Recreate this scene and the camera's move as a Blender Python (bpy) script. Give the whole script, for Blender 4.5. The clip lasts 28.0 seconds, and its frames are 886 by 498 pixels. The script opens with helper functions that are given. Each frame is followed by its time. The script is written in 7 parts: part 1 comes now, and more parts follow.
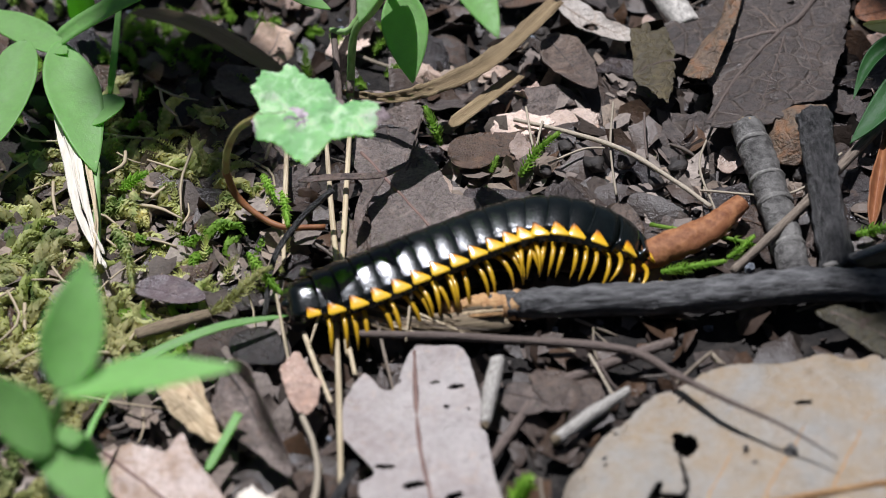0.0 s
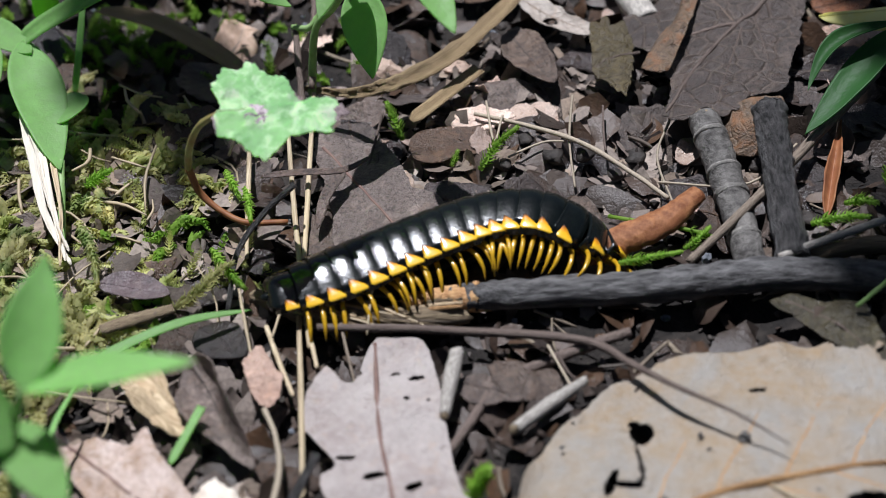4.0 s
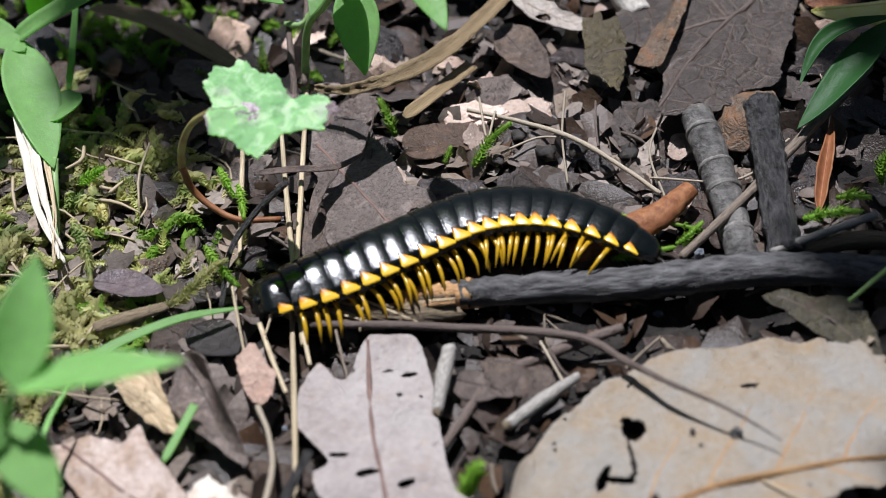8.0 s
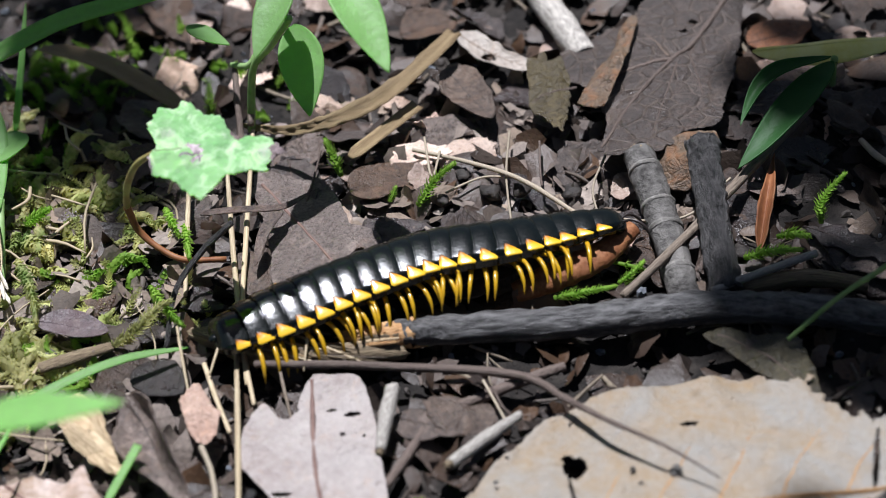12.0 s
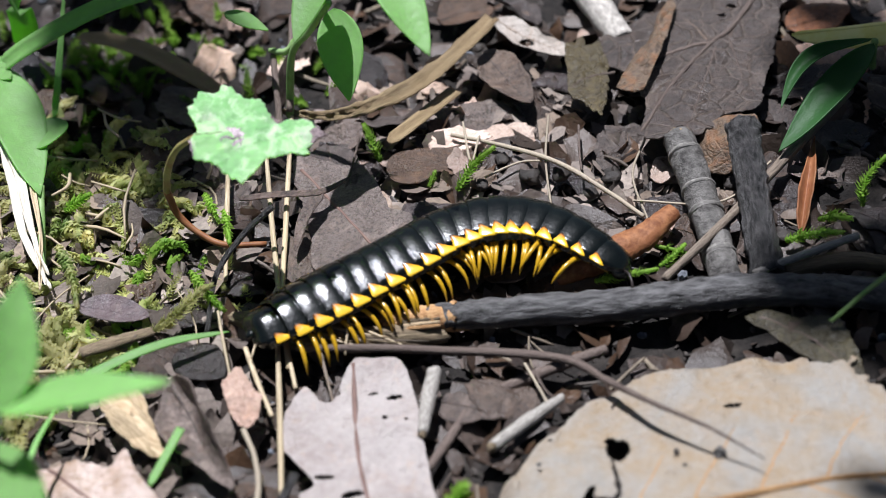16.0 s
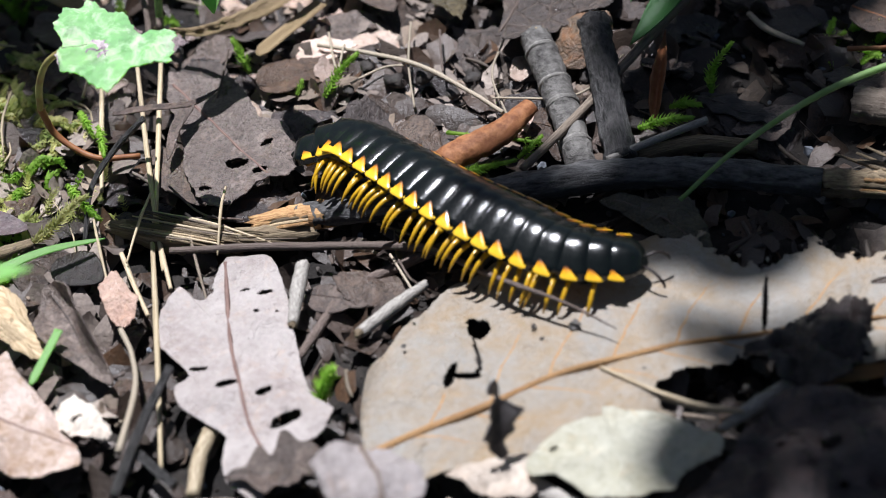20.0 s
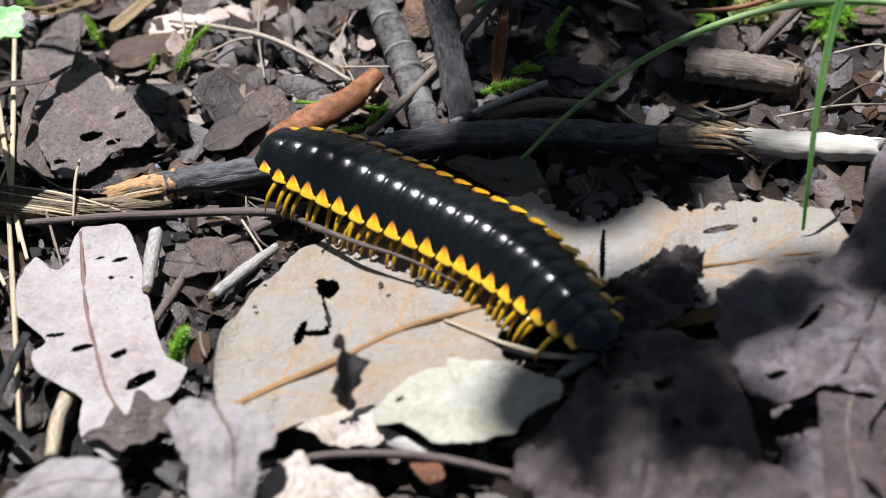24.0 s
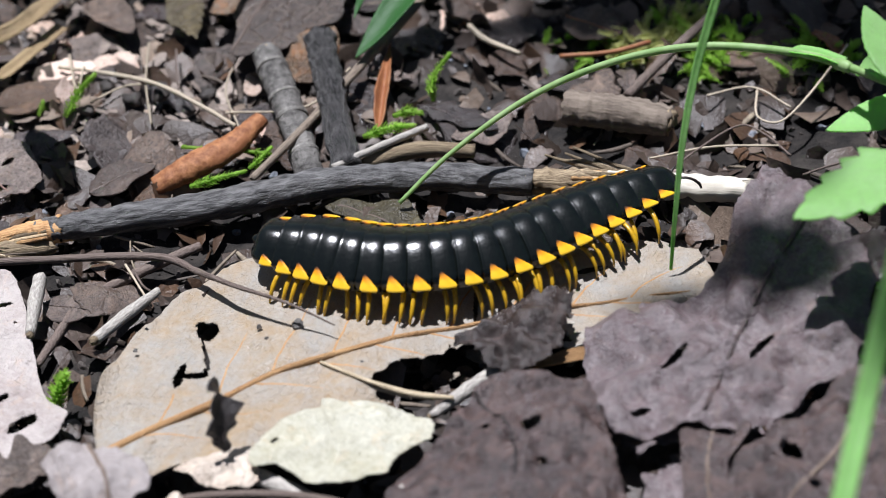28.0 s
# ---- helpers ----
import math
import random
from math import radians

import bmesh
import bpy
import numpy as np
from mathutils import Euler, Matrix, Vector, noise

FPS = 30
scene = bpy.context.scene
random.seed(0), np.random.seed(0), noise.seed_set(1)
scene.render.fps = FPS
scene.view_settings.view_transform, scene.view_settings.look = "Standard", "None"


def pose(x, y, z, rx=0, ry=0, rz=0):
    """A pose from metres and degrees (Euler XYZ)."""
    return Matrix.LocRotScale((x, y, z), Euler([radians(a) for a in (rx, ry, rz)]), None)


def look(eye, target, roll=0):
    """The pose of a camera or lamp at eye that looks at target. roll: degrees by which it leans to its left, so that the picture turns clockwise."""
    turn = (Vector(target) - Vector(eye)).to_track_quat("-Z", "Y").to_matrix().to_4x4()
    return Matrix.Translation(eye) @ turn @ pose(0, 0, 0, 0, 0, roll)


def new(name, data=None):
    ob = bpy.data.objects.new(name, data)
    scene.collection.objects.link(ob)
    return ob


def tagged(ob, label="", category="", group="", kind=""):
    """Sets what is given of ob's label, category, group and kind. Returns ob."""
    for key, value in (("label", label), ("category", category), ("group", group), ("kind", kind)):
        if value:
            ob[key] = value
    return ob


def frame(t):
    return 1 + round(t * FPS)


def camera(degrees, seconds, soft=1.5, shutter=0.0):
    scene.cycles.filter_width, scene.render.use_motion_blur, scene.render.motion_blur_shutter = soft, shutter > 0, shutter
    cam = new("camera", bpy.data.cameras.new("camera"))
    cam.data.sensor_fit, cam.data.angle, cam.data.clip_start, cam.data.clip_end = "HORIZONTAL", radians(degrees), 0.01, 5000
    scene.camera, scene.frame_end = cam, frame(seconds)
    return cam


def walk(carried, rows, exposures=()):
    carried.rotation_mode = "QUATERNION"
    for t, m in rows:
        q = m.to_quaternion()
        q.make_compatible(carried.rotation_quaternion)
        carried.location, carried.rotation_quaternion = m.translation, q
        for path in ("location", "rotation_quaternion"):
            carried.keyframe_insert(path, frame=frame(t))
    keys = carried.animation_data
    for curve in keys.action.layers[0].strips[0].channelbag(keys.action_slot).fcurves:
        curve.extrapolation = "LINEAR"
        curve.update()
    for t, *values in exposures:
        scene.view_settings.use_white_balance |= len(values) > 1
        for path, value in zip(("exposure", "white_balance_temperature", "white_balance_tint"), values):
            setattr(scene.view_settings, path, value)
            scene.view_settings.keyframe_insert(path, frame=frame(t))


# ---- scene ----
MM = 0.001          # the place is laid out in millimetres


# ---- camera ----
cam = camera(25, 28.0, soft=0.9)
cam.data.dof.use_dof = True
cam.data.dof.focus_distance = 0.247
cam.data.dof.aperture_fstop = 22.0
walk(cam, [
    (0, look((-0.00894, -0.14878, 0.18106), (-0.00537, 0.01081, -0.01134), -0.14)),
    (0.5, look((-0.00745, -0.15027, 0.18066), (-0.00393, 0.00821, -0.01265), -0.26)),
    (1, look((-0.00693, -0.15053, 0.18042), (-0.00294, 0.00751, -0.01325), -0.42)),
    (1.5, look((-0.00658, -0.15042, 0.18086), (-0.00268, 0.00755, -0.01287), -0.44)),
    (2, look((-0.00620, -0.15083, 0.18195), (-0.00229, 0.00764, -0.01137), -0.42)),
    (2.5, look((-0.00571, -0.15089, 0.18262), (-0.00110, 0.00754, -0.01072), -0.37)),
    (4.5, look((-0.00600, -0.15037, 0.18352), (-0.00051, 0.00843, -0.00949), -0.25)),
    (5, look((-0.00608, -0.14997, 0.18282), (-0.00023, 0.00830, -0.01061), -0.27)),
    (5.5, look((-0.00733, -0.14960, 0.18174), (-0.00282, 0.00868, -0.01171), -0.68)),
    (6, look((-0.00656, -0.15065, 0.18233), (-0.00257, 0.00695, -0.01170), -0.84)),
    (6.5, look((-0.00669, -0.14994, 0.18312), (-0.00335, 0.00785, -0.01077), -0.89)),
    (7, look((-0.00601, -0.15006, 0.18408), (-0.00256, 0.00814, -0.00947), -0.85)),
    (7.5, look((-0.00474, -0.15062, 0.18442), (-0.00004, 0.00733, -0.00931), -0.72)),
    (8, look((-0.00472, -0.15044, 0.18419), (0.00013, 0.00745, -0.00957), -0.60)),
    (8.5, look((-0.00496, -0.15059, 0.18444), (0.00034, 0.00704, -0.00953), -0.46)),
    (9, look((-0.00466, -0.15037, 0.18416), (0.00099, 0.00665, -0.01030), -0.33)),
    (9.5, look((-0.00412, -0.15058, 0.18433), (0.00190, 0.00641, -0.01014), -0.31)),
    (10, look((-0.00375, -0.15079, 0.18473), (0.00303, 0.00707, -0.00901), -0.27)),
    (10.5, look((-0.00400, -0.15031, 0.18462), (0.00333, 0.00814, -0.00861), -0.16)),
    (11, look((-0.00423, -0.14959, 0.18522), (0.00278, 0.00992, -0.00715), 0.07)),
    (11.5, look((-0.00303, -0.15051, 0.18559), (0.00493, 0.00980, -0.00608), 0.24)),
    (12, look((-0.00228, -0.15096, 0.18591), (0.00714, 0.00990, -0.00522), 0.45)),
    (12.5, look((-0.00220, -0.15132, 0.18564), (0.00772, 0.01034, -0.00480), 0.48)),
    (14.5, look((-0.00288, -0.15201, 0.18443), (0.00676, 0.01069, -0.00513), 0.18)),
    (15, look((-0.00400, -0.15233, 0.18438), (0.00420, 0.00872, -0.00665), -0.09)),
    (15.5, look((-0.00454, -0.15206, 0.18455), (0.00233, 0.00899, -0.00654), -0.40)),
    (16, look((-0.00425, -0.15210, 0.18446), (0.00212, 0.00888, -0.00671), -0.57)),
    (16.5, look((-0.00424, -0.15160, 0.18375), (0.00146, 0.00965, -0.00721), -0.83)),
    (17, look((-0.00412, -0.15220, 0.18321), (0.00059, 0.00958, -0.00733), -1.00)),
    (17.5, look((-0.00397, -0.15380, 0.18181), (0.00132, 0.00418, -0.01188), -1.32)),
    (18, look((-0.00043, -0.15628, 0.18313), (0.00779, 0.00128, -0.01080), -1.08)),
    (18.5, look((0.00106, -0.15920, 0.18517), (0.01110, -0.00155, -0.00859), -1.07)),
    (19, look((0.00193, -0.16190, 0.18615), (0.01363, -0.00440, -0.00764), -1.09)),
    (19.5, look((0.00258, -0.16332, 0.18646), (0.01514, -0.00597, -0.00740), -1.05)),
    (20, look((0.00356, -0.16480, 0.18636), (0.01732, -0.00791, -0.00779), -1.14)),
    (20.5, look((0.00472, -0.16719, 0.18715), (0.02099, -0.01191, -0.00810), -0.83)),
    (21, look((0.00746, -0.16921, 0.18836), (0.02702, -0.01631, -0.00846), -0.23)),
    (21.5, look((0.00924, -0.17014, 0.18923), (0.03105, -0.01778, -0.00777), 0.19)),
    (23.5, look((0.00796, -0.17310, 0.19023), (0.03493, -0.02053, -0.00597), 0.95)),
    (24, look((0.00783, -0.17299, 0.18981), (0.03480, -0.01855, -0.00493), 1.06)),
    (24.5, look((0.00743, -0.17213, 0.18965), (0.03378, -0.01803, -0.00544), 0.85)),
    (25, look((0.01003, -0.17316, 0.19133), (0.03700, -0.01875, -0.00343), 0.77)),
    (25.5, look((0.01192, -0.17486, 0.19382), (0.04211, -0.01903, 0.00067), 0.94)),
    (26, look((0.01431, -0.17628, 0.19524), (0.04670, -0.02043, 0.00246), 1.30)),
    (26.5, look((0.01554, -0.17713, 0.19533), (0.04978, -0.02118, 0.00296), 1.65)),
    (27, look((0.01552, -0.17627, 0.19401), (0.05061, -0.02141, 0.00091), 1.86)),
    (27.5, look((0.01513, -0.17613, 0.19492), (0.04920, -0.02125, 0.00165), 2.18)),
    (28, look((0.01538, -0.17630, 0.19519), (0.04954, -0.02040, 0.00276), 2.42)),
], exposures=[(0, 0.14), (8, 0.24), (14.5, 0.46), (18, 0.5), (21, 0.6), (24, 0.68), (28, 0.62)])

# ---- light: a high sun from behind the litter, dim sky ----
SUN_FROM = Vector((-0.14, 0.37, 0.92)).normalized()
world = bpy.data.worlds.new("sky")
scene.world = world
world.use_nodes = True
wn = world.node_tree.nodes
sky = wn.new("ShaderNodeTexSky")
sky.sky_type = 'NISHITA'
sky.sun_disc = False
sky.sun_elevation = math.asin(SUN_FROM.z)
sky.sun_rotation = math.atan2(SUN_FROM.x, SUN_FROM.y)
world.node_tree.links.new(sky.outputs[0], wn["Background"].inputs[0])
wn["Background"].inputs[1].default_value = 0.025
sun_data = bpy.data.lights.new("sun", 'SUN')
sun_data.energy = 5.0
sun_data.angle = radians(0.55)
sun_data.color = (0.955, 0.975, 1.07)
sun = new("sun", sun_data)
sun.matrix_world = look(SUN_FROM * 2.0, (0, 0, 0))


# ---- materials ----
def shader(name):
    m = bpy.data.materials.new(name)
    m.use_nodes = True
    nt = m.node_tree
    return m, nt, nt.nodes["Principled BSDF"]


def link(nt, a, b):
    nt.links.new(a, b)


def noise_node(nt, scale, detail=4.0, rough=0.6, coord="Object", dist=0.0):
    tc = nt.nodes.new("ShaderNodeTexCoord")
    n = nt.nodes.new("ShaderNodeTexNoise")
    n.inputs["Scale"].default_value = scale
    n.inputs["Detail"].default_value = detail
    n.inputs["Roughness"].default_value = rough
    n.inputs["Distortion"].default_value = dist
    link(nt, tc.outputs[coord], n.inputs["Vector"])
    return n


def ramp(nt, fac, stops):
    r = nt.nodes.new("ShaderNodeValToRGB")
    while len(r.color_ramp.elements) < len(stops):
        r.color_ramp.elements.new(0.5)
    for e, (p, c) in zip(r.color_ramp.elements, stops):
        e.position = p
        e.color = (*c, 1) if len(c) == 3 else c
    link(nt, fac, r.inputs[0])
    return r.outputs[0]


def mix(nt, fac, a, b, kind='MIX'):
    n = nt.nodes.new("ShaderNodeMix")
    n.data_type = 'RGBA'
    n.blend_type = kind
    for sock, val in ((n.inputs[0], fac), (n.inputs[6], a), (n.inputs[7], b)):
        if hasattr(val, "links"):
            link(nt, val, sock)
        elif isinstance(val, tuple):
            sock.default_value = (*val, 1)
        else:
            sock.default_value = val
    return n.outputs[2]


def op(nt, kind, a, b=None):
    n = nt.nodes.new("ShaderNodeMath")
    n.operation = kind
    for sock, val in zip(n.inputs, (a, b)):
        if val is None:
            continue
        if hasattr(val, "links"):
            link(nt, val, sock)
        else:
            sock.default_value = val
    return n.outputs[0]


def bump(nt, bsdf, height, strength, dist=0.0004):
    b = nt.nodes.new("ShaderNodeBump")
    b.inputs["Strength"].default_value = strength
    b.inputs["Distance"].default_value = dist
    link(nt, height, b.inputs["Height"])
    link(nt, b.outputs[0], bsdf.inputs["Normal"])


def tone(c, k):
    return tuple(x * k for x in c)


def vary(nt, colour, low=0.72, high=1.2):
    """Differs a little from object to object."""
    oi = nt.nodes.new("ShaderNodeObjectInfo")
    mean = (low + high) / 2
    tints = [(0.8, 0.77, 0.73), (0.52, 0.51, 0.54), (1.1, 0.98, 0.84), (0.66, 0.67, 0.72), (0.5, 0.43, 0.38), (1.6, 1.58, 1.55), (0.85, 0.72, 0.66), (0.56, 0.55, 0.5)]
    k = ramp(nt, oi.outputs["Random"], [(i / 7, tone(t, mean)) for i, t in enumerate(tints)])
    return mix(nt, 1.0, colour, k, 'MULTIPLY')


def leaf_mat(name, base, stain, vein, rough=0.6, veins=9.0, slant=0.55, vein_amount=0.5, live=False, random=True, fine=1.0, blotch=None, net_amount=0.0, net=700, grit=1.0):
    """A leaf: mottled blade, side veins that run off the midrib, net of small veins, stains."""
    m, nt, bs = shader(name)
    uv = nt.nodes.new("ShaderNodeUVMap")
    sep = nt.nodes.new("ShaderNodeSeparateXYZ")
    link(nt, uv.outputs[0], sep.inputs[0])
    u, v = sep.outputs[0], op(nt, 'ABSOLUTE', sep.outputs[1])
    wob = noise_node(nt, 70, 2)
    run = op(nt, 'SUBTRACT', op(nt, 'MULTIPLY', u, veins), op(nt, 'MULTIPLY', v, veins * slant * 0.35))
    run = op(nt, 'ADD', run, op(nt, 'MULTIPLY', wob.outputs[0], 0.5))
    line = op(nt, 'ABSOLUTE', op(nt, 'SUBTRACT', op(nt, 'FRACT', run), 0.5))
    line = ramp(nt, line, [(0.0, (1, 1, 1)), (0.025, (0.5,) * 3), (0.06, (0, 0, 0))])
    line = op(nt, 'MULTIPLY', line, op(nt, 'SUBTRACT', 1.0, op(nt, 'MULTIPLY', v, 0.75)))
    patchy = noise_node(nt, 160, 3)
    line = op(nt, 'MULTIPLY', line, ramp(nt, patchy.outputs[0], [(0.3, (0.25,) * 3), (0.6, (1, 1, 1))]))
    net_node = nt.nodes.new("ShaderNodeTexVoronoi")
    net_node.feature = 'DISTANCE_TO_EDGE'
    net_node.inputs["Scale"].default_value = net
    tc = nt.nodes.new("ShaderNodeTexCoord")
    link(nt, tc.outputs["Object"], net_node.inputs["Vector"])
    cells = ramp(nt, net_node.outputs["Distance"], [(0.0, (1, 1, 1)), (0.09, (0, 0, 0))])
    big = noise_node(nt, 110, 5, 0.65, dist=0.6)
    small = noise_node(nt, 900, 4, 0.7)
    col = mix(nt, ramp(nt, big.outputs[0], [(0.36, (0, 0, 0)), (0.66, (1, 1, 1))]), base, stain)
    col = mix(nt, ramp(nt, small.outputs[0], [(0.35, (0, 0, 0)), (0.75, (0.6,) * 3)]), col, tone(base, 1.25))
    col = mix(nt, op(nt, 'MULTIPLY', cells, 0.0 if live else 0.2 * vein_amount + net_amount), col, vein)
    col = mix(nt, op(nt, 'MULTIPLY', line, vein_amount), col, vein)
    if not live:
        speck = noise_node(nt, 2600, 3, 0.75)
        col = mix(nt, ramp(nt, speck.outputs[0], [(0.48, (0, 0, 0)), (0.64, (0.8 * grit,) * 3)]), col, tone(stain, 0.42))
        mottle = noise_node(nt, 1500, 5, 0.75, dist=0.4)
        col = mix(nt, ramp(nt, mottle.outputs[0], [(0.5, (0, 0, 0)), (0.62, (0.6 * grit,) * 3)]), col, tone(stain, 0.55))
        warm = noise_node(nt, 330, 5, 0.7, dist=0.8)
        col = mix(nt, ramp(nt, warm.outputs[0], [(0.55, (0, 0, 0)), (0.75, (0.5,) * 3)]), col, (base[0] * 1.25, base[1] * 0.95, base[2] * 0.7))
        bleach = noise_node(nt, 420, 5, 0.75, dist=0.3)
        col = mix(nt, ramp(nt, bleach.outputs[0], [(0.53, (0, 0, 0)), (0.72, (0.8 * min(1.0, grit + 0.1),) * 3)]), col, tone(base, 1.9))
        rot = noise_node(nt, 260, 6, 0.7, dist=0.4)
        col = mix(nt, ramp(nt, rot.outputs[0], [(0.62, (0, 0, 0)), (0.72, (0.75,) * 3)]), col, tone(stain, 0.45))
    if blotch:
        bl = noise_node(nt, 420, 5, 0.7, dist=0.6)
        col = mix(nt, ramp(nt, bl.outputs[0], [(0.47, (0, 0, 0)), (0.64, (0.9,) * 3)]), col, blotch)
    if random and live:
        oi = nt.nodes.new("ShaderNodeObjectInfo")
        col = mix(nt, 1.0, col, ramp(nt, oi.outputs["Random"], [(0, (0.85,) * 3), (1, (1.1,) * 3)]), 'MULTIPLY')
    elif random:
        col = vary(nt, col)
    link(nt, col, bs.inputs["Base Color"])
    bs.inputs["Roughness"].default_value = rough
    bs.inputs["Specular IOR Level"].default_value = 0.35
    if not live:        # damp: shiny patches beside dull ones
        damp = noise_node(nt, 210, 5, 0.7, dist=0.4)
        link(nt, ramp(nt, damp.outputs[0], [(0.34, (rough * 0.45,) * 3), (0.62, (rough * 1.15,) * 3)]), bs.inputs["Roughness"])
        bs.inputs["Specular IOR Level"].default_value = 0.6
    h = op(nt, 'ADD', op(nt, 'MULTIPLY', line, min(0.6, 1.2 * vein_amount) if not live else -0.03), op(nt, 'MULTIPLY', small.outputs[0], 0.7 * fine))
    h = op(nt, 'ADD', h, op(nt, 'MULTIPLY', cells, 0.0 if live else -0.06 - 0.5 * net_amount))
    if not live:
        wr = noise_node(nt, 480, 3, 0.55, dist=0.5)
        fold = ramp(nt, op(nt, 'ABSOLUTE', op(nt, 'SUBTRACT', wr.outputs[0], 0.5)), [(0.0, (0, 0, 0)), (0.09, (1, 1, 1))])
        grit = noise_node(nt, 4200, 3, 0.7)
        h = op(nt, 'ADD', h, op(nt, 'ADD', op(nt, 'MULTIPLY', fold, 0.1), op(nt, 'MULTIPLY', grit.outputs[0], 0.35)))
    bump(nt, bs, h, 1.0, 0.0005)
    if live:
        out = nt.nodes["Material Output"]
        tr = nt.nodes.new("ShaderNodeBsdfTranslucent")
        link(nt, mix(nt, 1.0, col, (1.0, 1.3, 0.35), 'MULTIPLY'), tr.inputs[0])
        mx = nt.nodes.new("ShaderNodeMixShader")
        mx.inputs[0].default_value = 0.55
        link(nt, bs.outputs[0], mx.inputs[1])
        link(nt, tr.outputs[0], mx.inputs[2])
        link(nt, mx.outputs[0], out.inputs[0])
    return m


def rough_mat(name, a, b, c=None, scale=300.0, rough=0.8, bumpy=0.8, stretch=(1, 1, 1), depth=0.0005, spec=0.3, random=True, through_light=0.0):
    """A coarse natural surface in two or three tones."""
    m, nt, bs = shader(name)
    tc = nt.nodes.new("ShaderNodeTexCoord")
    mp = nt.nodes.new("ShaderNodeMapping")
    mp.inputs["Scale"].default_value = stretch
    src = "UV" if stretch != (1, 1, 1) else "Object"
    link(nt, tc.outputs[src], mp.inputs[0])
    n1 = nt.nodes.new("ShaderNodeTexNoise")
    n1.inputs["Scale"].default_value = scale
    n1.inputs["Detail"].default_value = 6
    n1.inputs["Roughness"].default_value = 0.68
    link(nt, mp.outputs[0], n1.inputs["Vector"])
    n2 = noise_node(nt, 140 if scale > 20 else scale, 3)
    col = mix(nt, ramp(nt, n1.outputs[0], [(0.36, (0, 0, 0)), (0.64, (1, 1, 1))]), a, b)
    if c:
        col = mix(nt, ramp(nt, n2.outputs[0], [(0.52, (0, 0, 0)), (0.66, (1, 1, 1))]), col, c)
    if random:
        oi = nt.nodes.new("ShaderNodeObjectInfo")
        col = mix(nt, 1.0, col, ramp(nt, oi.outputs["Random"], [(0, (0.78,) * 3), (1, (1.18,) * 3)]), 'MULTIPLY')
    link(nt, col, bs.inputs["Base Color"])
    bs.inputs["Roughness"].default_value = rough
    bs.inputs["Specular IOR Level"].default_value = spec
    bump(nt, bs, n1.outputs[0], bumpy, depth)
    if through_light:
        tr = nt.nodes.new("ShaderNodeBsdfTranslucent")
        link(nt, col, tr.inputs[0])
        mx = nt.nodes.new("ShaderNodeMixShader")
        mx.inputs[0].default_value = through_light
        link(nt, bs.outputs[0], mx.inputs[1])
        link(nt, tr.outputs[0], mx.inputs[2])
        link(nt, mx.outputs[0], nt.nodes["Material Output"].inputs[0])
    return m


M_SOIL = rough_mat("dark_soil", (0.0096, 0.0084, 0.0076), (0.0272, 0.0224, 0.0192), (0.044, 0.0368, 0.0312), 420, 0.85, 1.0, depth=0.0012, random=False)
M_CRUMB = rough_mat("soil_crumb", (0.0228, 0.0195, 0.0175), (0.0845, 0.0715, 0.0624), None, 500, 0.6, 1.0)
M_PALE = leaf_mat("pale_dead_leaf", (0.2802, 0.2612, 0.2315), (0.311, 0.2101, 0.1081), (0.4333, 0.3039, 0.1639), veins=8, slant=1.6, vein_amount=0.06, random=False, net_amount=0.08, net=900, grit=0.12)
M_VEIN = rough_mat("orange_vein", (0.34, 0.17, 0.06), (0.46, 0.27, 0.12), None, 500, 0.6, 0.3, depth=0.0001, random=False)
M_DULLVEIN = rough_mat("dull_vein", (0.15, 0.09, 0.075), (0.22, 0.14, 0.115), None, 500, 0.6, 0.3, depth=0.0001, random=False)
M_TAUPE = leaf_mat("taupe_dead_leaf", (0.41, 0.365, 0.34), (0.27, 0.215, 0.195), (0.2877, 0.1995, 0.1764), veins=5, slant=1.2, vein_amount=0.05, random=False, grit=0.12)
M_OAK = leaf_mat("grey_brown_leaf", (0.068, 0.05, 0.041), (0.036, 0.026, 0.021), (0.15, 0.115, 0.092), veins=6, slant=1.2, vein_amount=0.1, random=False, fine=1.4, net_amount=0.75, net=330)
M_OAKVEIN = rough_mat("pale_brown_vein", (0.13, 0.095, 0.072), (0.19, 0.14, 0.11), None, 500, 0.6, 0.3, depth=0.0001, random=False)
M_BROWN = leaf_mat("brown_leaf", (0.0918, 0.0575, 0.0379), (0.0455, 0.0276, 0.0187), (0.1174, 0.0787, 0.0502), vein_amount=0.07)
M_GREYLEAF = leaf_mat("grey_leaf", (0.1277, 0.1001, 0.0847), (0.0667, 0.0487, 0.0422), (0.0874, 0.0637, 0.0488), vein_amount=0.07)
M_DARKLEAF = leaf_mat("purple_dark_leaf", (0.0425, 0.0322, 0.0306), (0.0202, 0.0146, 0.0142), (0.0526, 0.0403, 0.0374), vein_amount=0.07, rough=0.45)
# strong mottling: lit and dark patches of these leaves put into the colour
M_MAUVE = leaf_mat("mauve_leaf", (0.19, 0.155, 0.157), (0.06, 0.044, 0.044), (0.1, 0.07, 0.075), vein_amount=0.07, rough=0.42, random=False, blotch=(0.1, 0.065, 0.066), grit=0.6)
M_DARKMAUVE = leaf_mat("dark_mauve_leaf", (0.0874, 0.0632, 0.0603), (0.0242, 0.0154, 0.0145), (0.0849, 0.0552, 0.0502), vein_amount=0.07, rough=0.5, random=False, fine=1.4, blotch=(0.085, 0.05, 0.042))
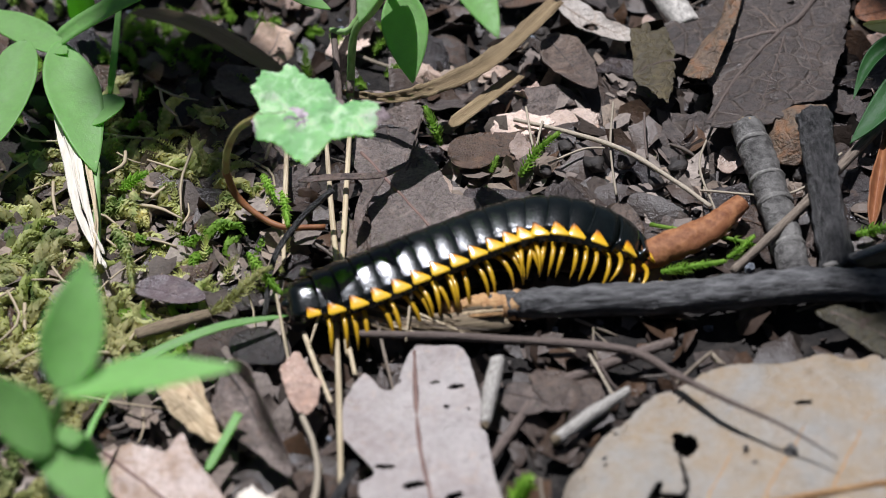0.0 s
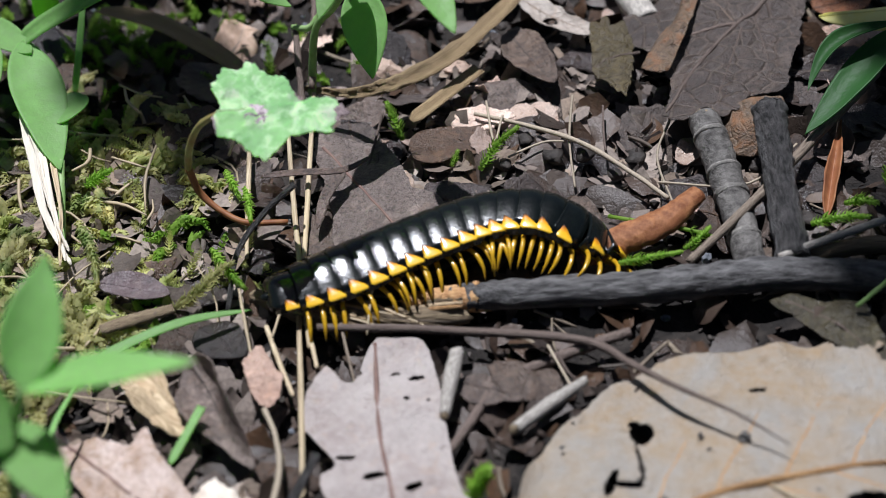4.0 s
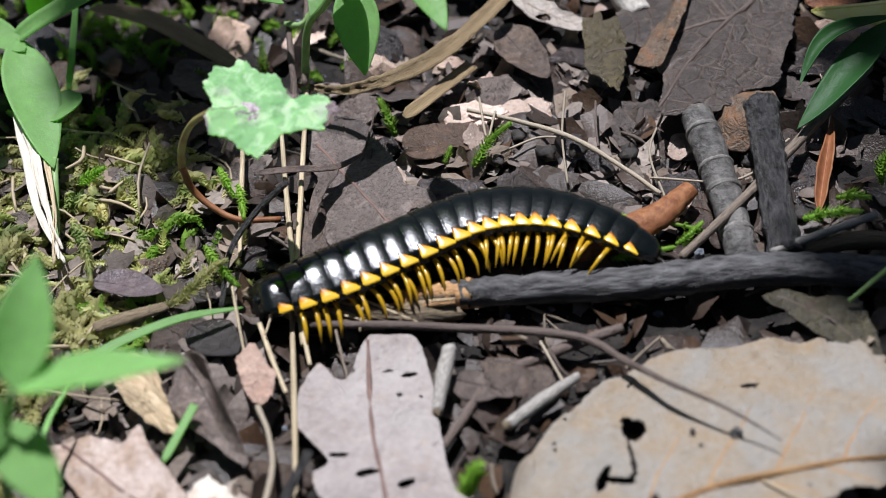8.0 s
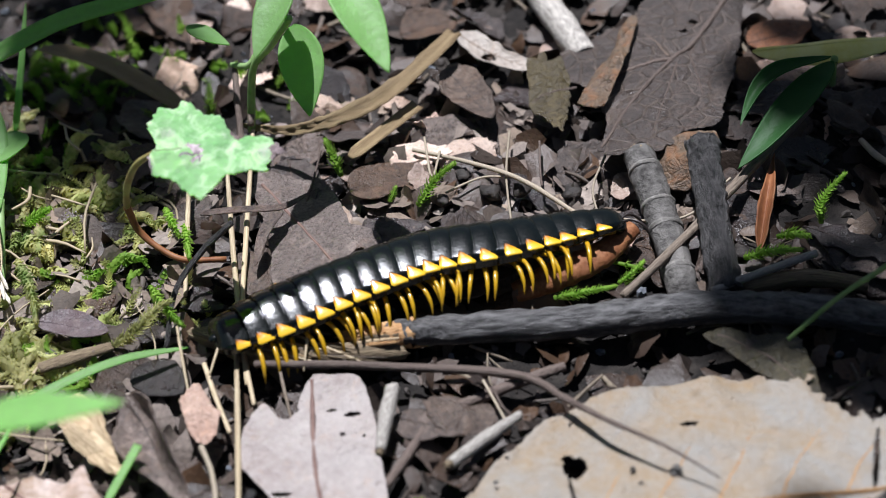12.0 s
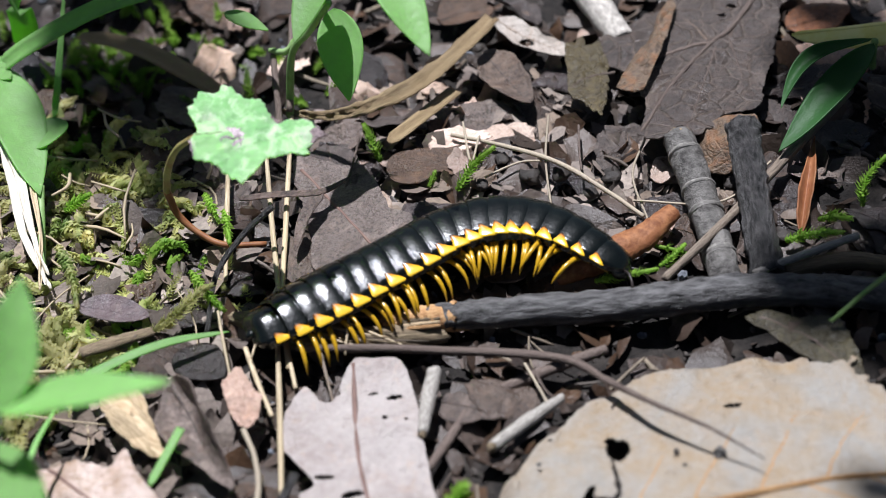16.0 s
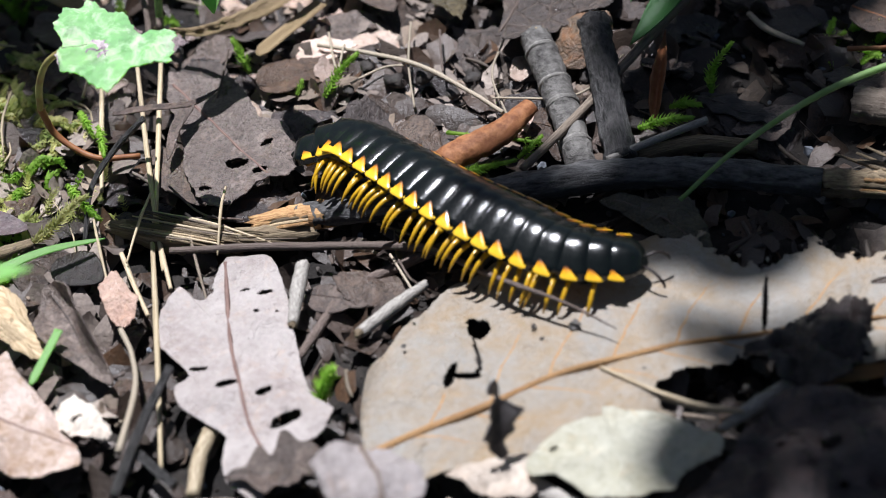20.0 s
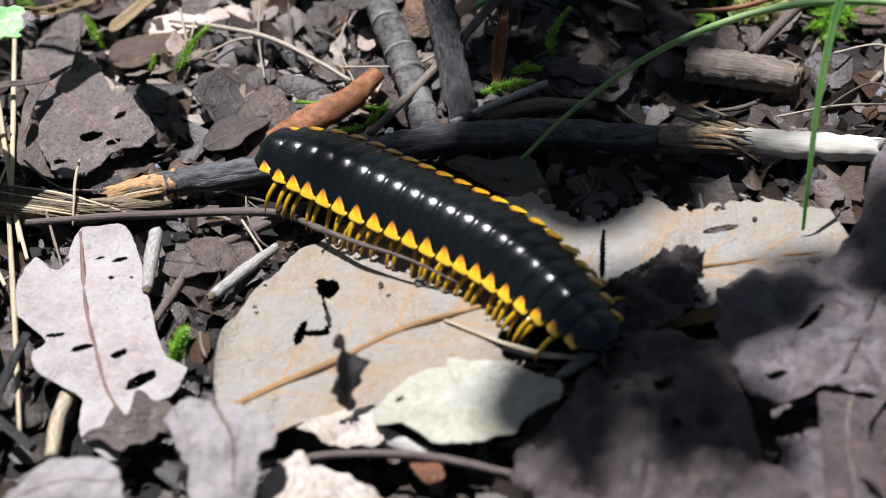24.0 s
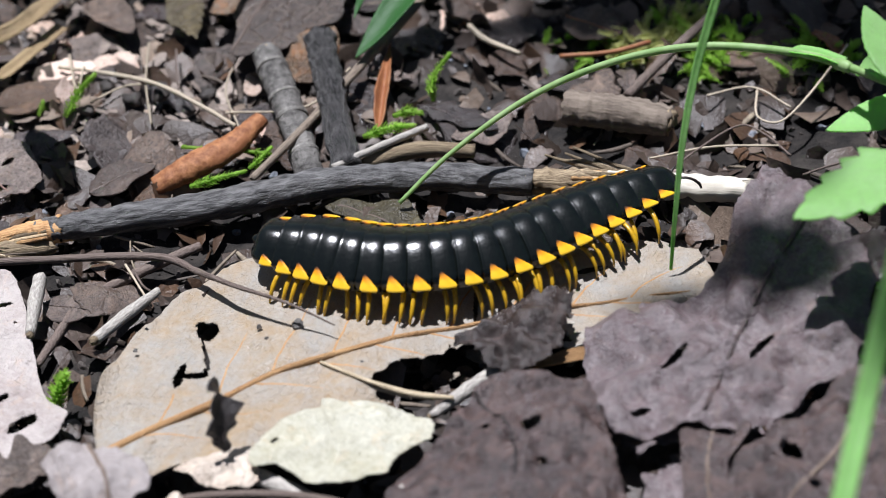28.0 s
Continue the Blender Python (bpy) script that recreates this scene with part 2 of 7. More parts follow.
M_WHITELEAF = leaf_mat("bleached_leaf", (0.7125, 0.6555, 0.5747), (0.5519, 0.4598, 0.379), (0.4826, 0.379, 0.2992), vein_amount=0.3, grit=0.3)
M_TANLEAF = leaf_mat("tan_leaf", (0.17, 0.115, 0.07), (0.085, 0.05, 0.03), (0.22, 0.16, 0.1), vein_amount=0.1, random=False, net_amount=0.2, net=500, blotch=(0.2, 0.085, 0.03))
M_ASHLEAF = leaf_mat("ash_grey_leaf", (0.34, 0.3, 0.285), (0.2, 0.165, 0.155), (0.26, 0.2, 0.18), vein_amount=0.07, random=False, fine=1.3, grit=0.3)
M_DUSTLEAF = leaf_mat("dusty_brown_leaf", (0.1726, 0.1358, 0.1175), (0.0955, 0.0698, 0.0587), (0.1396, 0.1028, 0.0845), vein_amount=0.05, random=False, fine=1.3, net_amount=0.08, net=800)
M_OLIVE = leaf_mat("olive_grey_leaf", (0.4496, 0.4347, 0.3519), (0.353, 0.3243, 0.2173), (0.5347, 0.4715, 0.3312), veins=5, vein_amount=0.12, random=False, grit=0.3)
M_DARKOLIVE = leaf_mat("dark_olive_leaf", (0.085, 0.07, 0.03), (0.05, 0.038, 0.018), (0.13, 0.11, 0.05), vein_amount=0.1, net_amount=0.3, net=500)
M_RUST = leaf_mat("rust_leaf", (0.30, 0.13, 0.06), (0.18, 0.08, 0.04), (0.36, 0.2, 0.1), vein_amount=0.2)
M_PINK = leaf_mat("pinkish_leaf", (0.6402, 0.5214, 0.4444), (0.3938, 0.2607, 0.2002), (0.4807, 0.3366, 0.2607), veins=5, vein_amount=0.07, rough=0.42, grit=0.3)
M_PINKBROWN = leaf_mat("pink_and_brown_leaf", (0.62, 0.5, 0.44), (0.3, 0.18, 0.11), (0.4, 0.28, 0.2), veins=5, vein_amount=0.07, rough=0.42, random=False, blotch=(0.32, 0.2, 0.12), grit=0.3)
M_STRAW = rough_mat("straw", (0.3, 0.22, 0.13), (0.66, 0.55, 0.38), (0.55, 0.44, 0.27), 3.0, 0.55, 0.5, stretch=(0.6, 6, 1), depth=0.0002)
M_DRYBLADE = rough_mat("dry_grass_skin", (0.15, 0.085, 0.04), (0.62, 0.47, 0.27), (0.4, 0.26, 0.13), 3.0, 0.55, 0.9, stretch=(0.45, 8, 1), depth=0.0004)
M_BARK = rough_mat("grey_bark", (0.012, 0.011, 0.011), (0.15, 0.145, 0.142), (0.05, 0.044, 0.04), 3.0, 0.45, 1.0, stretch=(2.2, 4.5, 1), depth=0.0006, spec=0.45)
M_BARK2 = rough_mat("smooth_grey_bark", (0.045, 0.041, 0.038), (0.17, 0.16, 0.147), (0.23, 0.215, 0.195), 700, 0.6, 1.0, depth=0.0008)
M_BARKSCAR = rough_mat("pale_bark_scar", (0.12, 0.112, 0.1), (0.34, 0.32, 0.29), None, 900, 0.6, 0.8, depth=0.0003)
M_CHAR = rough_mat("blackened_bark", (0.008, 0.008, 0.008), (0.11, 0.103, 0.1), (0.04, 0.037, 0.035), 3.0, 0.45, 1.0, stretch=(1.0, 7.0, 1), depth=0.0009, spec=0.45)
M_TWIG = rough_mat("brown_twig_bark", (0.085, 0.06, 0.05), (0.2, 0.155, 0.13), (0.26, 0.2, 0.16), 3.0, 0.7, 0.8, stretch=(1.6, 4, 1), depth=0.0003)
M_GREYTWIG = rough_mat("weathered_twig", (0.26, 0.235, 0.21), (0.56, 0.52, 0.46), None, 3.0, 0.75, 0.7, stretch=(1, 6, 1), depth=0.0003)
M_WOOD = rough_mat("split_wood", (0.4, 0.19, 0.08), (0.7, 0.44, 0.21), (0.4, 0.24, 0.12), 3.0, 0.65, 1.0, stretch=(0.5, 8, 1), depth=0.0004)
M_PEELED = rough_mat("peeled_white_wood", (0.62, 0.55, 0.44), (0.75, 0.7, 0.6), None, 3.0, 0.6, 0.4, stretch=(0.4, 8, 1), depth=0.0002)
M_CHIP = rough_mat("pale_wood_chip", (0.4, 0.27, 0.15), (0.72, 0.57, 0.37), (0.56, 0.41, 0.24), 3.0, 0.7, 1.0, stretch=(1.2, 4, 1), depth=0.0004)
M_TANSTICK = rough_mat("tan_stick", (0.14, 0.105, 0.08), (0.34, 0.275, 0.21), (0.22, 0.17, 0.13), 3.0, 0.75, 0.8, stretch=(1.5, 4, 1), depth=0.0003)
M_LOG = rough_mat("weathered_log", (0.11, 0.085, 0.066), (0.26, 0.21, 0.165), (0.16, 0.13, 0.1), 3.0, 0.75, 0.9, stretch=(0.25, 6, 1), depth=0.0004)
M_FIBRE = rough_mat("fibrous_dead_stem", (0.144, 0.099, 0.063), (0.378, 0.297, 0.189), (0.09, 0.0675, 0.0495), 3.0, 0.75, 1.0, stretch=(0.4, 9, 1), depth=0.0004)
M_RUSTPOD = rough_mat("rusty_brown_pod", (0.17, 0.06, 0.025), (0.36, 0.16, 0.07), (0.26, 0.1, 0.045), 900, 0.58, 0.8, depth=0.0003, spec=0.25)
M_ROOT = rough_mat("pale_root", (0.3, 0.24, 0.17), (0.5, 0.43, 0.33), None, 3.0, 0.7, 0.4, stretch=(6, 8, 1), depth=0.0002)
M_PETIOLE = rough_mat("reddish_petiole", (0.2, 0.07, 0.03), (0.32, 0.14, 0.06), None, 400, 0.5, 0.3, depth=0.0001)
M_OLIVESTALK = rough_mat("olive_stalk", (0.26, 0.23, 0.07), (0.3, 0.17, 0.07), (0.34, 0.33, 0.12), 260, 0.5, 0.4, depth=0.0001)
M_STEM = rough_mat("green_stem", (0.24, 0.41, 0.13), (0.38, 0.54, 0.24), None, 400, 0.45, 0.3, depth=0.0001, through_light=0.3)
M_GREEN = leaf_mat("green_leaf", (0.31, 0.54, 0.19), (0.37, 0.59, 0.25), (0.4, 0.62, 0.28), rough=0.42, veins=10, vein_amount=0.05, live=True, fine=0.4)
M_DEEPGREEN = leaf_mat("deep_green_leaf", (0.045, 0.15, 0.04), (0.06, 0.19, 0.05), (0.1, 0.22, 0.08), rough=0.45, veins=10, vein_amount=0.05, live=True, fine=0.4)
M_LOBED = leaf_mat("pale_lobed_leaf", (0.33, 0.58, 0.29), (0.46, 0.67, 0.4), (0.6, 0.7, 0.5), rough=0.5, veins=5, vein_amount=0.1, live=True, fine=1.2, blotch=(0.86, 0.92, 0.82))
M_DEADSPOT = leaf_mat("withered_patch", (0.42, 0.36, 0.38), (0.3, 0.22, 0.24), (0.25, 0.18, 0.2), vein_amount=0.3)
M_YELLOWGREEN = rough_mat("yellow_petal", (0.7, 0.62, 0.12), (0.8, 0.75, 0.3), None, 200, 0.5, 0.2, depth=0.0001)
M_MOSS = rough_mat("golden_green_moss", (0.4, 0.42, 0.14), (0.86, 0.8, 0.44), (0.22, 0.32, 0.1), 220, 0.6, 0.3, depth=0.0001, through_light=0.6)
M_MOSS2 = rough_mat("fresh_green_moss", (0.24, 0.46, 0.05), (0.46, 0.68, 0.14), None, 500, 0.5, 0.2, depth=0.0001, through_light=0.6)
M_MOSS3 = rough_mat("pale_green_moss", (0.56, 0.6, 0.2), (0.86, 0.84, 0.46), (0.4, 0.46, 0.13), 300, 0.55, 0.2, depth=0.0001, through_light=0.5)
M_PEBBLE = rough_mat("blue_grey_grit", (0.1, 0.11, 0.13), (0.26, 0.28, 0.31), None, 900, 0.45, 0.6)


def flake_mat(name, colours, rough=0.7):
    """Small litter in which each piece has a tone of its own."""
    m, nt, bs = shader(name)
    geo = nt.nodes.new("ShaderNodeNewGeometry")
    n = len(colours)
    tone_of = ramp(nt, geo.outputs["Random Per Island"], [(k / (n - 1), col) for k, col in enumerate(colours)])
    grain = noise_node(nt, 1400, 4, 0.7)
    col = mix(nt, ramp(nt, grain.outputs[0], [(0.35, (0, 0, 0)), (0.7, (0.5,) * 3)]), tone_of, (0.03, 0.024, 0.02))
    link(nt, col, bs.inputs["Base Color"])
    bs.inputs["Roughness"].default_value = rough
    bump(nt, bs, grain.outputs[0], 0.8, 0.0003)
    return m


M_FLAKES = flake_mat("leaf_flakes", [(0.0199, 0.0149, 0.0115), (0.0729, 0.0483, 0.0357), (0.0331, 0.0248, 0.0219), (0.126, 0.0929, 0.0749), (0.0238, 0.0174, 0.0138), (0.106, 0.0557, 0.0288), (0.0464, 0.0322, 0.0254), (0.186, 0.136, 0.101)], 0.38)
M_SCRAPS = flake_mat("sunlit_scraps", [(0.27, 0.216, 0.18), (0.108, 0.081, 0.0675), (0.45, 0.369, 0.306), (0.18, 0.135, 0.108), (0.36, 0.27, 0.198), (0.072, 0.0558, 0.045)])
M_BITS = flake_mat("twig_bits", [(0.0425, 0.0323, 0.0255), (0.136, 0.102, 0.0765), (0.306, 0.246, 0.17), (0.0765, 0.0553, 0.0425), (0.212, 0.17, 0.136), (0.0255, 0.0229, 0.0221)])


def plain(name, base, dark, rough, scale=600.0, spec=0.5, bumpy=0.2, coat=0.0):
    m, nt, bs = shader(name)
    n = noise_node(nt, scale, 5, 0.65)
    link(nt, mix(nt, ramp(nt, n.outputs[0], [(0.38, (0, 0, 0)), (0.66, (1, 1, 1))]), base, dark), bs.inputs["Base Color"])
    bs.inputs["Roughness"].default_value = rough
    bs.inputs["Specular IOR Level"].default_value = spec
    bs.inputs["Coat Weight"].default_value = coat
    bs.inputs["Coat Roughness"].default_value = 0.09
    bump(nt, bs, n.outputs[0], bumpy, 0.0001)
    return m


M_SHELL = plain("glossy_black_shell", (0.0024, 0.0034, 0.003), (0.0045, 0.0065, 0.0055), 0.2, 800, 0.6, 0.55, 0.0)


def keel_mat():
    """Orange black where the lobe leaves the back, yellow at its rim."""
    m, nt, bs = shader("yellow_keel")
    uv = nt.nodes.new("ShaderNodeUVMap")
    sep = nt.nodes.new("ShaderNodeSeparateXYZ")
    link(nt, uv.outputs[0], sep.inputs[0])
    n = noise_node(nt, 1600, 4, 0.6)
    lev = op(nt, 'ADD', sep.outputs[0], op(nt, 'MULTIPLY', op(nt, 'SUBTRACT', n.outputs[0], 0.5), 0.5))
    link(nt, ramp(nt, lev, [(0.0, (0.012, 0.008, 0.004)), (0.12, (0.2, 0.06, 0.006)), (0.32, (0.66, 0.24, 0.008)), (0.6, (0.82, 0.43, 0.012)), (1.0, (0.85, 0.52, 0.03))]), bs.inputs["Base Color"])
    bs.inputs["Roughness"].default_value = 0.3
    bs.inputs["Coat Weight"].default_value = 0.7
    bs.inputs["Coat Roughness"].default_value = 0.12
    bump(nt, bs, n.outputs[0], 0.3, 0.0001)
    return m


M_YELLOW = keel_mat()
M_LEG = plain("yellow_leg", (0.6, 0.36, 0.014), (0.36, 0.18, 0.01), 0.28, 1100, 0.5, 0.1, 0.4)
M_BELLY = plain("amber_underside", (0.30, 0.16, 0.015), (0.16, 0.08, 0.012), 0.4, 900)
M_ANTENNA = plain("dark_antenna", (0.02, 0.016, 0.014), (0.03, 0.02, 0.018), 0.4, 900)


# ---- building helpers ----
def V(p):
    return Vector(p)


def gz(x, y):
    """Mean height of the sloping forest floor, in mm."""
    return 0.06 * x - 0.13 * y - 2.0


def relief(x, y):
    n = noise.noise(Vector((x * 0.045, y * 0.045, 3.1))) * 1.6 + noise.noise(Vector((x * 0.16, y * 0.16, 7.7))) * 0.9
    return gz(x, y) - 1.9 + n + noise.noise(Vector((x * 0.55, y * 0.55, 1.3))) * 0.35


def link_mesh(name, verts, faces, material, parent=None, label="", origin=(0, 0, 0), uvs=None, smooth=True):
    """One mesh object; verts in mm in the world, or in the parent's space."""
    o = V(origin)
    me = bpy.data.meshes.new(name)
    me.from_pydata([((v[0] - o.x) * MM, (v[1] - o.y) * MM, (v[2] - o.z) * MM) for v in verts], [], faces)
    if uvs:
        lay = me.uv_layers.new(name="UVMap")
        for lp in me.loops:
            lay.data[lp.index].uv = uvs[lp.vertex_index]
    me.polygons.foreach_set("use_smooth", [smooth] * len(me.polygons))
    me.materials.append(material)
    ob = new(name, me)
    if parent:
        ob.parent = parent
        if parent.type == 'MESH' or parent.type == 'EMPTY':
            o = o - parent.location / MM if parent.parent is None else o
    ob.location = o * MM
    if label:
        ob["label"] = label
    return ob


def part(name, bm, material, parent, label=""):
    """Links a bmesh (mm, in the parent's space) as one mesh object under a thing or a part."""
    me = bpy.data.meshes.new(name)
    bmesh.ops.scale(bm, vec=(MM, MM, MM), verts=bm.verts)
    bm.to_mesh(me)
    bm.free()
    me.polygons.foreach_set("use_smooth", [True] * len(me.polygons))
    me.materials.append(material)
    ob = new(name, me)
    ob.parent = parent
    if label:
        ob["label"] = label
    return ob


def curve_points(ctrl, n):
    """Catmull-Rom through control tuples of any length."""
    c = [np.array(p, float) for p in ctrl]
    c = [2 * c[0] - c[1]] + c + [2 * c[-1] - c[-2]]
    out = []
    segs = len(c) - 3
    for k in range(n):
        s = k / (n - 1) * segs
        i = min(int(s), segs - 1)
        f = s - i
        p0, p1, p2, p3 = c[i:i + 4]
        out.append(0.5 * (2 * p1 + (p2 - p0) * f + (2 * p0 - 5 * p1 + 4 * p2 - p3) * f * f + (3 * p1 - p0 - 3 * p2 + p3) * f ** 3))
    return out


def tube_data(ctrl, radii, n=24, sides=10, knobbly=0.1, seed=0, ragged=0.0, flat=1.0):
    """Verts, faces and uvs of a tapered, slightly uneven stem with closed ends."""
    pts = curve_points(ctrl, n)
    rr = curve_points([(r,) for r in radii], n)
    verts, uvs, faces = [], [], []
    prev = None
    for k in range(n):
        t = Vector(pts[min(k + 1, n - 1)] - pts[max(k - 1, 0)]).normalized()
        s = t.cross(Vector((0, 0, 1)))
        if s.length < 0.2:
            s = t.cross(Vector((1, 0, 0)))
        s.normalize()
        if prev is not None and s.dot(prev) < 0:
            s = -s
        prev = s
        q = t.cross(s)
        c = Vector(pts[k])
        for j in range(sides):
            a = 2 * math.pi * j / sides
            r = max(0.02, float(rr[k][0])) * (1 + knobbly * (noise.noise(Vector((k * 0.45, math.cos(a) * 1.3, math.sin(a) * 1.3 + seed * 3.7))) * 1.4))
            shift = t * (ragged * noise.noise(Vector((a * 2.3, seed, k))) if k in (0, n - 1) else 0)
            verts.append(c + s * math.cos(a) * r + q * math.sin(a) * r * flat + shift)
            uvs.append((k / (n - 1) * 4, j / sides))
    for k in range(n - 1):
        for j in range(sides):
            j2 = (j + 1) % sides
            faces.append((k * sides + j, k * sides + j2, (k + 1) * sides + j2, (k + 1) * sides + j))
    for k, rev in ((0, True), (n - 1, False)):
        verts.append(sum((verts[k * sides + j] for j in range(sides)), Vector()) / sides)
        uvs.append((k / (n - 1) * 4, 0.5))
        ci = len(verts) - 1
        for j in range(sides):
            j2 = (j + 1) % sides
            faces.append((ci, k * sides + j2, k * sides + j) if rev else (ci, k * sides + j, k * sides + j2))
    return verts, faces, uvs


def stick(name, label, category, ctrl, radii, material, n=28, sides=10, knobbly=0.1, ragged=0.0, flat=1.0, parent=None, group="", cap=None):
    verts, faces, uvs = tube_data(ctrl, radii, n, sides, knobbly, len(bpy.data.objects) * 0.37, ragged, flat)
    ob = link_mesh(name, verts, faces, material, parent, origin=ctrl[0], uvs=uvs)
    if parent is None:
        tagged(ob, label, category, group)
    elif label:
        ob["label"] = label
    if cap:
        t = (V(ctrl[-1]) - V(ctrl[-2])).normalized()
        e = V(ctrl[-1]) - t * 0.3
        vs, fs, us = tube_data([e, e + t * 0.5, e + t * 0.95], [radii[-1] * 0.9, radii[-1] * 0.86, radii[-1] * 0.6], 8, sides, 0.25, 1.7, 0.9, flat)
        stub = link_mesh("broken_end", vs, fs, cap, origin=ctrl[0], uvs=us)
        stub.parent = ob
        stub.location = (0, 0, 0)
        stub["label"] = "rough broken wood end"
    return ob


def outline(shape, u):
    s = math.sin(math.pi * min(max(u, 0), 1))
    if shape == "lance":
        return max(0.0, math.sin(math.pi * u ** 0.75)) ** 0.85
    if shape == "round":
        return max(0.0, 1 - abs(2 * u - 1) ** 2.6) ** 0.5
    if shape == "oblong":
        return max(0.0, 1 - abs(2 * u - 1) ** 5) ** 0.5
    if shape == "lobed":
        return s ** 0.5 * (0.78 + 0.22 * math.cos(u * 6 * math.pi + 0.6))
    if shape == "broad":        # round base, widest before the middle, narrow torn end
        return (0.04 + 0.96 * max(0.0, 1 - max(0.0, 1 - u / 0.3) ** 2.3) ** 0.5) * (1.0 if u < 0.42 else max(0.0, 1 - ((u - 0.42) / 0.62) ** 1.5) * 0.72 + 0.28)
    if shape == "heart":        # one large round lobe and a small one
        return 0.98 * max(0.0, 1 - abs(u / 0.31 - 1) ** 2.4) ** 0.5 if u < 0.55 else 0.42 * max(0.0, 1 - abs((u - 0.76) / 0.24) ** 2.6) ** 0.5 + 0.18 * (1 - u) / 0.45
    if shape == "blade":
        return min(1.0, u * 12 + 0.25) * max(0.0, 1 - u ** 3) ** 0.8
    return max(0.0, math.sin(math.pi * u ** 0.85)) ** 0.62      # ovate


def leaf_data(a, b, width, shape="ovate", teeth=0, tooth=0.06, curl=0.0, arch=0.0, crumple=0.6, roll=0.0, holes=(), rag=0.0, nu=40, nv=20, seed=0.0, bend=0.0, freq=0.11, lo=0.0, hi=1.0, skew=1.0, ridges=0.5, fray=0.035):
    a, b = V(a), V(b)
    ax = b - a
    length = ax.length
    ax.normalize()
    up = Vector((-0.06, 0.13, 1)).normalized()
    side = up.cross(ax).normalized()
    up = ax.cross(side)
    if roll:
        side = Matrix.Rotation(radians(roll), 3, ax) @ side
        up = ax.cross(side)
    span = max(length, 16.0)
    verts, uvs, flatp = [], [], []
    for i in range(nu + 1):
        u = lo + (hi - lo) * i / nu
        f = outline(shape, u)
        for j in range(nv + 1):
            v = 2 * j / nv - 1
            sg = 1 if v > 0 else -1
            hw = width / 2 * f * (skew if v < 0 else 1.0)
            edge = 1.0
            if teeth:
                edge += tooth * (((u * teeth + (0.3 if sg > 0 else 0)) % 1.0) - 0.5) * abs(v) ** 3
            if rag:
                edge += rag * noise.noise(Vector((u * span * 0.13, sg * 4.0 + seed, 0.5))) + rag * 0.25 * noise.noise(Vector((u * span * 0.5, sg * 9.0 + seed, 2.5)))
                if nu >= 36:
                    edge += fray * noise.noise(Vector((u * length * 1.9, sg * 5.0 + seed, 8.5))) * abs(v)
                edge -= rag * 1.6 * max(0.0, noise.noise(Vector((u * span * 0.3, sg * 7.0 + seed, 5.5))) - 0.18) * abs(v)
            w = v * hw * edge
            lat = w + bend * math.sin(math.pi * u)
            flat = a + ax * (u * length) + side * lat
            if rag:     # torn and shrunken, so never a clean outline
                wx, wy = flat.x * 0.17 * span / length, flat.y * 0.17 * span / length
                flat = flat + side * (rag * 0.16 * width * noise.noise(Vector((wx, wy, seed + 20)))) + ax * (rag * (0.16 * width * noise.noise(Vector((wx, wy, seed + 40))) + 0.1 * width * noise.noise(Vector((v * 3.1, seed, 9.0))) * (2 * u - 1)))
            q = (w / (width / 2)) if width else 0
            hgt = arch * 4 * u * (1 - u) + curl * q * q
            hgt += crumple * 0.07 * min(width, 16) * abs(v) ** 4 * noise.noise(Vector((u * length * 0.2, sg * 3.0, seed + 60))) * 1.7
            hgt += crumple * (noise.noise(Vector((flat.x * freq, flat.y * freq, flat.z * freq + seed * 5))) * 1.6
                              + 0.5 * noise.noise(Vector((flat.x * freq * 2.7, flat.y * freq * 2.7, seed * 3)))
                              + 1.1 * ridges * (0.35 - abs(noise.noise(Vector((flat.x * freq * 1.5 + seed, flat.y * freq * 1.5, 4.4))))))
            verts.append(flat + up * hgt)
            flatp.append(flat)
            uvs.append((u, v))
    faces = []
    for i in range(nu):
        for j in range(nv):
            q = (i * (nv + 1) + j, i * (nv + 1) + j + 1, (i + 1) * (nv + 1) + j + 1, (i + 1) * (nv + 1) + j)
            if holes:
                c = (flatp[q[0]] + flatp[q[2]]) / 2
                gone = False
                for (hp, rx, ry, ang) in holes:
                    d = c - V(hp)
                    ca, sa = math.cos(radians(ang)), math.sin(radians(ang))
                    x, y = d.x * ca + d.y * sa, -d.x * sa + d.y * ca
                    wob = 1 + 0.5 * noise.noise(Vector((c.x * 0.7, c.y * 0.7, seed))) + 0.12 * noise.noise(Vector((c.x * 2.1, c.y * 2.1, seed)))
                    if (x / rx) ** 2 + (y / ry) ** 2 < wob:
                        gone = True
                if gone:
                    continue
            faces.append(q)
    return verts, faces, uvs


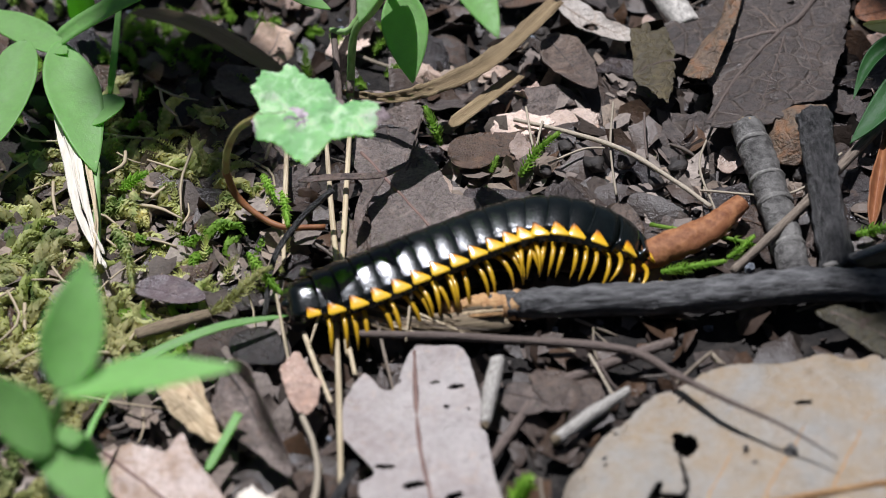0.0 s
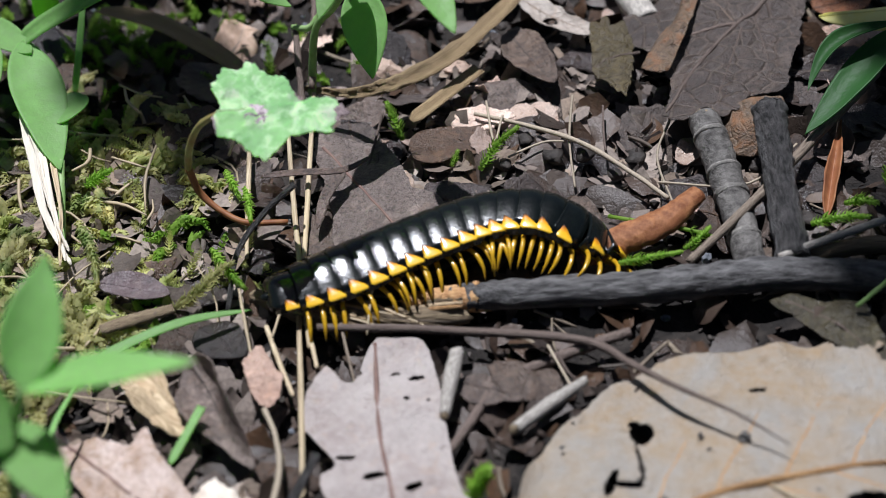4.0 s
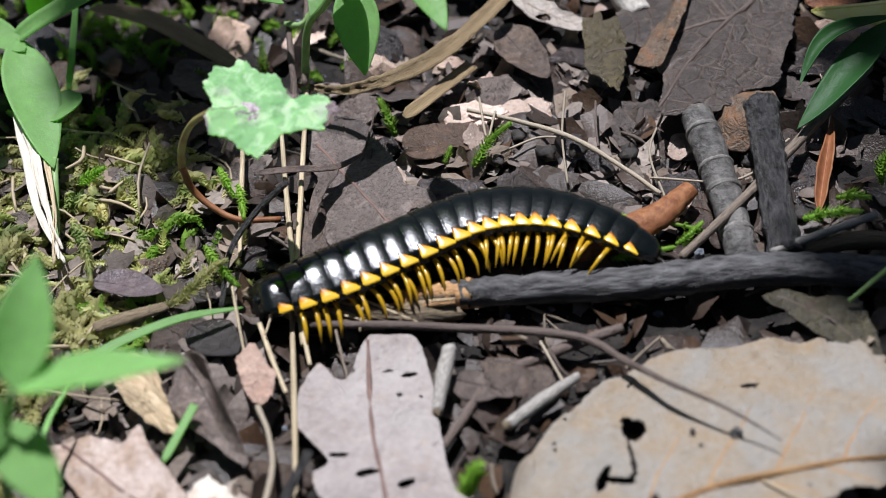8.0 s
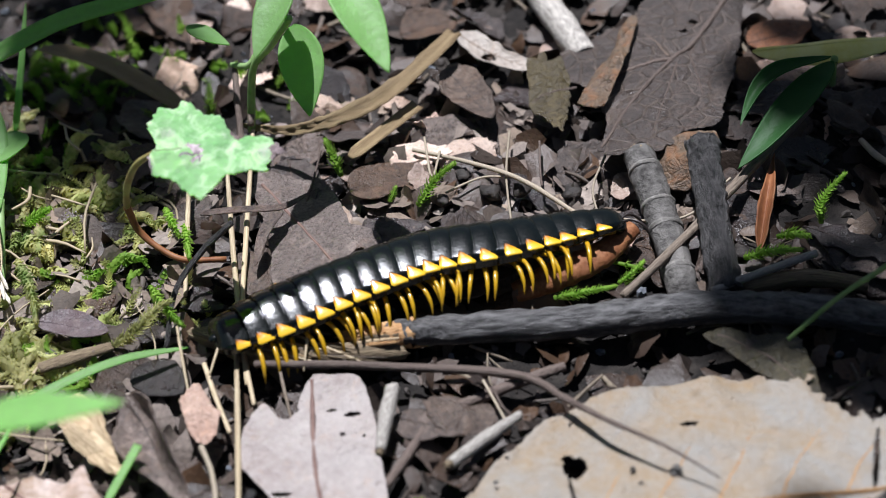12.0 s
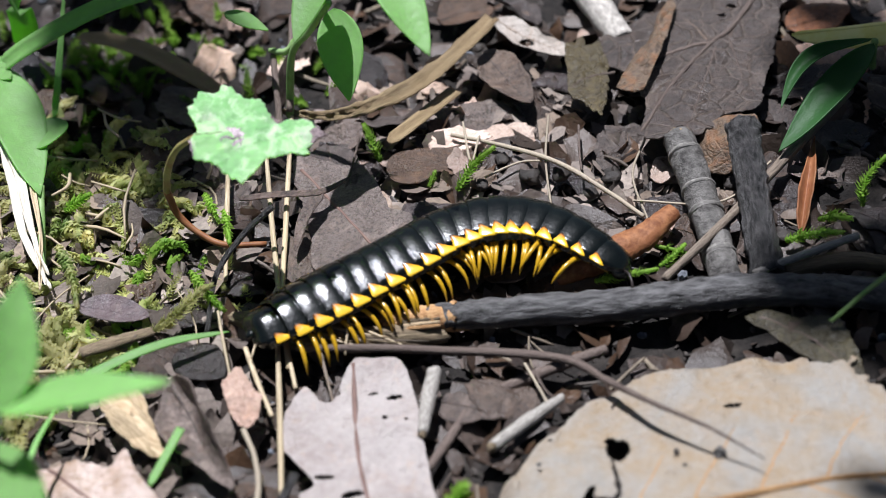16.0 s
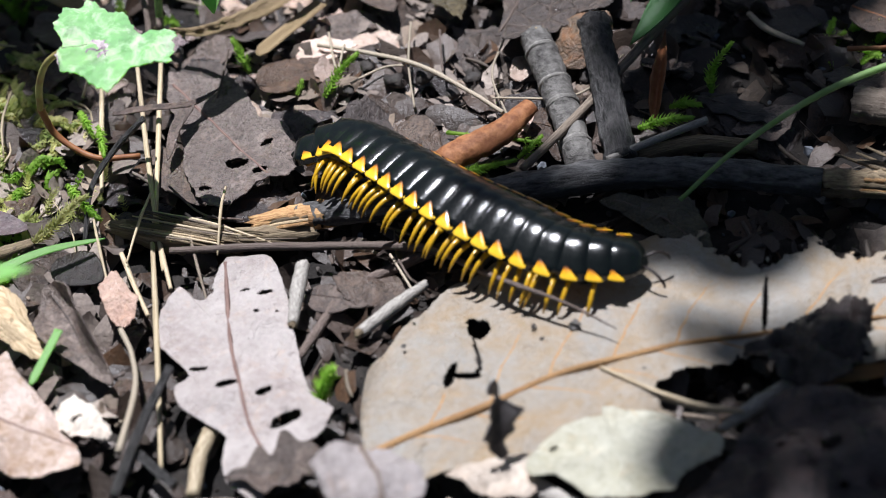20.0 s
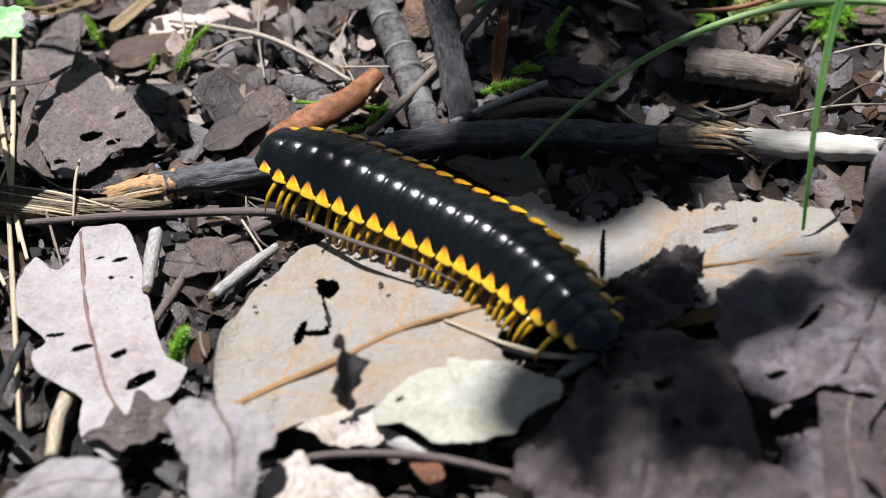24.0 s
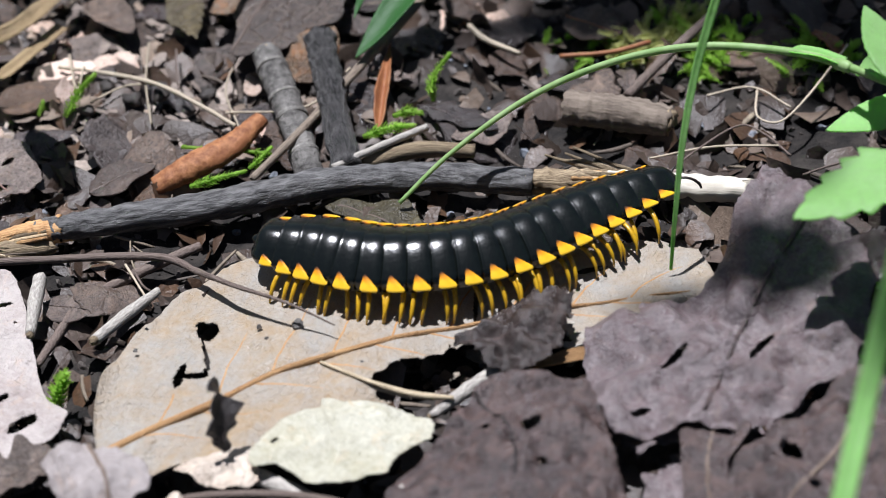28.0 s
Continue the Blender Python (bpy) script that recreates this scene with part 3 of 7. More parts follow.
def leaf(name, label, category, a, b, width, material, rib=None, rib_r=0.35, petiole=0.0, thick=0.16, group="", parent=None, side_veins=0, vein_r=0.1, vein_mat=None, vein_run=0.22, **kw):
    seed = kw.pop("seed", len(bpy.data.objects) * 0.61)
    verts, faces, uvs = leaf_data(a, b, width, seed=seed, **kw)
    ob = link_mesh(name, verts, faces, material, parent, origin=a, uvs=uvs)
    if parent is None:
        tagged(ob, label, category, group)
    elif label:
        ob["label"] = label
    s = ob.modifiers.new("thickness", 'SOLIDIFY')
    s.thickness = thick * MM
    s.offset = -1
    if rib is None and parent is None:
        rib, rib_r = material, 0.2
    if rib:
        nv = kw.get("nv", 20)
        nu = kw.get("nu", 40)
        mid = [verts[i * (nv + 1) + nv // 2] for i in range(0, nu + 1, max(1, nu // 10))]
        if petiole:
            mid = [mid[0] - (mid[1] - mid[0]).normalized() * petiole] + mid
        rad = [rib_r * (1 - 0.75 * k / (len(mid) - 1)) for k in range(len(mid))]
        up = Vector((0, 0, 1)) * 0.12
        vs, fs, us = tube_data([p + up for p in mid], rad, 30 if nu > 30 else 14, 6, 0.1, seed)
        rb = link_mesh("midrib", vs, fs, rib, origin=a, uvs=us)
        rb.parent = ob
        rb.location = (0, 0, 0)
    if side_veins:
        nu, nv = kw["nu"], kw["nv"]
        used = {i for f in faces for i in f}
        for k in range(side_veins):
            for sg in (1, -1):
                u0 = 0.06 + 0.86 * (k + (0.35 if sg > 0 else 0.0)) / side_veins
                line = []
                for s in range(19):
                    e = s / 18 * 0.94
                    i = round((u0 + vein_run * e ** 1.05 + 0.002 * math.sin(e * 9 + k * 2)) * nu)
                    j = round(nv / 2 + sg * e * nv / 2)
                    if i > nu or i * (nv + 1) + j not in used:
                        break
                    line.append(verts[i * (nv + 1) + j] + Vector((0, 0, vein_r * 0.45)))
                if len(line) > 2:
                    vs, fs, us = tube_data(line, [vein_r * (1 - 0.75 * q / 18) for q in range(len(line))], 40, 5, 0.1, seed + k)
                    sv = link_mesh("side_vein", vs, fs, vein_mat or material, origin=a, uvs=us)
                    sv.parent = ob
                    sv.location = (0, 0, 0)
    return ob


def sheet(name, label, category, rim, centre, material, ribs=(), holes=(), crumple=0.5, jag=0.05, freq=0.16, rings=40, n=200, thick=0.16, group="", seed=1.0, cup=0.0, parent=None):
    """A thin flat leaf or torn leaf piece: its edge runs through the rim's corners, the blade is stretched from its middle to the edge."""
    c = V(centre)
    ring = [V(p) for p in rim]
    m = len(ring)
    up = Vector((-0.06, 0.13, 1)).normalized()
    legs = [(ring[(i + 1) % m] - ring[i]).length for i in range(m)]
    edge = []
    for i in range(m):
        steps = max(2, round(n * legs[i] / sum(legs)))
        p0, p1, p2, p3 = ring[i - 1], ring[i], ring[(i + 1) % m], ring[(i + 2) % m]
        for k in range(steps):
            f = k / steps
            smooth = 0.5 * (2 * p1 + (p2 - p0) * f + (2 * p0 - 5 * p1 + 4 * p2 - p3) * f * f + (3 * p1 - p0 - 3 * p2 + p3) * f ** 3)
            edge.append(smooth.lerp(p1.lerp(p2, f), 0.45))
    n = len(edge)
    reach = sum((p - c).length for p in edge) / n
    verts, uvs, faces = [c + up * crumple * noise.noise(c * freq + Vector((0, 0, seed)))], [(0.5, 0.0)], []
    for i in range(1, rings + 1):
        f = i / rings
        for k, p in enumerate(edge):
            tear = noise.noise(Vector((p.x * 0.45, p.y * 0.45, seed))) + 0.7 * noise.noise(Vector((p.x * 1.5, p.y * 1.5, seed + 9))) + 0.35 * noise.noise(Vector((p.x * 4.5, p.y * 4.5, seed + 5)))
            q = c.lerp(p, f * (1 + jag * f * f * tear * 5.0 / max(reach, 2.5)))
            h = noise.noise(Vector((q.x * freq, q.y * freq, seed * 5))) * 1.5 + 0.5 * noise.noise(Vector((q.x * freq * 2.7, q.y * freq * 2.7, seed * 3)))
            h += 0.55 * (0.3 - abs(noise.noise(Vector((q.x * freq * 1.4 + seed, q.y * freq * 1.4, 4.4)))))
            h += 0.6 * f ** 3 * noise.noise(Vector((q.x * 0.35, q.y * 0.35, seed + 60)))
            verts.append(q + up * (crumple * h + cup * f * f))
            a = 2 * math.pi * k / n
            uvs.append((0.5 + 0.5 * math.cos(a) * f, math.sin(a) * f))

    def gone(ids):
        p = sum((verts[i] for i in ids), Vector()) / len(ids)
        for (hp, rx, ry, ang) in holes:
            d = p - V(hp)
            ca, sa = math.cos(radians(ang)), math.sin(radians(ang))
            x, y = d.x * ca + d.y * sa, -d.x * sa + d.y * ca
            if (x / rx) ** 2 + (y / ry) ** 2 < 1 + 0.6 * noise.noise(Vector((p.x * 0.8, p.y * 0.8, seed))) + 0.3 * noise.noise(Vector((p.x * 2.4, p.y * 2.4, seed))):
                return True
        return False
    for k in range(n):
        k2 = (k + 1) % n
        faces.append((0, 1 + k, 1 + k2))
        for i in range(rings - 1):
            f = (1 + i * n + k, 1 + (i + 1) * n + k, 1 + (i + 1) * n + k2, 1 + i * n + k2)
            if not (holes and gone(f)):
                faces.append(f)
    ob = link_mesh(name, verts, faces, material, parent, origin=c, uvs=uvs)
    if parent is None:
        tagged(ob, label, category, group)
    sm = ob.modifiers.new("thickness", 'SOLIDIFY')
    sm.thickness = thick * MM
    sm.offset = -1
    plan = np.array([(v.x, v.y) for v in verts]) if ribs else None
    for (ctrl, r0, r1, mat) in ribs:
        line = []
        for p in curve_points(ctrl, 14):
            j = int(np.argmin(((plan - p[:2]) ** 2).sum(1)))
            line.append((p[0], p[1], verts[j].z + r0 * 0.3))
        vs, fs, us = tube_data(line, [r0 + (r1 - r0) * k / 13 for k in range(14)], 40, 6, 0.15, seed + r0)
        rb = link_mesh("vein", vs, fs, mat, origin=c, uvs=us)
        rb.parent = ob
        rb.location = (0, 0, 0)
    return ob


def shard(name, label, category, x, y, z, size, material, rng, group):
    """A torn flat piece of leaf with a few straight breaks, lying tilted."""
    m = rng.choice((5, 6, 7, 8))
    turn = rng.uniform(0, 6.28)
    tilt = Euler((rng.gauss(0, 0.2), rng.gauss(0, 0.2), turn)).to_matrix()
    long = rng.uniform(1.1, 1.9)
    rim = []
    for k in range(m):
        a = 6.28 * (k + rng.uniform(-0.3, 0.3)) / m
        r = size / 2 * rng.uniform(0.65, 1.1)
        rim.append(Vector((x, y, z)) + tilt @ Vector((math.cos(a) * r * long ** 0.5, math.sin(a) * r / long ** 0.5, rng.gauss(0, 0.25))))
    sheet(name, label, category, rim, (x, y, z + rng.uniform(-0.3, 0.8)), material, crumple=rng.uniform(0.25, 0.7), jag=rng.uniform(0.08, 0.2), freq=0.22, rings=9, n=64, group=group, seed=rng.uniform(0, 50), cup=rng.uniform(-0.6, 0.5))


def blade(name, label, category, ctrl, width, material, n=36, fold=0.25, twist=(0, 0), tip=True, parent=None, group="", wave=0.0, grow=5.0, base=0.45):
    """A grass blade or strip along a curve, V-folded, tapering to its tip."""
    pts = curve_points(ctrl, n)
    verts, uvs, faces = [], [], []
    for k in range(n):
        t = Vector(pts[min(k + 1, n - 1)] - pts[max(k - 1, 0)]).normalized()
        u = k / (n - 1)
        s = t.cross(Vector((0, 0, 1)))
        if s.length < 0.15:
            s = t.cross(Vector((0, 1, 0)))
        s.normalize()
        s = Matrix.Rotation(radians(twist[0] + (twist[1] - twist[0]) * u), 3, t) @ s
        q = s.cross(t)
        w = width / 2 * (min(1.0, base + u * grow) * (max(0.0, 1 - u ** 4) ** 0.7 if tip else 1.0))
        for j in range(5):
            v = j / 2 - 1
            wob = wave * noise.noise(Vector((k * 0.3, v * 2, width)))
            verts.append(Vector(pts[k]) + s * v * w + q * (fold * abs(v) * w + wob))
            uvs.append((u, v))
    for k in range(n - 1):
        for j in range(4):
            faces.append((k * 5 + j, k * 5 + j + 1, (k + 1) * 5 + j + 1, (k + 1) * 5 + j))
    ob = link_mesh(name, verts, faces, material, parent, origin=ctrl[0], uvs=uvs)
    if parent is None:
        tagged(ob, label, category, group)
    elif label:
        ob["label"] = label
    s = ob.modifiers.new("thickness", 'SOLIDIFY')
    s.thickness = 0.14 * MM
    return ob


def moss_data(ctrl, size, rows, rng, verts, faces, out=1.0, wide=0.24):
    """Adds one moss shoot: a stem crowded with small pointed leaflets."""
    n = max(6, rows)
    pts = curve_points(ctrl, n)
    for k in range(n):
        t = Vector(pts[min(k + 1, n - 1)] - pts[max(k - 1, 0)]).normalized()
        s = t.orthogonal().normalized()
        c = Vector(pts[k])
        taper = (1 - 0.65 * (k / (n - 1)) ** 2) * (0.6 + 0.4 * min(1, k / 3))
        for j in range(6):
            a = j * 1.047 + k * 0.8 + rng.uniform(-0.3, 0.3)
            d = Matrix.Rotation(a, 3, t) @ s
            w = t.cross(d)
            ln = size * taper * rng.uniform(0.75, 1.15)
            tip = c + d * ln * out + t * ln * rng.uniform(0.55, 0.95) * (2 - out)
            i = len(verts)
            mid = c + d * ln * (0.2 + 0.3 * out + 0.3 * (1 - out)) + t * ln * 0.25
            verts += [c - w * ln * 0.12, mid - w * ln * wide + t * ln * 0.06, tip, mid + w * ln * wide + t * ln * 0.06, c + w * ln * 0.12, mid - t * ln * 0.07]
            faces += [(i, i + 1, i + 5), (i + 1, i + 2, i + 5), (i + 2, i + 3, i + 5), (i + 3, i + 4, i + 5), (i + 4, i, i + 5)]


def moss_sprig(label, ctrl, size, rows, material, seed):
    rng = random.Random(seed)
    verts, faces = [], []
    moss_data(ctrl, size, rows, rng, verts, faces)
    ob = link_mesh("moss_sprig", verts, faces, material, origin=ctrl[0], smooth=False)
    tagged(ob, label, "moss", "moss sprigs on the ground")
    vs, fs, us = tube_data(ctrl, [0.18 * size + 0.1] * len(ctrl), 10, 6)
    st = link_mesh("stem", vs, fs, material, origin=ctrl[0], uvs=us)
    st.parent = ob
    st.location = (0, 0, 0)
    return ob


# ---- ground ----
def build_ground():
    xs = [-40000, -8000, -2000, -600, -250] + [-130 + 1.25 * k for k in range(257)] + [260, 600, 2000, 8000, 40000]
    ys = [-40000, -8000, -2000, -600, -250] + [-120 + 1.25 * k for k in range(185)] + [200, 600, 2000, 8000, 40000]
    verts, faces = [], []
    for y in ys:
        for x in xs:
            cx, cy = min(max(x, -200), 260), min(max(y, -200), 200)
            verts.append((x, y, relief(cx, cy)))
    nx = len(xs)
    for j in range(len(ys) - 1):
        for i in range(nx - 1):
            faces.append((j * nx + i, j * nx + i + 1, (j + 1) * nx + i + 1, (j + 1) * nx + i))
    g = link_mesh("ground", verts, faces, M_SOIL)
    tagged(g, "dark damp forest soil under leaf litter", "ground", kind="structure")


build_ground()


def crumbs(name, label, count, lo, hi, material, seed, box, flat=0.7, lift=0.0):
    """Loose clods, grit or chips lying on the soil, too many to count."""
    rng = random.Random(seed)
    verts, faces = [], []
    bm = bmesh.new()
    bmesh.ops.create_icosphere(bm, subdivisions=1, radius=1.0)
    base = [v.co.copy() for v in bm.verts]
    tris = [[v.index for v in f.verts] for f in bm.faces]
    bm.free()
    for _ in range(count):
        x, y = rng.uniform(box[0], box[1]), rng.uniform(box[2], box[3])
        r = lo + (hi - lo) * rng.random() ** 2.5
        z = relief(x, y) + r * 0.25 + lift
        rot = Euler((rng.uniform(0, 6), rng.uniform(0, 6), rng.uniform(0, 6))).to_matrix()
        i = len(verts)
        sx, sy, sz = rng.uniform(0.7, 1.3), rng.uniform(0.7, 1.3), rng.uniform(0.5, 1) * flat
        for c in base:
            p = Vector((c.x * sx, c.y * sy, c.z * sz)) * r * (1 + 0.3 * noise.noise(c * 2 + Vector((x, y, 0))))
            verts.append(rot @ p + Vector((x, y, z)))
        faces += [tuple(i + k for k in t) for t in tris]
    ob = link_mesh(name, verts, faces, material, smooth=False)
    tagged(ob, label, "soil", kind="stuff")


def pebble(label, at, r, material, seed):
    """One small rough lump of soil or stone."""
    bm = bmesh.new()
    bmesh.ops.create_icosphere(bm, subdivisions=2, radius=r)
    for v in bm.verts:
        v.co *= 1 + 0.75 * noise.noise(v.co * (1.6 / r) + Vector((seed, 0, 0)))
        v.co.z *= 0.6
    verts = [v.co + V(at) for v in bm.verts]
    faces = [[v.index for v in f.verts] for f in bm.faces]
    bm.free()
    ob = link_mesh("soil_lump", verts, faces, material, origin=at)
    tagged(ob, label, "soil", "lumps of soil")


VIEW = (-75, 125, -75, 75)
crumbs("soil_crumbs", "small dark clods of forest soil", 3000, 0.2, 0.95, M_CRUMB, 5, VIEW)
crumbs("grit", "blue grey grit lying in the soil", 420, 0.3, 1.0, M_PEBBLE, 6, VIEW, lift=0.1)


def flakes(name, label, count, box, size, seed, material, lift):
    """Crumbled leaf flakes, too many to count."""
    rng = random.Random(seed)
    verts, faces = [], []
    for _ in range(count):
        x, y = rng.uniform(box[0], box[1]), rng.uniform(box[2], box[3])
        r = rng.uniform(*size)
        z = relief(x, y) + rng.uniform(0.1, lift)
        rot = Euler((rng.gauss(0, 0.45), rng.gauss(0, 0.45), rng.uniform(0, 6.28))).to_matrix()
        n = rng.choice((7, 8, 9, 10))
        bow = rng.uniform(-0.25, 0.45) / max(r, 0.5)
        i = len(verts)
        verts.append(rot @ Vector((0, 0, rng.uniform(-0.2, 0.35) * r)) + Vector((x, y, z)))
        for k in range(n):
            q = 6.28 * k / n
            s = r * rng.uniform(0.55, 1.15)
            px, py = math.cos(q) * s * 1.3, math.sin(q) * s * 0.8
            verts.append(rot @ Vector((px, py, bow * px * px + rng.uniform(-0.08, 0.08) * r)) + Vector((x, y, z)))
        faces += [(i, i + 1 + k, i + 1 + (k + 1) % n) for k in range(n)]
    ob = link_mesh(name, verts, faces, material)
    tagged(ob, label, "leaf litter", kind="stuff")


def bits(name, label, count, box, length, radius, seed, material, lift):
    """Short bits of twig and straw, too many to count."""
    rng = random.Random(seed)
    verts, faces = [], []
    for _ in range(count):
        x, y = rng.uniform(box[0], box[1]), rng.uniform(box[2], box[3])
        ln, q = rng.uniform(*length), rng.uniform(0, 6.28)
        z = relief(x, y) + rng.uniform(0.2, lift)
        d = Vector((math.cos(q), math.sin(q), rng.gauss(0, 0.18))) * ln / 2
        bow = Vector((-d.y, d.x, 0)) * rng.gauss(0, 0.2)
        r = rng.uniform(*radius)
        p = Vector((x, y, z))
        vs, fs, _ = tube_data([p - d, p + bow, p + d], [r, r * 1.1, r * 0.7], 6, 5, 0.2, x)
        i = len(verts)
        verts += vs
        faces += [tuple(i + k for k in f) for f in fs]
    ob = link_mesh(name, verts, faces, material)
    tagged(ob, label, "twigs", kind="stuff")


flakes("leaf_flakes", "crumbled brown and grey leaf flakes on the soil", 3000, VIEW, (0.5, 2.2), 31, M_FLAKES, 1.3)
flakes("leaf_flakes", "larger curled leaf crumbs in the litter", 900, VIEW, (1.8, 3.9), 32, M_FLAKES, 1.6)
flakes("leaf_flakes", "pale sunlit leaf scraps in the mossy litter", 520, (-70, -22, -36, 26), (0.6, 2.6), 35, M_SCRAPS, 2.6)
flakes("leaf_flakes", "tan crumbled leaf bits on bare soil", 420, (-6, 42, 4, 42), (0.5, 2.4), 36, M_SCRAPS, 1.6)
bits("straw_bits", "pale straw bits tangled in the moss", 70, (-70, -26, -26, 34), (3.0, 11.0), (0.1, 0.26), 34, M_STRAW, 5.0)
crumbs("soil_crumbs", "crumbly grey brown clods on bare soil", 500, 0.25, 1.1, M_CRUMB, 7, (2, 38, 4, 40), lift=0.3)
bits("twig_bits", "short bits of twig and straw in the litter", 420, VIEW, (2.0, 9.0), (0.12, 0.4), 33, M_BITS, 1.4)


def near_line(x, y, p, q):
    """Distance in plan from a point to the line between two points."""
    a, b, c = Vector(p[:2]), Vector(q[:2]), Vector((x, y))
    f = min(1.0, max(0.0, (c - a).dot(b - a) / (b - a).length_squared))
    return (c - a - (b - a) * f).length


# large flat leaves lie free of loose pieces
# last strip: litter left out, dark soil stands in for shade below the branch
CLEAR = [((15.2, -39.7, 7.1), (69.4, -32.5, 9.4), 17), ((-5.6, -43.7, 4.4), (-9.0, -16.0, 0.5), 8), ((14.0, -14.5, 2.0), (60.0, -17.5, 3.0), 4.5)]


def litter(name, label, count, material, seed, box, size, lift, group):
    """Scattered broken leaf pieces, each its own thing."""
    rng = random.Random(seed)
    for _ in range(count):
        x, y = rng.uniform(box[0], box[1]), rng.uniform(box[2], box[3])
        ln = rng.uniform(*size)
        a = rng.uniform(0, 6.28)
        if any(near_line(x, y, p, q) < r + ln * 0.3 for p, q, r in CLEAR):
            continue
        z = relief(x, y) + rng.uniform(0.2, lift)
        if rng.random() < 0.62:
            shard(name, label, "leaf", x, y, z + 0.3, ln * 0.85, material, rng, group)
            continue
        dx, dy = math.cos(a) * ln / 2, math.sin(a) * ln / 2
        t = rng.uniform(-0.22, 0.22)
        leaf(name, label, "leaf", (x - dx, y - dy, z - t * ln / 2), (x + dx, y + dy, z + t * ln / 2), ln * rng.uniform(0.4, 0.85), material,
             shape=rng.choice(["ovate", "lance", "round", "oblong"]), crumple=rng.uniform(0.3, 0.9), ridges=rng.uniform(0.5, 1.5), rag=rng.uniform(0.4, 1.1), curl=rng.uniform(-1.2, 1.6),
             roll=rng.uniform(-28, 28), nu=24, nv=12, freq=0.2, lo=rng.uniform(0, 0.25), hi=rng.uniform(0.7, 1.0), group=group)


litter("leaf_fragment", "dark brown rotting leaf fragment on the soil", 100, M_BROWN, 11, (-70, 115, -65, 65), (7, 17), 2.0, "broken leaves on the soil")
litter("leaf_fragment", "grey brown broken leaf piece in the litter", 80, M_GREYLEAF, 12, (-55, 115, -65, 65), (6, 15), 2.2, "broken leaves on the soil")
litter("leaf_fragment", "purplish dark decayed leaf piece in the litter", 60, M_DARKLEAF, 13, (-55, 115, -65, 65), (7, 16), 1.8, "broken leaves on the soil")
litter("leaf_fragment", "crumpled mauve leaf piece among the large dark leaves", 40, M_MAUVE, 15, (42, 105, -75, -22), (6, 15), 6.5, "broken leaves on the soil")
litter("leaf_fragment", "tan sunlit leaf piece on the soil", 40, M_PINK, 16, (-30, 70, 5, 62), (4, 11), 2.4, "broken leaves on the soil")
litter("leaf_fragment", "rust brown leaf scrap in the litter", 8, M_RUST, 14, (-55, 115, -65, 65), (4, 9), 2.0, "broken leaves on the soil")

# ---- the large leaves ----
big = leaf("large_dead_leaf", "large pale grey brown dead leaf with torn holes", "leaf", (5.0, -47.4, 7.5), (79.3, -38.9, 12.0), 41, M_PALE, rib=M_WOOD, rib_r=0.62, side_veins=9, vein_r=0.17, vein_mat=M_VEIN, vein_run=0.2,
           shape="broad", skew=0.42, ridges=0.5, bend=4.8, curl=-1.3, arch=0.4, crumple=1.0, nu=360, nv=210, freq=0.07, rag=0.03, fray=0.012, seed=4.2,
           holes=[((19.0, -31.1, 6.7), 1.25, 1.7, -15), ((18.5, -29.7, 6.5), 0.7, 0.6, 30), ((18.5, -35.2, 7.2), 0.27, 3.0, 4), ((15.2, -38.1, 7.4), 0.55, 1.7, -22), ((17.0, -38.5, 7.5), 1.7, 0.5, -14), ((18.3, -38.3, 7.6), 0.3, 0.6, 0), ((32.0, -27.2, 7.0), 1.0, 0.35, 0), ((65.0, -32.5, 9.6), 2.2, 0.4, 0), ((72.6, -29.1, 9.6), 0.4, 1.6, 50), ((42.1, -44.4, 9.8), 6.0, 2.6, 14), ((52.4, -43.0, 10.2), 8.0, 4.0, 12), ((52.5, -19.0, 8.0), 7.2, 8.6, 0), ((66.0, -19.5, 9.0), 9.5, 9.6, 0), ((81.0, -23.0, 10.0), 8.0, 9.0, 0), ((44.6, -17.5, 8.0), 3.6, 4.6, 40), ((51.0, -33.5, 9.6), 0.3, 4.0, -14)])
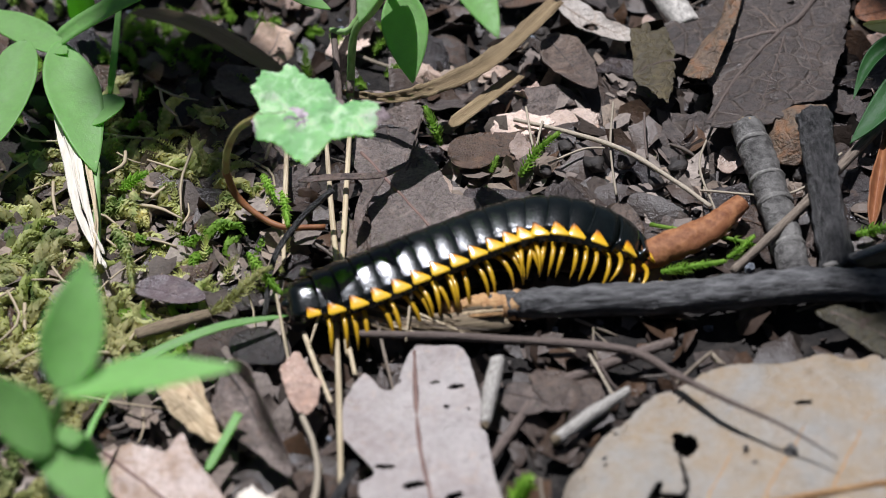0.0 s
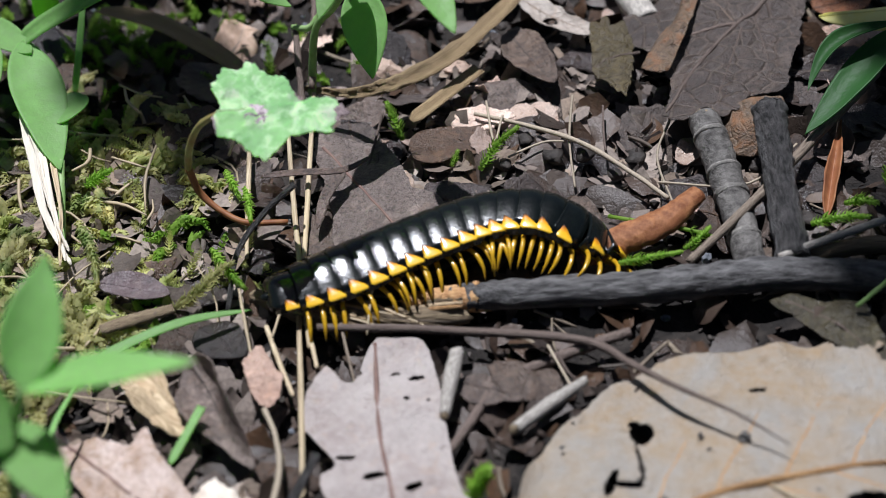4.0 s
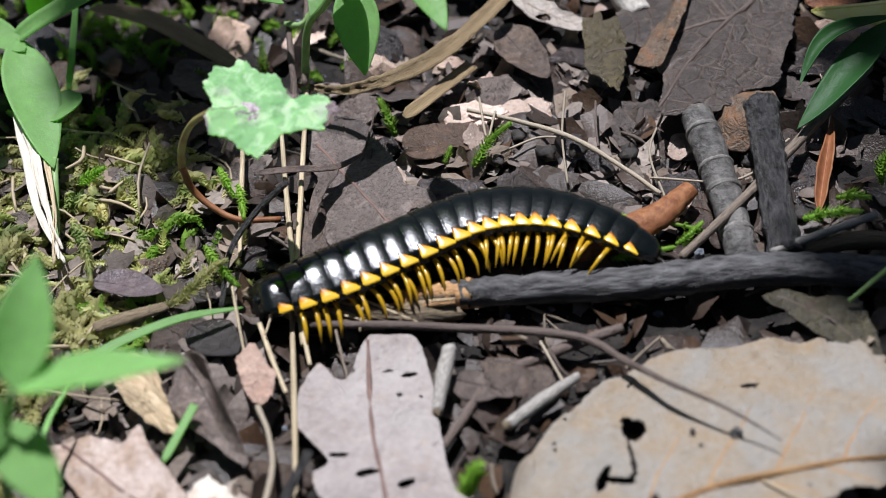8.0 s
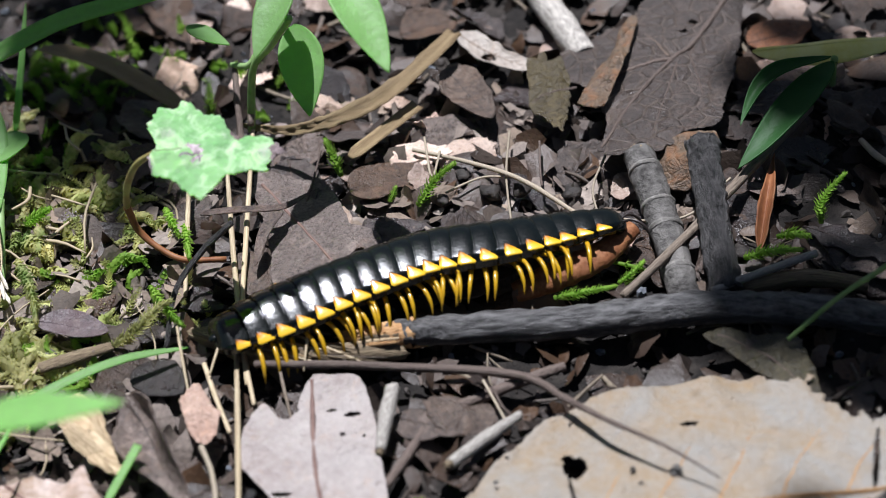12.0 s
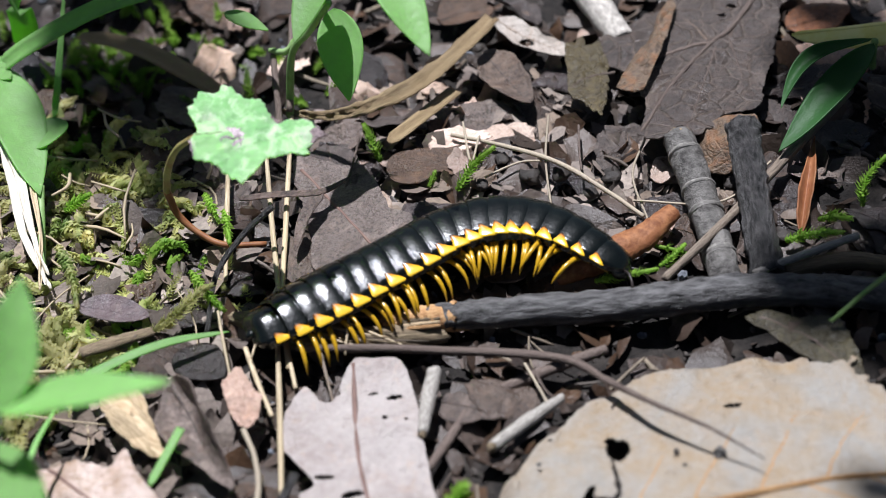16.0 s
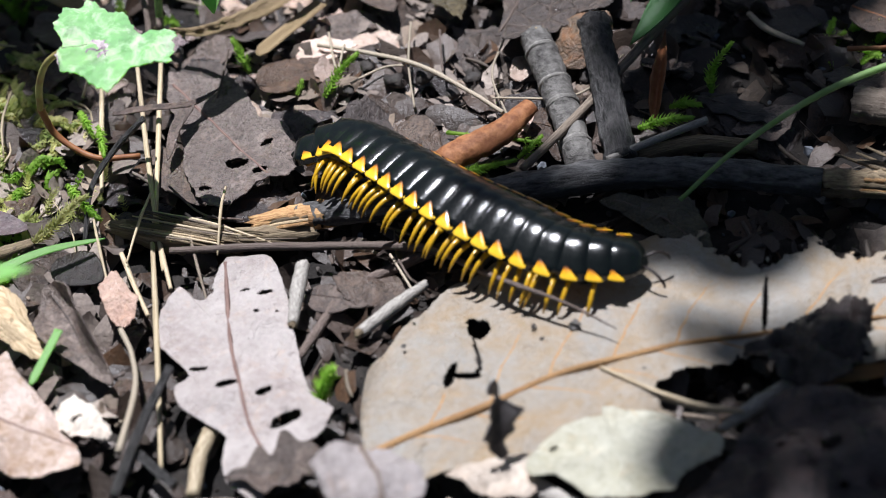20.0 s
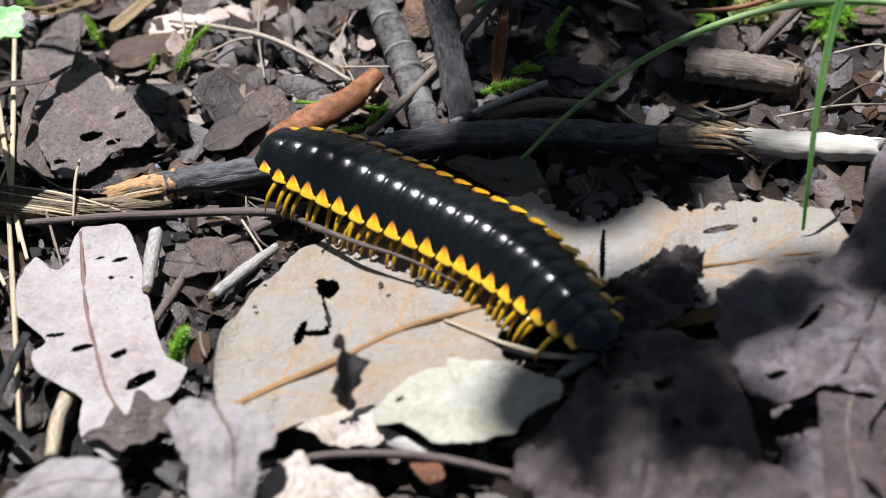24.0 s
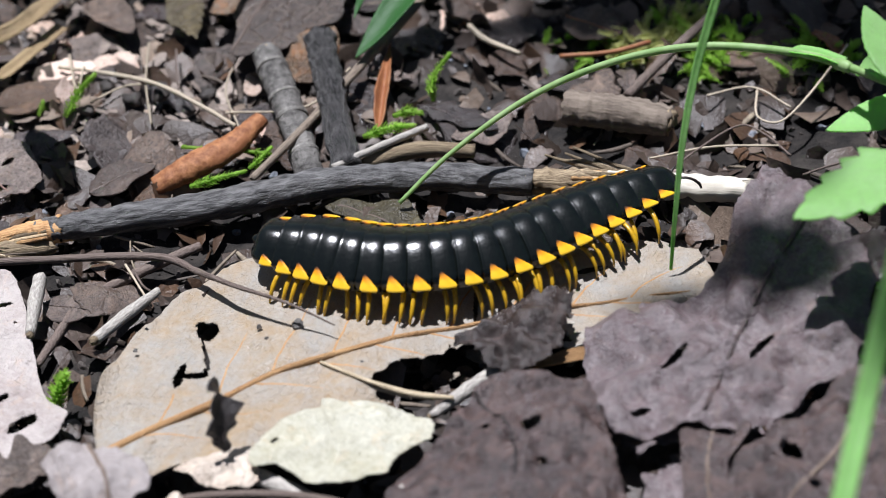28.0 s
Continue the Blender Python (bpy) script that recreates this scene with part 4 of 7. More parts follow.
sheet("dead_leaf", "taupe dead leaf with insect holes and a torn lobe", "leaf",
      [(-8.9, -14.2, 1.3), (-3.7, -15.2, 1.8), (-2.2, -21.0, 2.6), (-1.4, -29.3, 3.7), (-0.9, -34.4, 4.9), (0.3, -39.0, 5.6), (2.2, -40.6, 6.4), (0.9, -43.3, 6.7), (-2.0, -45.4, 6.8), (-5.3, -47.9, 6.9), (-6.2, -51.7, 7.4), (-9.6, -49.1, 6.8), (-10.2, -46.0, 6.4), (-9.8, -41.8, 5.9), (-14.6, -37.6, 5.0), (-15.2, -34.2, 4.5), (-13.6, -32.7, 4.5), (-17.1, -26.6, 2.9), (-16.9, -21.3, 2.3), (-14.8, -17.2, 1.3), (-13.5, -19.6, 1.8), (-11.6, -20.0, 2.0)],
      (-7.6, -30.1, 4.6), M_TAUPE, crumple=0.55, jag=0.03, freq=0.14, rings=90, n=300, seed=1.7,
      ribs=[([(-9.2, -15.0, 1.8), (-8.9, -27.5, 4.0), (-7.9, -35.6, 5.2), (-7.0, -41.2, 5.9), (-5.0, -46.6, 6.8)], 0.3, 0.22, M_DULLVEIN), ([(-9.5, -24.8, 3.2), (-12.5, -24.2, 2.8), (-15.9, -23.1, 2.5)], 0.14, 0.06, M_DULLVEIN), ([(-8.6, -30.7, 4.5), (-10, -31.2, 4.4), (-11.3, -31.6, 4.4)], 0.12, 0.05, M_DULLVEIN), ([(-8.4, -31.9, 4.6), (-6, -29.7, 4.2), (-3.3, -27.6, 3.9)], 0.12, 0.05, M_DULLVEIN), ([(-7.8, -37.2, 4.6), (-10, -36.8, 4.2), (-13.8, -35.6, 3.9)], 0.12, 0.05, M_DULLVEIN)],
      holes=[((-9.5, -35.0, 5.0), 1.3, 0.55, 12), ((-5.3, -36.6, 5.4), 0.95, 0.5, 20), ((-3.2, -41.0, 6.2), 2.0, 0.9, 18), ((-12.6, -31.9, 4.4), 1.2, 0.35, 0), ((-4.6, -20.4, 2.4), 1.0, 0.4, 10), ((-5.8, -23.7, 2.7), 0.35, 0.3, 0), ((-3.4, -24.0, 2.9), 0.25, 0.22, 0), ((-7.1, -19.7, 2.1), 0.6, 0.18, 10), ((-12.0, -19.0, 1.7), 1.5, 0.6, 0)])
sheet("large_dead_leaf", "grey brown veined dead leaf with a torn margin", "leaf",
      [(36.9, 52.3, -3.6), (44.4, 57.1, -3.6), (51.1, 52.1, -2.7), (49.8, 46.0, -2.0), (47.6, 36.7, -0.4), (45.6, 31.2, 0.2), (43.0, 23.3, 1.5), (38.0, 21.4, 2.0), (35.0, 18.3, 2.2), (32.3, 20.1, 1.8), (29.9, 17.7, 2.0), (27.2, 19.9, 1.0), (29.2, 25.5, -0.1), (28.0, 33.8, -2.2), (25.4, 36.4, -3.2), (24.8, 41.7, -3.9), (28.2, 44.2, -4.1), (35.0, 47.9, -3.1)],
      (38.4, 33.6, -0.1), M_OAK, crumple=0.55, jag=0.16, freq=0.14, rings=70, n=260, seed=5.5,
      ribs=[([(49.5, 52.6, -2.5), (43.3, 42.3, -1.3), (38.9, 37.2, -0.5), (32.5, 28.7, 0.2), (27.7, 20.3, 1.2)], 0.45, 0.22, M_TWIG), ([(38.9, 37.2, -0.5), (31.7, 36.0, -1.2), (27.1, 34.6, -1.8)], 0.34, 0.2, M_TWIG),
            ([(41.6, 38.7, -0.5), (42.0, 31.4, 0.7), (41.4, 24.5, 1.6)], 0.2, 0.1, M_TWIG), ([(39.5, 36.4, -0.4), (36.2, 27.1, 1.0), (34.1, 21.1, 1.9)], 0.2, 0.1, M_TWIG), ([(38.6, 37.9, -0.6), (37.3, 42.0, -1.4), (35.0, 45.1, -2.4)], 0.2, 0.1, M_OAKVEIN), ([(29.4, 36.5, -2.5), (28.3, 40.0, -3.0), (27.7, 43.0, -3.6)], 0.16, 0.08, M_OAKVEIN)]
      + [([(41.8 + 0.05 * k, 37.0 - 3.0 * k, 0), (43.6, 36.2 - 2.9 * k, 0), (46.6 - 0.7 * k, 36.4 - 2.6 * k, 0)], 0.1, 0.05, M_OAKVEIN) for k in range(4)]
      + [([(39.0 - 1.25 * k, 34.6 - 3.4 * k, 0), (40.2 - 0.6 * k, 33.0 - 3.2 * k, 0), (41.8, 32.6 - 2.6 * k, 0)], 0.09, 0.05, M_OAKVEIN) for k in range(4)]
      + [([(36.5 - 1.9 * k, 33.6 - 2.7 * k, 0), (36.6 - 1.5 * k, 31.6 - 2.6 * k, 0), (37.2 - 1.0 * k, 29.8 - 2.4 * k, 0)], 0.09, 0.05, M_OAKVEIN) for k in range(5)]
      + [([(44.5 + 1.3 * k, 44.6 + 2.2 * k, 0), (46.2 + 0.9 * k, 43.0 + 2.2 * k, 0), (48.6 + 0.4 * k, 42.6 + 2.3 * k, 0)], 0.1, 0.05, M_OAKVEIN) for k in range(4)]
      + [([(42.5 + 1.3 * k, 41.6 + 2.2 * k, 0), (40.6 + 1.3 * k, 43.4 + 2.3 * k, 0), (38.6 + 1.4 * k, 44.6 + 2.5 * k, 0)], 0.1, 0.05, M_OAKVEIN) for k in range(4)],
      holes=[((43.0, 45.3, -1.8), 0.8, 0.55, 0), ((41.4, 43.6, -1.7), 0.6, 0.45, 0)])
sheet("leaf_fragment", "folded tan strip of dead leaf", "leaf", [(34.5, 47.2, -1.5), (35.6, 46.0, -1.3), (32.9, 37.5, 0.1), (29.4, 28.7, 1.0), (27.9, 27.1, 1.2), (25.6, 29.3, 0.2), (28.3, 34.3, -0.3), (31.1, 39.0, -0.7)], (30.4, 35.4, 0.6), M_TANLEAF, crumple=0.5, jag=0.05, freq=0.4, rings=24, n=120, seed=6.1, group="broken leaves on the soil")
sheet("leaf_fragment", "torn olive brown leaf piece with dark veins", "leaf", [(20.1, 40.7, -3.1), (22.5, 42.3, -3.1), (22.7, 40.0, -2.8), (24.6, 40.1, -2.7), (25.3, 34.2, -1.9), (23.3, 25.4, -0.9), (19.7, 30.7, -1.8), (19.9, 35.6, -2.4)], (22.2, 34.6, -2.2), M_DARKOLIVE, crumple=0.4, jag=0.12, freq=0.3, rings=24, n=140, seed=3.3, group="broken leaves on the soil",
      ribs=[([(26.0, 34.0, 0), (23, 33.2, 0), (19.9, 31.8, 0)], 0.25, 0.12, M_TWIG), ([(23.4, 33.4, 0), (21.8, 36, 0), (21.2, 39.5, 0)], 0.1, 0.05, M_TWIG)])
sheet("leaf_fragment", "tan curled leaf behind the blackened stub", "leaf", [(34.6, 17.4, 0.8), (36.0, 20.0, 1.8), (38.3, 21.1, 2.6), (42.0, 20.7, 2.8), (42.1, 17.5, 2.3), (39.2, 13.4, 0.6), (35.8, 13.2, 0.4)], (38.4, 16.6, 3.4), M_TANLEAF, crumple=0.35, jag=0.04, freq=0.3, rings=24, n=110, seed=51.2, group="broken leaves on the soil")
sheet("dead_leaf", "wide dusty brown dead leaf with worn gaps", "leaf", [(-16.4, 22.7, -4.4), (-9.8, 21.4, -3.9), (-6.9, 19.9, -3.5), (-4.3, 12.3, -2.4), (-1.1, 9.9, -1.8), (0.8, 2.8, -0.8), (-1.5, -0.1, -0.6), (-4.8, -0.7, -0.7), (-9.7, -3.8, -0.6), (-12.4, -2.1, -1.0), (-14.0, 3.1, -1.7), (-14.5, 10.8, -2.8), (-16.2, 17.2, -3.7)],
      (-7.8, 8.1, -1.5), M_DUSTLEAF, crumple=0.5, jag=0.1, freq=0.16, rings=60, n=240, seed=9.8, ribs=[([(-15.4, 20.6, 0), (-10, 11, 0), (-5.2, 3.0, 0), (-3.6, 0.4, 0)], 0.26, 0.14, M_DULLVEIN)] + [([(-13.2 + 2.6 * k, 16.6 - 4.3 * k, 0), (-11.0 + 2.6 * k, 17.0 - 4.2 * k, 0), (-8.6 + 2.4 * k, 18.4 - 4.4 * k, 0)], 0.1, 0.05, M_DULLVEIN) for k in range(4)] + [([(-12.6 + 2.6 * k, 15.6 - 4.3 * k, 0), (-13.4 + 2.0 * k, 13.2 - 4.2 * k, 0), (-14.2 + 1.6 * k, 9.4 - 4.0 * k, 0)], 0.1, 0.05, M_DULLVEIN) for k in range(3)],
      holes=[((-7.6, 3.4, -1.1), 1.6, 0.9, 0), ((-3.4, 6.4, -1.0), 1.1, 0.5, 40), ((-4.6, 1.4, -0.8), 0.9, 0.6, 0), ((-11.5, -0.5, -0.6), 0.8, 0.5, 0)])
sheet("dead_leaf", "pale olive grey leaf with a ragged yellow margin", "leaf", [(21.6, -52.8, 11.7), (25.9, -48.9, 11.4), (30.1, -47.9, 11.5), (30.9, -46.1, 10.8), (36.8, -48.6, 11.3), (42.1, -52.1, 11.8), (41.7, -54.8, 12.6), (37.6, -56.6, 12.6), (35.8, -58.9, 13.3), (33.7, -58.5, 13.1), (30.5, -59.3, 13.0), (27.2, -58.1, 12.7), (24.2, -54.7, 12.1), (22.0, -54.6, 11.9)],
      (31.0, -53.5, 12.8), M_OLIVE, crumple=0.5, jag=0.06, freq=0.17, rings=50, n=220, seed=12.2, ribs=[([(33.6, -46.9, 0), (35.0, -51.5, 0), (36.4, -57.5, 0)], 0.14, 0.08, M_STRAW), ([(34.2, -49.5, 0), (31.0, -52.5, 0), (28.6, -57.0, 0)], 0.08, 0.04, M_STRAW), ([(34.0, -48.6, 0), (29.6, -50.3, 0), (24.6, -53.5, 0)], 0.08, 0.04, M_STRAW)], holes=[((24.6, -51.8, 12.2), 0.5, 0.25, 20)])
sheet("dead_leaf", "crumpled grey leaf with fine holes", "leaf", [(-0.2, -51.6, 13.7), (2.2, -50.3, 14.7), (5.5, -51.5, 15.0), (9.9, -53.8, 15.6), (10.5, -57.3, 16.1), (8.6, -59.4, 16.2), (8.7, -62.0, 15.6), (7.0, -65.4, 15.9), (1.6, -64.4, 15.5), (1.6, -59.3, 14.8), (0.3, -54.7, 14.1)],
      (4.8, -57.0, 16.7), M_ASHLEAF, crumple=0.6, jag=0.14, freq=0.25, rings=34, n=170, seed=14.2, ribs=[([(4.6, -51.0, 0), (6.2, -57.0, 0), (6.0, -63.0, 0)], 0.3, 0.2, M_OAKVEIN)])
sheet("dead_leaf", "grey dead leaf with a torn front edge", "leaf", [(-14.6, -56.3, 13.4), (-9.7, -55.5, 14.6), (-6.4, -57.1, 15.0), (-5.1, -60.4, 14.5), (-6.4, -65.6, 13.9), (-16.6, -64.8, 13.0), (-18.1, -58.7, 12.5)], (-10.4, -59.9, 15.7), M_ASHLEAF, crumple=0.6, jag=0.1, freq=0.25, rings=30, n=150, seed=14.9, ribs=[([(-16.5, -58.8, 0), (-10.4, -59.0, 0), (-6.0, -59.4, 0)], 0.25, 0.15, M_OAKVEIN)])
sheet("large_dead_leaf", "large mauve brown leaf with a raised pointed end", "leaf", [(86.1, -28.9, 21.9), (90.5, -34.3, 21.9), (93.7, -38.4, 20.6), (93.5, -47.6, 20.8), (87.8, -57.9, 19.8), (80.6, -61.3, 18.8), (72.5, -62.8, 17.5), (68.6, -60.8, 17.5), (64.2, -60.8, 16.8), (60.7, -59.5, 15.9), (59.9, -52.1, 14.4), (61.6, -43.1, 13.3), (68.0, -43.1, 14.2), (68.8, -41.2, 14.5), (75.0, -42.9, 16.1), (79.0, -38.7, 17.8), (81.3, -34.3, 19.3)],
      (75.2, -52.1, 18.4), M_MAUVE, crumple=1.5, jag=0.1, freq=0.19, rings=80, n=300, seed=17.2, holes=[((69.6, -51.5, 16.0), 2.0, 0.5, 35), ((79.0, -53.0, 17.0), 2.2, 0.6, 40), ((64.2, -57.8, 16.0), 1.0, 0.6, 0)], ribs=[([(91.0, -34.8, 0), (80.5, -46.0, 0), (70.5, -60.0, 0)], 0.4, 0.25, M_DARKMAUVE)])
sheet("large_dead_leaf", "mottled purple grey leaf with round holes", "leaf", [(45.1, -52.2, 13.5), (48.7, -48.5, 13.2), (54.3, -49.2, 14.7), (58.8, -51.5, 15.2), (60.6, -55.4, 15.8), (60.0, -61.9, 16.7), (60.0, -68.2, 17.5), (62.6, -74.3, 18.4), (52.0, -76.4, 17.8), (39.9, -72.1, 15.5), (34.5, -64.7, 13.5), (37.2, -59.0, 12.9), (41.5, -56.5, 13.8)],
      (50.8, -61.4, 17.5), M_DARKMAUVE, crumple=1.5, jag=0.09, freq=0.2, rings=70, n=260, seed=19.2, holes=[((52.2, -56.7, 16.5), 1.2, 0.9, 20), ((52.1, -62.3, 17.7), 0.6, 0.5, 0), ((47.4, -56.0, 15.1), 0.5, 0.4, 0)], ribs=[([(47.6, -49.5, 0), (49.6, -60.0, 0), (46.0, -72.0, 0)], 0.3, 0.2, M_DARKLEAF)])
sheet("large_dead_leaf", "tan brown twisted leaf in the shade", "leaf", [(74.1, -64.7, 17.9), (79.7, -62.5, 18.9), (86.8, -59.1, 19.9), (92.2, -59.8, 20.3), (91.0, -69.0, 21.4), (86.6, -82.9, 21.7), (76.5, -81.7, 21.0), (68.9, -74.5, 18.8), (69.3, -68.4, 17.0)],
      (79.6, -70.4, 20.9), M_DARKMAUVE, crumple=1.5, jag=0.09, freq=0.2, rings=60, n=220, seed=20.2, holes=[((78.0, -67.2, 19.9), 1.1, 1.5, 20), ((78.4, -72.9, 21.2), 0.7, 0.7, 0), ((84.8, -66.0, 21.2), 0.5, 0.9, 0)], ribs=[([(90.0, -61.5, 0), (80.5, -70.0, 0), (72.0, -76.0, 0)], 0.35, 0.2, M_OAKVEIN)])
sheet("dead_leaf", "narrow brown folded leaf between the crumpled leaves", "leaf", [(68.5, -58.9, 15.8), (71.8, -61.6, 17.3), (75.5, -62.1, 17.6), (71.1, -67.2, 18.5), (70.5, -77.2, 19.1), (64.8, -76.2, 17.5), (66.6, -66.4, 16.6)], (68.8, -67.6, 18.2), M_DARKMAUVE, crumple=0.7, jag=0.07, freq=0.25, rings=30, n=140, seed=20.9, ribs=[([(71.8, -60.5, 0), (69.0, -67.0, 0), (67.6, -75.5, 0)], 0.25, 0.15, M_OAKVEIN)])
sheet("dead_leaf", "dark purple folded leaf lying over the pale leaf", "leaf", [(47.1, -41.4, 12.2), (52.6, -38.7, 12.7), (58.3, -36.9, 13.3), (60.8, -39.7, 14.8), (58.4, -44.8, 15.3), (56.0, -48.9, 14.7), (51.7, -48.1, 13.4), (48.6, -45.4, 12.8)], (53.8, -43.6, 14.9), M_DARKLEAF, crumple=1.3, jag=0.2, freq=0.3, rings=36, n=160, seed=16.2, ribs=[([(48.0, -42.6, 0), (53.8, -42.6, 0), (59.6, -40.2, 0)], 0.2, 0.12, M_DARKMAUVE)])
sheet("dead_leaf", "pinkish bleached dead leaf with a brown folded side", "leaf", [(-44.7, -27.6, 1.9), (-42.9, -27.1, 1.9), (-39.5, -27.3, 2.7), (-35.7, -29.2, 3.6), (-34.0, -27.4, 4.0), (-32.4, -31.1, 4.6), (-29.8, -34.2, 4.7), (-28.3, -37.0, 4.6), (-26.1, -40.7, 4.7), (-25.4, -44.4, 5.2), (-32.7, -44.2, 5.3), (-35.9, -40.2, 4.1), (-39.4, -36.8, 3.4), (-41.1, -33.6, 2.9)], (-34.7, -36.6, 5.7), M_PINKBROWN, crumple=0.7, jag=0.06, freq=0.16, rings=50, n=220, seed=2.9, ribs=[([(-42.9, -27.1, 1.9), (-34.7, -36.6, 5.7), (-26.1, -40.7, 4.7)], 0.25, 0.15, M_DULLVEIN)])
sheet("leaf_fragment", "bleached cream leaf scrap with small holes", "leaf", [(-28.9, -36.6, 4.0), (-28.1, -34.8, 4.3), (-26.3, -34.4, 4.4), (-24.2, -36.0, 4.7), (-22.2, -39.7, 4.8), (-25.6, -40.4, 4.7), (-27.7, -38.6, 4.4)], (-25.7, -38.1, 5.6), M_WHITELEAF, crumple=0.5, jag=0.12, freq=0.35, rings=24, n=110, seed=3.7, group="broken leaves on the soil", holes=[((-25.7, -38.1, 5.6), 0.7, 0.3, 20)])
sheet("wood_chip", "tan pale wood chip with a cracked end", "wood chip", [(-38.0, -17.0, 0.9), (-35.6, -15.3, 1.1), (-33.2, -18.6, 1.6), (-31.8, -22.0, 2.0), (-29.8, -26.0, 2.2), (-30.4, -27.2, 2.1), (-33.2, -25.4, 1.7), (-36.6, -20.6, 1.1)], (-33.7, -22.0, 2.6), M_CHIP, crumple=0.35, jag=0.04, freq=0.4, rings=24, n=110, thick=0.8, seed=28.2)
sheet("leaf_fragment", "pink brown torn leaf bit on the straw", "leaf", [(-24.1, -16.7, 1.7), (-22.2, -14.8, 2.1), (-20.3, -18.5, 2.2), (-19.4, -19.5, 2.4), (-20.3, -23.6, 2.5), (-21.5, -23.7, 2.2), (-23.1, -20.8, 1.9)], (-21.6, -19.5, 2.6), M_PINK, crumple=0.4, jag=0.07, freq=0.35, rings=24, n=110, seed=30.2, group="broken leaves on the soil")
stick("pale_stalk", "thin pale stalk of the torn leaf bit", "stalk", [(-21.5, -23.7, 2.2), (-20.1, -28.4, 3.5), (-19.6, -34.3, 4.8), (-21.2, -43.4, 6.4)], [0.35, 0.3, 0.35, 0.4], M_ROOT, n=30, sides=8, knobbly=0.12)
sheet("leaf_fragment", "cream yellow leaf scrap under the grey leaf", "leaf", [(11.2, -49.3, 8.1), (14.4, -51.1, 9.0), (18.1, -50.3, 9.1), (21.6, -51.1, 9.9), (22.3, -56.1, 10.6), (18.3, -56.0, 10.4), (15.4, -53.9, 9.4)], (17.3, -53.2, 10.0), M_WHITELEAF, crumple=0.4, jag=0.1, freq=0.35, rings=24, n=110, seed=13.2, group="broken leaves on the soil")
sheet("leaf_fragment", "cream torn leaf piece lying in the sun", "leaf", [(9.0, -58.6, 9.2), (13.1, -55.7, 11.0), (14.4, -57.8, 10.4), (18.3, -59.9, 10.9), (21.7, -63.5, 10.6), (19.2, -65.9, 10.7), (9.2, -64.1, 9.9)], (14.2, -61.1, 11.3), M_WHITELEAF, crumple=0.6, jag=0.08, freq=0.35, rings=24, n=120, seed=13.9, group="broken leaves on the soil")
sheet("leaf_fragment", "orange brown leaf sliver below the twig", "leaf", [(24.6, -58.7, 10.1), (27.5, -59.6, 10.9), (28.0, -61.9, 11.2), (25.9, -61.7, 10.6)], (26.2, -60.8, 11.1), M_RUST, crumple=0.3, jag=0.07, freq=0.4, rings=12, n=60, seed=37.2, group="broken leaves on the soil")
sheet("dead_leaf", "olive green brown leaf tucked under the branch", "leaf", [(36.1, -12.0, 3.7), (42.6, -12.5, 4.2), (46.4, -14.1, 5.1), (47.2, -18.9, 5.8), (47.0, -25.2, 7.1), (41.9, -20.2, 6.1)], (42.8, -17.4, 5.8), M_DARKOLIVE, crumple=0.4, jag=0.08, freq=0.3, rings=30, n=140, seed=22.2, ribs=[([(37.5, -12.6, 0), (42.5, -17.0, 0), (46.6, -23.5, 0)], 0.2, 0.1, M_TWIG)])
leaf("leaf_fragment", "bleached white torn leaf scrap", "leaf", (11.1, 47.9, -5.4), (21.1, 39.4, -3.9), 5.0, M_WHITELEAF, shape="ovate", curl=0.8, crumple=0.7, rag=0.5, nu=44, nv=22, seed=7.7, holes=[((15.0, 43.2, -4.7), 1.0, 0.8, 0)])
leaf("leaf_fragment", "mauve grey small dead leaf", "leaf", (9.2, 42.1, -5.5), (14.4, 29.8, -2.8), 6.4, M_GREYLEAF, shape="ovate", curl=1.0, crumple=0.5, rag=0.25, nu=30, nv=16, seed=8.1)
leaf("dead_leaf", "flat grey brown leaf lying on soil", "leaf", (-12.2, 26.7, -5.6), (-10.5, 13.0, -3.3), 7.5, M_GREYLEAF, shape="ovate", crumple=0.4, rag=0.15, nu=30, nv=16, seed=8.8)
leaf("dead_leaf", "dusty brown leaf lying flat on the soil", "leaf", (-4.4, 19.5, -4.0), (6.6, 22.5, -4.1), 6.5, M_BROWN, shape="oblong", crumple=0.5, rag=0.3, nu=36, nv=16, seed=9.1)
leaf("dead_leaf", "pale grey brown leaf edge beside the dead branch", "leaf", (6.7, -0.9, -0.7), (15.7, 2.6, 0.0), 6, M_GREYLEAF, shape="ovate", crumple=0.5, rag=0.3, nu=30, nv=16, seed=10.4)
leaf("leaf_fragment", "dark curled leaf point standing above the large leaf", "leaf", (19.2, -52.4, 12.0), (18.6, -46.9, 18.2), 6.5, M_DARKLEAF, shape="lobed", crumple=1.2, rag=1.1, roll=35, curl=1.8, nu=50, nv=28, seed=15.2, freq=0.2)
leaf("dead_leaf", "dark shaded leaf behind the crumpled leaves", "leaf", (81.9, -52.4, 14.7), (100.2, -39.7, 18.2), 18, M_DARKLEAF, shape="ovate", crumple=1.2, rag=0.3, curl=1.0, nu=50, nv=26, seed=21.2, freq=0.12, ridges=2.0)
leaf("dead_leaf", "dark lobed leaf on wet soil", "leaf", (51.0, 5.7, 1.1), (60.4, -0.8, 3.1), 6, M_DARKLEAF, shape="lobed", crumple=0.9, rag=0.5, nu=36, nv=18, seed=23.2, freq=0.2)
leaf("dead_leaf", "brown grey leaf behind the short log", "leaf", (74.5, 19.9, 0.9), (80.9, 13.6, 2.7), 8, M_BROWN, rib=M_PETIOLE, rib_r=0.18, shape="ovate", crumple=0.6, rag=0.25, nu=36, nv=18, seed=24.2)
